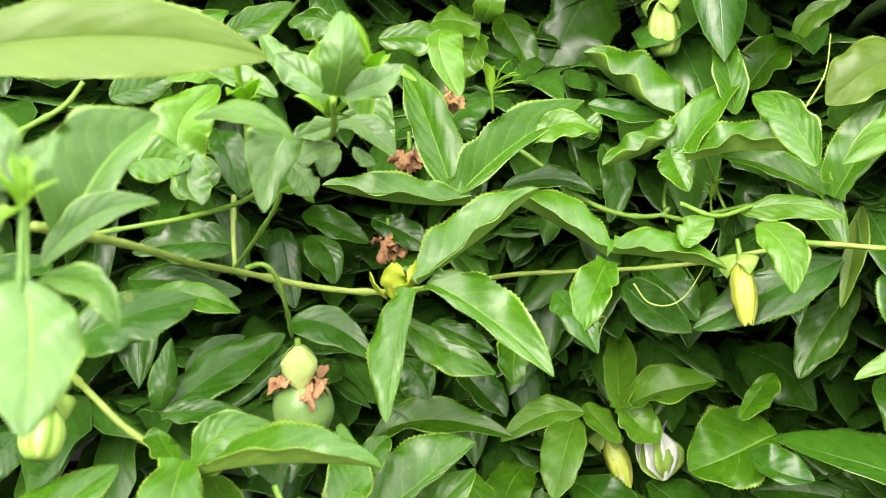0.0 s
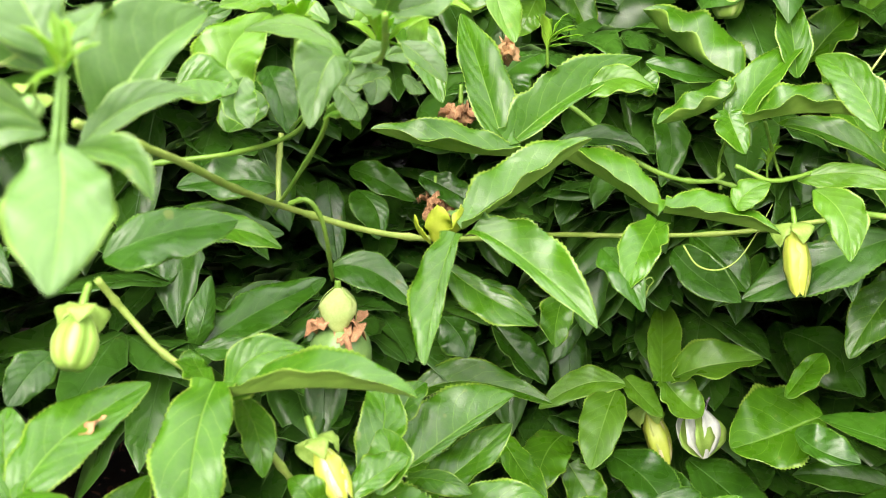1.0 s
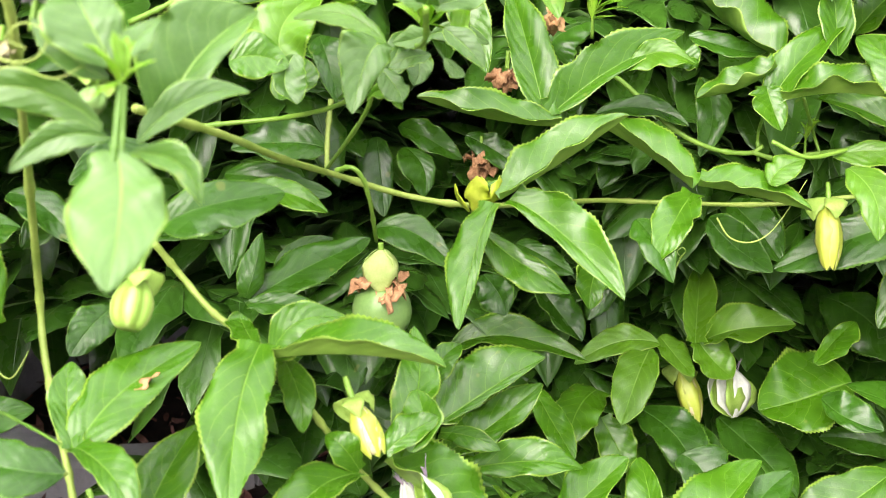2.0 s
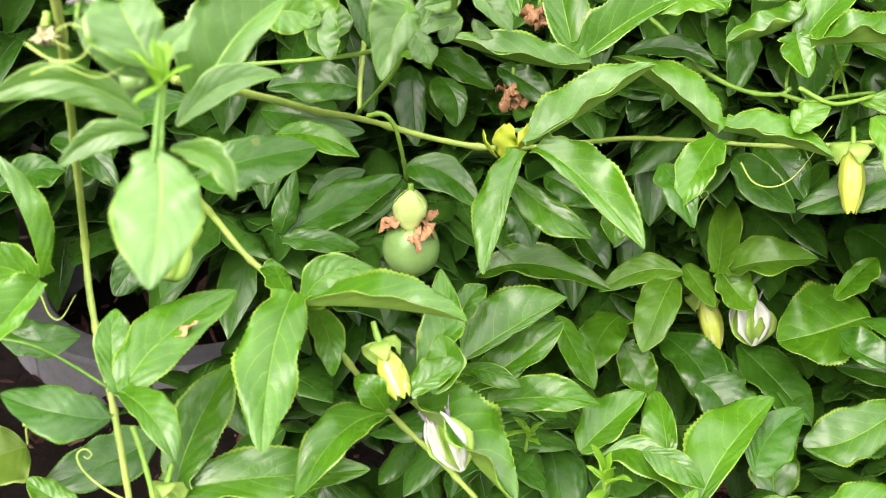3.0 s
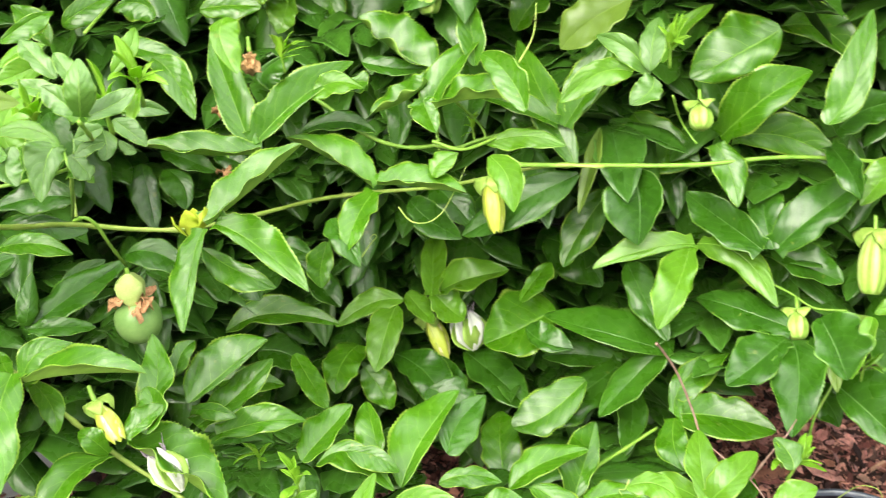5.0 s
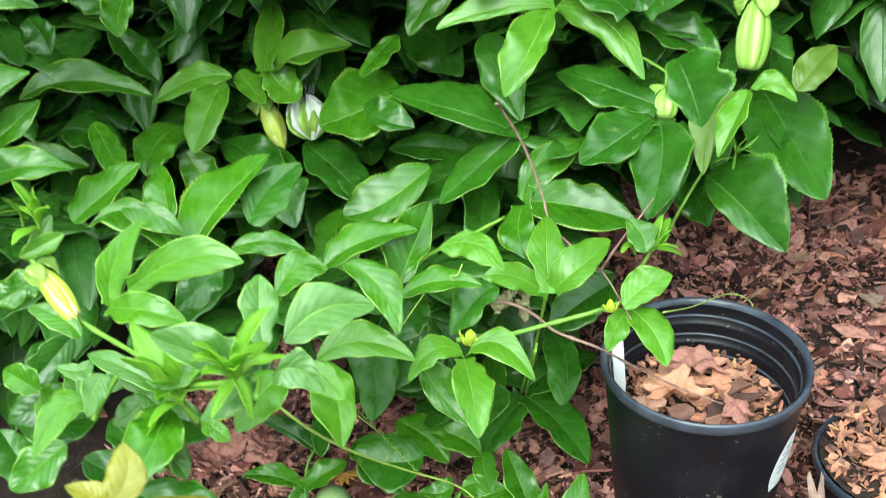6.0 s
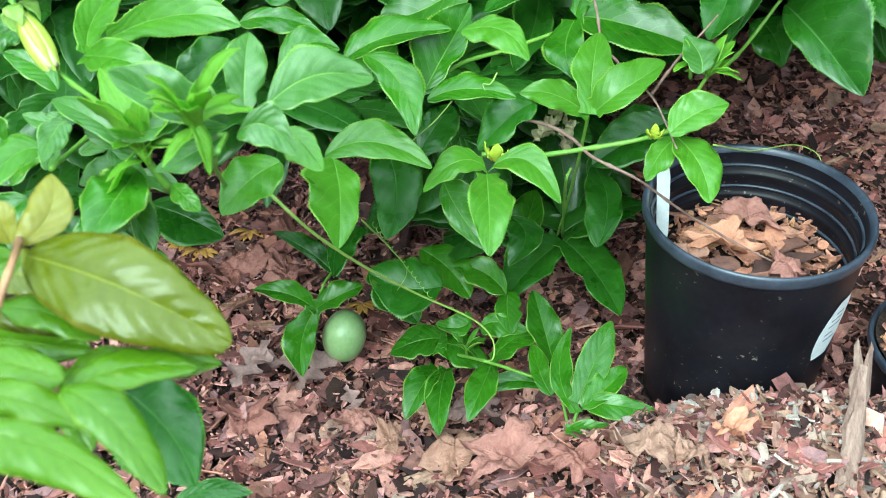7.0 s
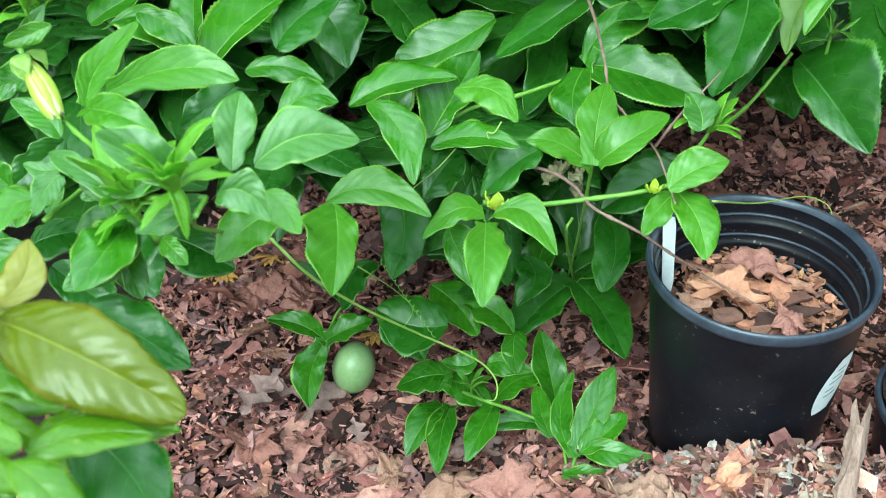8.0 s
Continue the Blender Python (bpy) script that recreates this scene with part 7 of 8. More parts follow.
stem(vine, "tendril", 0.0006, (-0.1293, 0.4827, 0.9825), (-0.1158, 0.4823, 0.9753), (-0.103, 0.4853, 0.9766), (-0.0987, 0.4903, 0.9864), (-0.1095, 0.4902, 0.9912), (-0.1167, 0.4862, 0.985), (-0.1072, 0.4861, 0.9803))
stem(vine, "tendril", 0.0005, (-0.1256, 0.4778, 0.9692), (-0.113, 0.4818, 0.9729), (-0.0945, 0.4834, 0.9682), (-0.0821, 0.488, 0.9732))
stem(vine, "tendril", 0.0005, (-0.1234, 0.4926, 1.003), (-0.1136, 0.4966, 1.008), (-0.1065, 0.5011, 1.016), (-0.0932, 0.5017, 1.011), (-0.1028, 0.4967, 1.003), (-0.1133, 0.4956, 1.006))
stem(vine, "stem_green", 0.0014, (-0.1196, 0.5181, 1.03), (-0.1161, 0.5125, 1.015), (-0.1117, 0.507, 1.001), (-0.1125, 0.5006, 0.9857))
stem(vine, "stem_young", 0.0013, (-0.2963, 0.6534, 0.7012), (-0.2618, 0.6491, 0.7004), (-0.2223, 0.6333, 0.6974), (-0.1856, 0.6166, 0.6936))
stem(vine, "tendril", 0.0012, (-0.1806, 0.6020, 0.6852), (-0.2029, 0.5861, 0.6857), (-0.2221, 0.5729, 0.6904), (-0.2274, 0.5707, 0.6883), (-0.2280, 0.5696, 0.6751))
stem(vine, "stem_young", 0.0012, (-0.0644, 0.4810, 0.9344), (-0.0652, 0.4874, 0.9474), (-0.0654, 0.4934, 0.9640))


def shoot(parent, at, aim, size, n, seed, kind="t"):
    """A growing tip: a spray of small narrow leaves."""
    r = random.Random(seed)
    at, aim = np.array(at), np.array(aim) / np.linalg.norm(aim)
    for i in range(n):
        d = aim * r.uniform(0.3, 1.0) + np.array((r.gauss(0, 0.6), r.gauss(0, 0.5), r.gauss(0, 0.5)))
        d /= np.linalg.norm(d)
        ln = size * r.uniform(0.5, 1.0)
        b = at + aim * size * 0.3 * i / n
        leaf(parent, kind, (b, b + d * ln, d * 0 + np.array((0, 0, 0.06 * ln)), ln * 0.16, r.uniform(-20, 30), ln * 0.16, 180 - r.uniform(-20, 30)), n=12, rows=(0.5, 1.0))
    v, f = tube([at - aim * size * 0.5, at, at + aim * size * 0.3], size * 0.05, size * 0.03, 8, 4)
    mesh_part("stem", v, f, STEM["stem_green"], parent)


def coil(parent, a, b, wide, turns):
    """A tendril wound like a spring between two points."""
    a, b = np.array(a), np.array(b)
    pts = []
    for i in range(turns * 6 + 1):
        t = 6.2832 * i / 6
        pts.append(a + (b - a) * i / (turns * 6) + wide * np.array((math.cos(t), 0.6 * math.sin(t), math.sin(t))))
    v, f = tube(pts, 0.00045, 0.0004, 6, 3)
    mesh_part("tendril", v, f, STEM["stem_green"], parent)


coil(seedling, (0.3607, 1.0113, 0.1851), (0.4345, 0.9522, 0.1351), 0.0015, 15)
shoot(vine, (0.067, 0.91, 0.492), (0.1, -0.2, 1), 0.034, 8, 1)
shoot(vine, (0.109, 1.173, 0.890), (0, -0.2, 1), 0.036, 9, 2)
shoot(vine, (0.33, 1.215, 0.765), (-0.1, -0.2, 1), 0.03, 5, 3)
shoot(vine, (0.149, 0.760, 0.559), (0.1, -0.3, 0.9), 0.04, 9, 21)
shoot(vine, (0.690, 0.972, 0.400), (0.3, -0.2, 0.8), 0.044, 10, 4)
shoot(vine, (0.675, 0.975, 0.412), (-0.1, -0.3, 0.8), 0.036, 3, 14)
shoot(vine, (0.283, 0.635, 0.468), (-0.2, -0.3, 0.8), 0.065, 16, 5)
shoot(vine, (0.345, 0.575, 0.53), (-0.1, -0.3, 0.8), 0.055, 14, 6)
shoot(vine, (-0.045, 0.80, 0.945), (0.1, -0.3, 0.8), 0.04, 8, 7)
shoot(vine, (-0.0575, 0.4722, 0.9679), (0.1, 0.2, 0.9), 0.022, 9, 8)
shoot(vine, (0.572, 1.145, 0.87), (0.0, -0.3, 0.9), 0.045, 10, 9)
for _p in ((0.0, 0.86, 0.93), (0.03, 0.88, 0.95)):
    shoot(vine, _p, (0.1, -0.4, 0.8), 0.05, 8, int(_p[0] * 100) + 40)
shoot(seedling, (0.47, 0.985, 0.04), (0, -0.3, 0.9), 0.03, 7, 10, "y")
shoot(vine, (0.80, 1.1, 0.45), (0, -0.3, 0.9), 0.04, 6, 11, "y")
for _p in ((-0.34, 0.62, 1.0), (-0.30, 0.66, 1.02), (-0.26, 0.60, 1.04)):
    shoot(vine, _p, (0.2, -0.4, 0.8), 0.07, 7, int(_p[0] * -100), "y")


# ---- fruit, buds and flowers ----
def turned(v, f, top, axis):
    m = Vector(axis).to_track_quat("Z", "Y").to_matrix().to_4x4()
    m.translation = Vector(top)
    return [m @ Vector(p) for p in v], f


def passion_fruit(center, r, label, mat, calyx=True, stretch=1.06, axis=(0, 0, 1)):
    c = np.array(center, float)
    e = thing("passion_fruit", tuple(c), label, "fruit", "passion fruits")
    prof = [(max(r * math.sin(math.pi * i / 24), 0.0004), -r * stretch * math.cos(math.pi * i / 24)) for i in range(25)]
    v, f = lathe(prof, 40, lambda t, z: 1 + 0.012 * math.sin(3 * t + z * 60))
    v, f = turned(v, f, c, axis)
    mesh_part("body", v, f, mat, e)
    if calyx:
        top = c + np.array((0, 0, r * 1.05))
        hang = top + np.array((0, -0.002, 0.032))
        v, f = tube([hang + np.array((0, 0, 0.006)), hang, top], 0.0024, 0.0036, 8, 4)
        stalk = mesh_part("stalk", v, f, STEM["stem_green"], e)
        for dx, dy, ln, wd in ((0.002, -0.012, 0.039, 0.0150), (-0.012, 0.002, 0.034, 0.0115), (0.013, 0.001, 0.034, 0.0115)):
            d = np.array((dx, dy, 0))
            petal(stalk, "bract", CALYX, hang + d * 0.25, hang + d - np.array((0, 0, ln)), wd, d * 0.45 + np.array((0, 0, 0.001)), 4, "pale green pointed bract", ripple=0.03)
        for i, (t, ln) in enumerate(((-2.6, 0.036), (-2.3, 0.030), (-1.2, 0.036), (-0.75, 0.034), (-0.4, 0.026), (0.9, 0.03), (2.2, 0.03))):
            d = np.array((math.cos(t), math.sin(t), 0))
            drop = (0.012, 0.006, 0.026, 0.018, 0.012, 0.01, 0.01)[i]
            withered_petal(stalk, WITHERED, top + np.array((0, 0, 0.004)), top + d * ln - np.array((0, 0, drop * 0.8)), 0.026, 60 + i, "crumpled brown withered petal")
    return e


passion_fruit((-0.061, 0.972, 0.651), 0.0275, "unripe green passion fruit hanging under a pale calyx", FRUIT)
passion_fruit((0.318, 1.030, 0.008), 0.026, "pale green fallen passion fruit lying on the mulch", GROUND_FRUIT, False, 1.26, (0.15, 0.3, 1))


def bud_material(name, dark, light, stripes=5):
    m, nt, b = material(name)
    uv = nt.nodes.new("ShaderNodeTexCoord")
    sep = nt.nodes.new("ShaderNodeSeparateXYZ")
    nt.links.new(uv.outputs["UV"], sep.inputs[0])
    st = math_node(nt, "COSINE", math_node(nt, "MULTIPLY", sep.outputs[0], 6.2832 * stripes))
    mid = ramp01(nt, st, 0.55, 0.95)
    n = noise_tex(nt, 120.0, 3.0, 0.6, uv.outputs["Object"])
    base = mix_col(nt, n, dark, light)
    col = mix_col(nt, math_node(nt, "MULTIPLY", mid, 0.4), base, (0.62, 0.68, 0.30))
    nt.links.new(col, b.inputs["Base Color"])
    b.inputs["Roughness"].default_value = 0.45
    bump(nt, b, n, 0.2, 0.0006)
    return m


SEPAL = bud_material("yellow_sepal_skin", (0.30, 0.40, 0.035), (0.50, 0.56, 0.09), 1)
BUD_CORE = plain_material("pale_bud_petal", (0.46, 0.42, 0.18), (0.70, 0.66, 0.42), 120, 0.6, 0.3, 0.0006)
GREEN_BUD = bud_material("green_bud_skin", (0.17, 0.34, 0.04), (0.31, 0.48, 0.09))


def flower_bud(top, bot, width, label, bracts=True, ragged=True, name="flower_bud", mat=None):
    """A hanging bud: five ribbed sepals closed into a pod, with leafy bracts above."""
    top, bot = np.array(top, float), np.array(bot, float)
    ax = bot - top
    ln = np.linalg.norm(ax)
    e = thing(name, tuple(top), label, "flower bud", "flower buds")
    n = 40
    prof = []
    steps = ((0.0, 0.36), (0.10, 0.58), (0.25, 0.80), (0.42, 0.96), (0.55, 1.0), (0.75, 0.94), (0.9, 0.80), (1.0, 0.56))
    for i in range(17):
        t = i / 16
        w = width * float(np.interp(t, [p[0] for p in steps], [p[1] for p in steps]))
        prof.append((max(w, 0.0006), t * ln))
    d0 = ax / ln
    side = np.cross(d0, (0, 1, 0))
    side /= np.linalg.norm(side)
    out = np.cross(side, d0)
    if ragged:
        prof = [(0.72 * w, 0.95 * z) for w, z in prof]
    v, f = lathe(prof, n, lambda t, z: 0.90 + 0.20 * abs(math.cos(2.5 * t)) ** 0.7)
    uvs = [(k / n, i / 16) for i in range(17) for k in range(n)]
    f.append(tuple(16 * n + k for k in range(n)))
    v, f = turned(v, f, top, ax)
    pod = mesh_part("pod", v, f, BUD_CORE if ragged else mat, e, uvs=uvs)
    if ragged:
        # five sepals closed round the petals, uneven at their tips
        r = random.Random(int(top[0] * 1000) + 3)
        for i in range(5):
            t = 1.257 * i + 0.25 + r.uniform(-0.12, 0.12)
            d = math.cos(t) * side + math.sin(t) * out
            foot = top + d * width * 0.30
            tip = bot + d * width * r.uniform(0.28, 0.55) + d0 * ln * r.uniform(-0.05, 0.05)
            petal(pod, "sepal", SEPAL, foot, tip, width * r.uniform(0.74, 0.88), d * width * r.uniform(0.56, 0.68), 0, n=18, ripple=0.06, around=d)
    v, f = tube([top - d0 * 0.022 + out * 0.003, top - d0 * 0.01, top + d0 * 0.004], 0.0022, 0.003, 8, 4)
    stalk = mesh_part("stalk", v, f, STEM["stem_green"], e)
    if bracts:
        for i in range(3):
            t = 2.09 * i + 0.9
            d = math.cos(t) * side + math.sin(t) * out
            petal(stalk, "bract", BRACT, top - d0 * 0.006, top + d * width * 1.0 + d0 * ln * 0.26, width * 0.72, d * width * 0.5 - d0 * 0.003, 10, "leafy green bract")
    return e


flower_bud((0.350, 1.151, 0.722), (0.354, 1.123, 0.664), 0.0145, "yellowish green flower bud with pale stripes hanging from the vine")
flower_bud((0.285, 1.270, 0.965), (0.286, 1.254, 0.913), 0.0165, "plump pale green striped flower bud on the vine", ragged=False, mat=GREEN_BUD)
flower_bud((0.232, 1.338, 0.440), (0.254, 1.315, 0.381), 0.0165, "yellow green flower bud beside a closing flower")
flower_bud((-0.163, 0.690, 0.785), (-0.163, 0.668, 0.758), 0.0135, "pale yellow green rounded flower bud", ragged=False, mat=GREEN_BUD)
flower_bud((-0.164, 0.631, 0.600), (-0.161, 0.613, 0.585), 0.0125, "pale green rounded flower bud low on the vine", ragged=False, mat=GREEN_BUD)
flower_bud((-0.030, 0.750, 0.672), (-0.010, 0.735, 0.640), 0.0115, "light green flower bud with twisted bracts")
flower_bud((0.828, 1.178, 0.605), (0.817, 1.146, 0.535), 0.0180, "large pale green striped flower bud", ragged=False, mat=GREEN_BUD)
flower_bud((0.140, 0.760, 0.520), (0.172, 0.740, 0.480), 0.0110, "yellow flower bud with pale stripes")
flower_bud((0.728, 1.150, 0.512), (0.724, 1.125, 0.488), 0.0130, "small yellow green bud among the leaves", ragged=False, mat=GREEN_BUD)
flower_bud((0.609, 1.165, 0.795), (0.607, 1.145, 0.772), 0.0140, "small yellow green bract bud on the stem", ragged=False, mat=GREEN_BUD)
flower_bud((-0.1329, 0.5945, 0.9361), (-0.1286, 0.5815, 0.9294), 0.0075, "small green bud behind the growing shoot", ragged=False, mat=FRUIT)


def closing_flower(top, bot, width, label):
    """A flower closing after bloom: green sepals striped white, white petals and curling filaments."""
    top, bot = np.array(top, float), np.array(bot, float)
    ax = bot - top
    ln = np.linalg.norm(ax)
    d0 = ax / ln
    e = thing("passion_flower", tuple(top), label, "flower", "closing flowers")
    side = np.cross(d0, (0, 1, 0))
    side /= np.linalg.norm(side)
    out = np.cross(side, d0)
    for i in range(5):
        t = 1.257 * i
        d = math.cos(t) * side + math.sin(t) * out
        petal(e, "sepal", BRACT, bot, top + d * width * 0.35, width * 0.60, d * width * 0.62, 14, "green sepal", n=16)
        d = math.cos(t + 0.63) * side + math.sin(t + 0.63) * out
        petal(e, "petal", PETAL, bot + d * 0.001, top - d0 * ln * 0.1 + d * width * 0.55, width * 0.50, d * width * 0.50, 14, "white petal", n=16)
    core = [(max(width * 0.62 * math.sin(math.pi * min(0.08 + 0.92 * i / 12, 0.97)), 0.0006), ln * i / 12) for i in range(13)]
    v, f = lathe(core, 24)
    v, f = turned(v, f, bot, -ax)
    mesh_part("inner_petal", v, f, PETAL, e, "white inner petals folded together")
    r = random.Random(int(top[0] * 999))
    verts, faces = [], []
    for i in range(26):
        t = r.uniform(0, 6.28)
        d = math.cos(t) * side + math.sin(t) * out
        p0 = top + d0 * ln * 0.2 + d * width * 0.4
        v, f = tube([p0, p0 - d0 * ln * 0.25 + d * width * 0.3, p0 - d0 * ln * r.uniform(0.3, 0.5) + d * width * r.uniform(0.2, 0.8)], 0.0006, 0.0003, 4, 3)
        o = len(verts)
        verts += v
        faces += [tuple(o + k for k in q) for q in f]
    mesh_part("filament_fringe", verts, faces, PURPLE, e, "fringe of white and purple filaments")


closing_flower((0.283, 1.330, 0.442), (0.297, 1.306, 0.396), 0.024, "closing white and green passion flower")
closing_flower((0.012, 0.762, 0.606), (0.036, 0.745, 0.570), 0.016, "closing white passion flower under a leaf")
closing_flower((-0.105, 0.500, 1.006), (-0.085, 0.512, 0.998), 0.008, "faded purple flower at the top of the vine")


def withered_flower(at, size, label, mat=WITHERED, seed=1, hang=0.6):
    r = random.Random(seed)
    c = np.array(at, float)
    e = thing("withered_flower", tuple(c), label, "withered flower", "withered flowers")
    for i in range(9):
        d = np.array((r.gauss(0, 0.6), r.gauss(-0.2, 0.5), r.gauss(-hang, 0.5)))
        d /= np.linalg.norm(d)
        withered_petal(e, mat, c + np.array((0, 0, size * 0.4)) + d * size * 0.1, c + d * size * r.uniform(0.7, 1.1), size * 0.95, seed * 20 + i)
    v, f = tube([c + np.array((0, 0.004, size * 1.2)), c + np.array((0, 0.002, size * 0.8)), c + np.array((0, 0, size * 0.4))], 0.002, 0.003, 7, 4)
    mesh_part("stalk", v, f, STEM["stem_green"], e)


withered_flower((0.019, 1.225, 0.818), 0.024, "crumpled brown withered flower among the leaves", seed=2)
withered_flower((0.072, 1.165, 0.897), 0.022, "hanging tan withered flower", TAN_WITHER, seed=3, hang=2.2)
withered_flower((-0.019, 1.305, 0.700), 0.026, "crumpled reddish brown withered flower", seed=4)
withered_flower((-0.161, 0.554, 0.966), 0.009, "small curled dry flower beside the stem", PALE_WITHER, seed=7)
withered_flower((0.551, 1.105, 0.262), 0.030, "pale withered flower hanging under the leaves", PALE_WITHER, seed=5)


def yellow_bracts(at, size, label, seed):
    r = random.Random(seed)
    c = np.array(at, float)
    e = thing("bract_cluster", tuple(c), label, "bract", "yellow bract clusters")
    for i, t in enumerate((-2.7, -1.5, -0.3, 1.5)):
        d = np.array((math.cos(t), math.sin(t) * 0.6 - 0.2, 0))
        petal(e, "bract", YELLOW, c - np.array((0, 0, size * 0.5)) + d * size * 0.25, c + d * size * 0.65 + np.array((0, 0, size * r.uniform(0.3, 0.75))), size * 0.36, d * size * 0.15, 20, ripple=0.2)


yellow_bracts((0.028, 0.962, 0.772), 0.031, "bright yellow green bracts on the vine stem", 1)
yellow_bracts((0.502, 0.920, 0.336), 0.018, "small yellow green bracts at a leaf joint", 2)
yellow_bracts((0.647, 0.932, 0.362), 0.012, "small green bracts at a stem joint", 3)


def fallen_petal():
    v, f, uv, mi = join_blades([blade((-0.160, 0.652, 0.712), (-0.141, 0.664, 0.730), (0, -0.001, 0.002), 0.0035, 20, 0.0035, 160, n=12, teeth=0.0, rows=(0.5, 1.0), ripple=0.4)])
    tagged(mesh_part("fallen_petal", v, f, [WITHERED, WITHERED], uvs=uv, mat_index=mi), "brown withered petal fallen on a leaf", "petal")


fallen_petal()


# ---- inner foliage ----
def inner_leaf(r, at, size, fine, store, rows=(0.5, 1.0)):
    """A three-lobed leaf, hanging at random."""
    at = np.array(at)
    yaw = r.gauss(-math.pi / 2, 1.1)
    pitch = r.uniform(-1.1, 0.3)
    d0 = np.array((math.cos(yaw) * math.cos(pitch), math.sin(yaw) * math.cos(pitch), math.sin(pitch)))
    side = np.cross(d0, (0, 0, 1.0))
    side /= np.linalg.norm(side) + 1e-9
    for s, q in ((0, 1.0), (0.95, 0.8), (-0.95, 0.8)):
        if s and r.random() < 0.15:
            continue
        d = d0 * math.cos(s) + side * math.sin(s)
        ln = size * q
        w = ln * r.uniform(0.20, 0.28)
        fold = r.uniform(-15, 35)
        store.append(blade(at, at + d * ln, (0, 0, ln * r.uniform(0.0, 0.09)), w, fold, w, 180 - fold, n=fine, teeth=0.02, rows=rows, ripple=0.08))


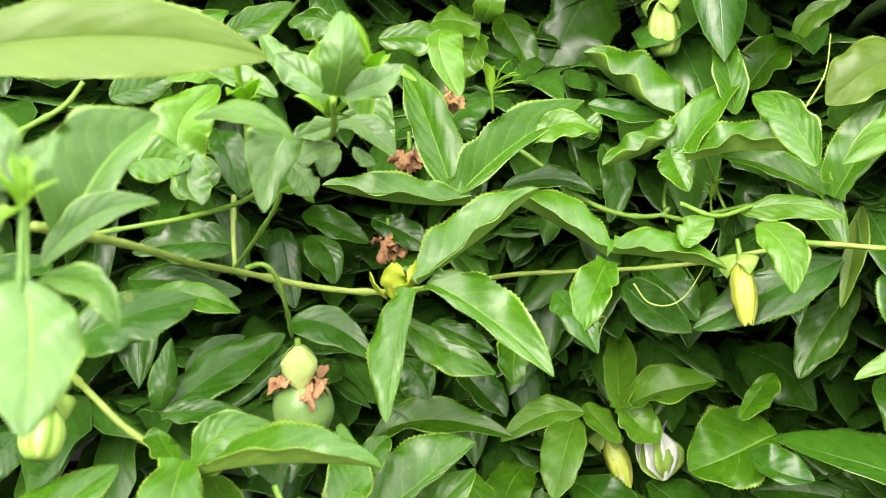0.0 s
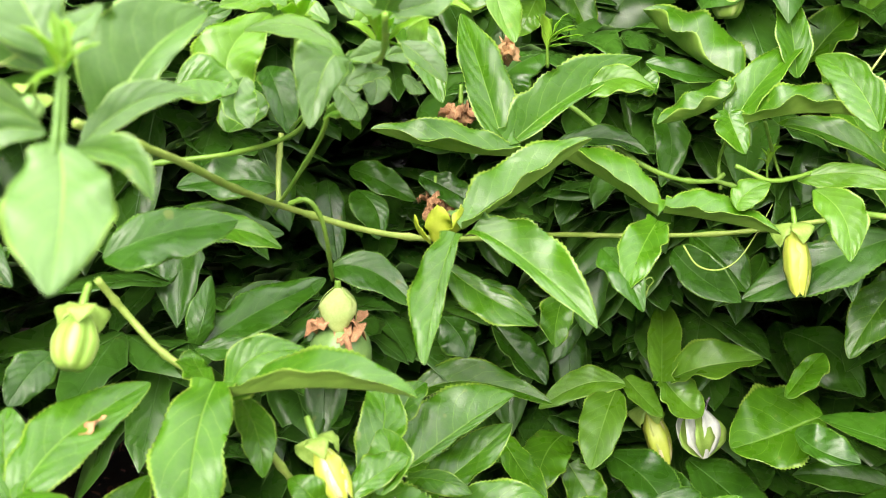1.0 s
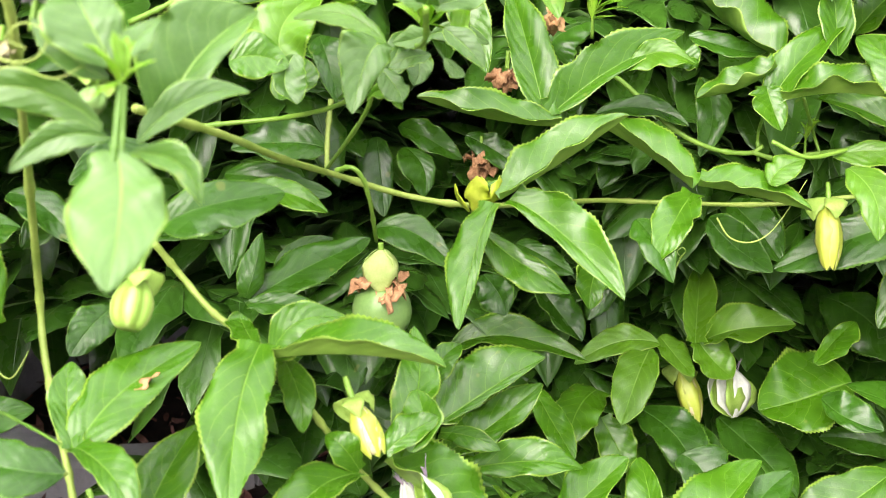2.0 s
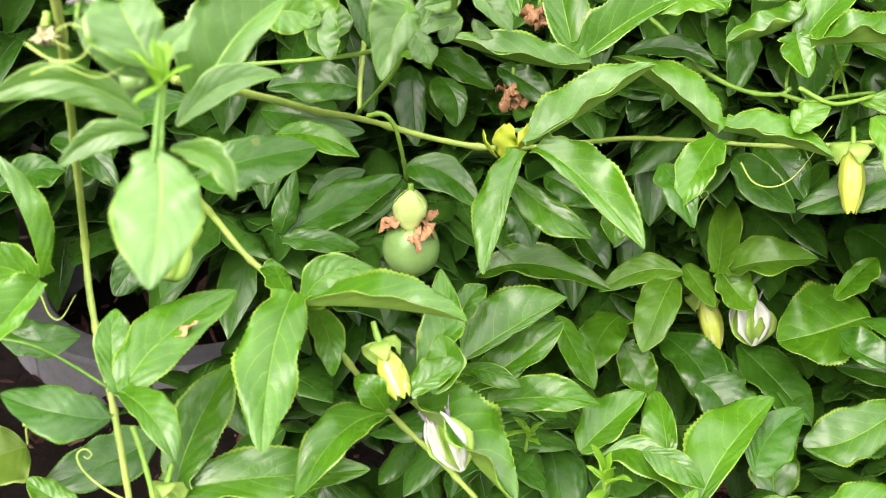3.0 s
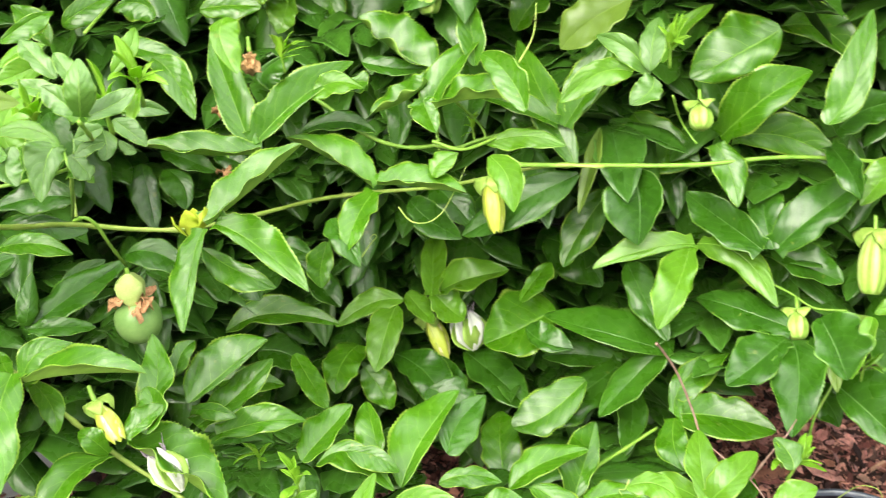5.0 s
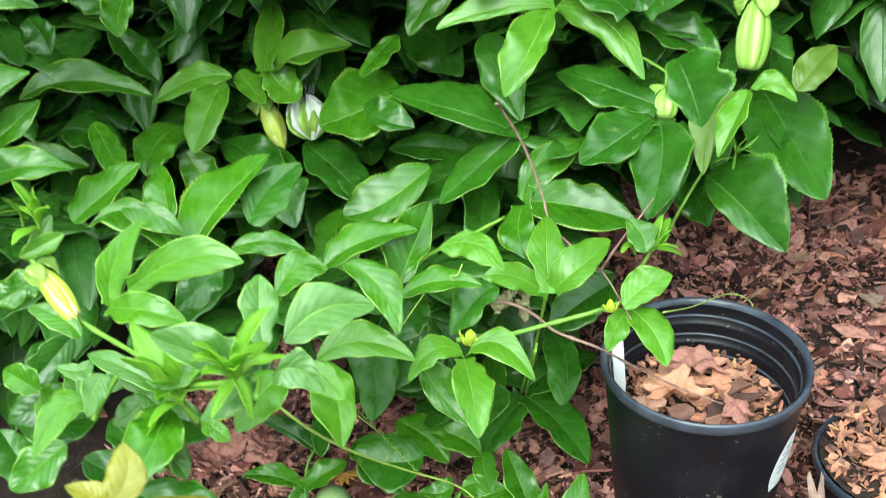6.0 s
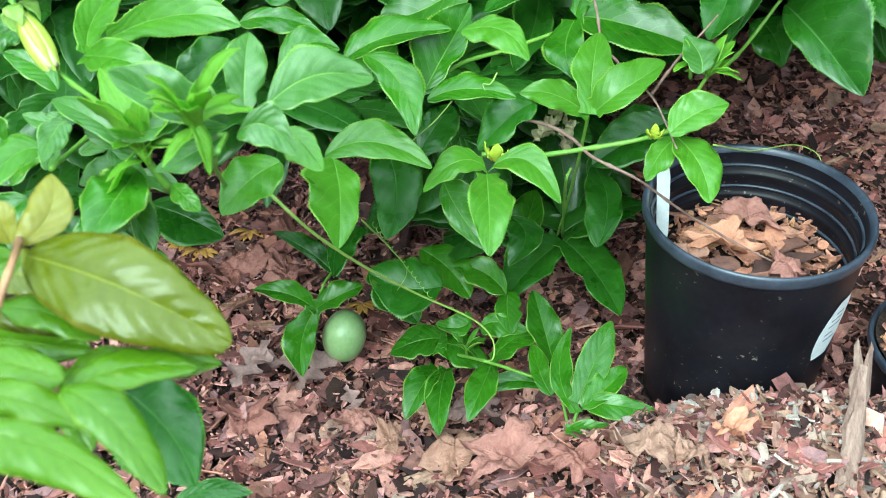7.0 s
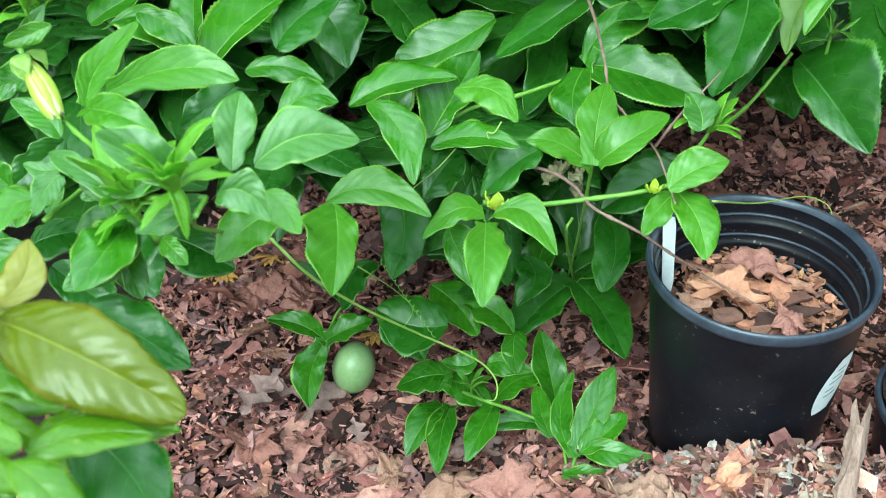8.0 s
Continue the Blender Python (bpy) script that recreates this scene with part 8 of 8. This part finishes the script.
def build_inner():
    r = random.Random(11)
    front = np.array([np.mean([v.co for v in ob.data.vertices], axis=0) for ob in vine.children if ob.name.startswith("leaf")])
    deep = np.array((0.0, 0.88, -0.47))
    far = front[front[:, 1] > 0.84]

    def free(p, gap):
        off = p - front
        along = off @ deep
        across = np.linalg.norm(off - along[:, None] * deep, axis=1)
        return not np.any((across < 0.07) & (along < gap))

    glades = np.array([(0.27, 1.25, 0.52, 0.19), (0.05, 1.25, 0.57, 0.10), (0.12, 1.30, 0.34, 0.11), (0.22, 1.30, 0.26, 0.12), (0.45, 1.42, 0.47, 0.14), (0.51, 1.35, 0.50, 0.12), (0.18, 1.30, 0.28, 0.10), (0.23, 1.20, 0.34, 0.13), (-0.57, 1.05, 0.35, 0.14), (-0.12, 1.10, 0.47, 0.09), (-0.05, 1.20, 0.57, 0.07), (0.55, 1.30, 0.36, 0.10), (0.52, 1.35, 0.54, 0.12), (-0.58, 1.10, 0.68, 0.10)])

    def gap(p):
        return np.any(np.linalg.norm(glades[:, :3] - p, axis=1) < glades[:, 3])

    reach = np.array((0.0, -0.055, -0.045))
    store = []
    for k in range(2100):
        a = far[k % len(far)]
        p = a + deep * r.uniform(0.06, 0.34) + np.array((r.gauss(0, 0.06), r.gauss(0, 0.02), r.gauss(0, 0.05)))
        if p[2] < 0.06 or (-0.05 < p[0] < 0.34 and p[2] < 0.25) or (p[0] > 0.56 and p[2] < 0.36 and p[1] < 1.28) or (p[0] > 0.62 and p[2] < 0.42) or gap(p) or not free(p, 0.06) or not free(p + reach, 0.03):
            continue
        inner_leaf(r, p, r.uniform(0.085, 0.14), 9, store)
    v, f, uv, mi = join_blades(store)
    tagged(mesh_part("inner_foliage", v, f, [FILL_TOP, FILL_UNDER], uvs=uv, mat_index=mi), "dark green vine leaves inside the hedge, tinted darker for its shade", "foliage", kind="stuff")
    store = []
    for k in range(3600):
        x = r.uniform(-1.1, 1.5)
        z = r.uniform(0.10, 1.75)
        y = r.uniform(0.98 if x < -0.2 else 1.2, 1.75) + 0.1 * max(x - 0.6, 0)
        if (x < -0.35 and z < 0.55) or (-0.05 < x < 0.34 and z < 0.22 and y < 1.4):
            continue
        if (x > 0.52 and y < 1.28 and z < 0.9) or (x > 0.62 and z < 0.56) or (x > 0.45 and z < 0.22):
            continue
        p = np.array((x, y, z))
        if gap(p) or not free(p, 0.13) or not free(p + reach, 0.05):
            continue
        inner_leaf(r, p, r.uniform(0.10, 0.15), 5, store, (1.0,))
    for k in range(2200):
        p = np.array((r.uniform(-1.6, 1.9), r.uniform(1.75, 2.3), r.uniform(0.15, 1.9)))
        inner_leaf(r, p, r.uniform(0.16, 0.22), 5, store, (1.0,))
    # unseen leaves added at the left end, to shade the ground beside them
    for k in range(1500):
        y = r.uniform(0.5, 1.5)
        p = np.array((r.uniform(-1.5, -0.09 - 0.66 * y), y, r.uniform(0.3, 1.6)))
        inner_leaf(r, p, r.uniform(0.10, 0.15), 5, store, (1.0,))
    # unseen leaves added at the right end, to darken the soil behind the pot
    for k in range(1500):
        y = r.uniform(0.9, 1.75)
        p = np.array((r.uniform(0.72 + 0.34 * y, 2.0), y, r.uniform(0.4, 1.7)))
        inner_leaf(r, p, r.uniform(0.10, 0.15), 5, store, (1.0,))
    v, f, uv, mi = join_blades(store)
    tagged(mesh_part("hedge_foliage", v, f, [FILL_TOP, FILL_UNDER], uvs=uv, mat_index=mi), "dark dense leaves at the back of the vine hedge, and unseen ones added at its ends", "foliage", kind="stuff")


build_inner()


# ---- unseen wall and fence, added to hold back light ----
# added wall, never in view: it blocks low sky light from the front
def plain_wall():
    v = [(x, y, z) for z in (-0.1, 1.9) for y in (-4.0, -4.2) for x in (-8, 8)]
    f = [(0, 1, 5, 4), (3, 2, 6, 7), (1, 3, 7, 5), (2, 0, 4, 6), (4, 5, 7, 6), (0, 2, 3, 1)]
    tagged(mesh_part("wall_south", v, f, CONCRETE, smooth=False), "plain grey wall added unseen behind the camera to block low sky light", "wall", kind="structure")


plain_wall()


def added_fence():
    """Dark boards added behind the leaves, to keep the gaps in the hedge dark."""
    e = thing("fence", (0, 2.5, -0.03), "dark board fence added behind the vine to darken its gaps", "fence")
    for k in range(40):
        x = -4.0 + 0.2 * k
        v = [(x + a, 2.5 + b, z) for z in (-0.05, 1.85) for b in (0.0, 0.022) for a in (0.003, 0.197)]
        f = [(0, 1, 5, 4), (3, 2, 6, 7), (1, 3, 7, 5), (2, 0, 4, 6), (4, 5, 7, 6), (0, 2, 3, 1)]
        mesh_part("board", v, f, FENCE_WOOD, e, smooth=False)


added_fence()
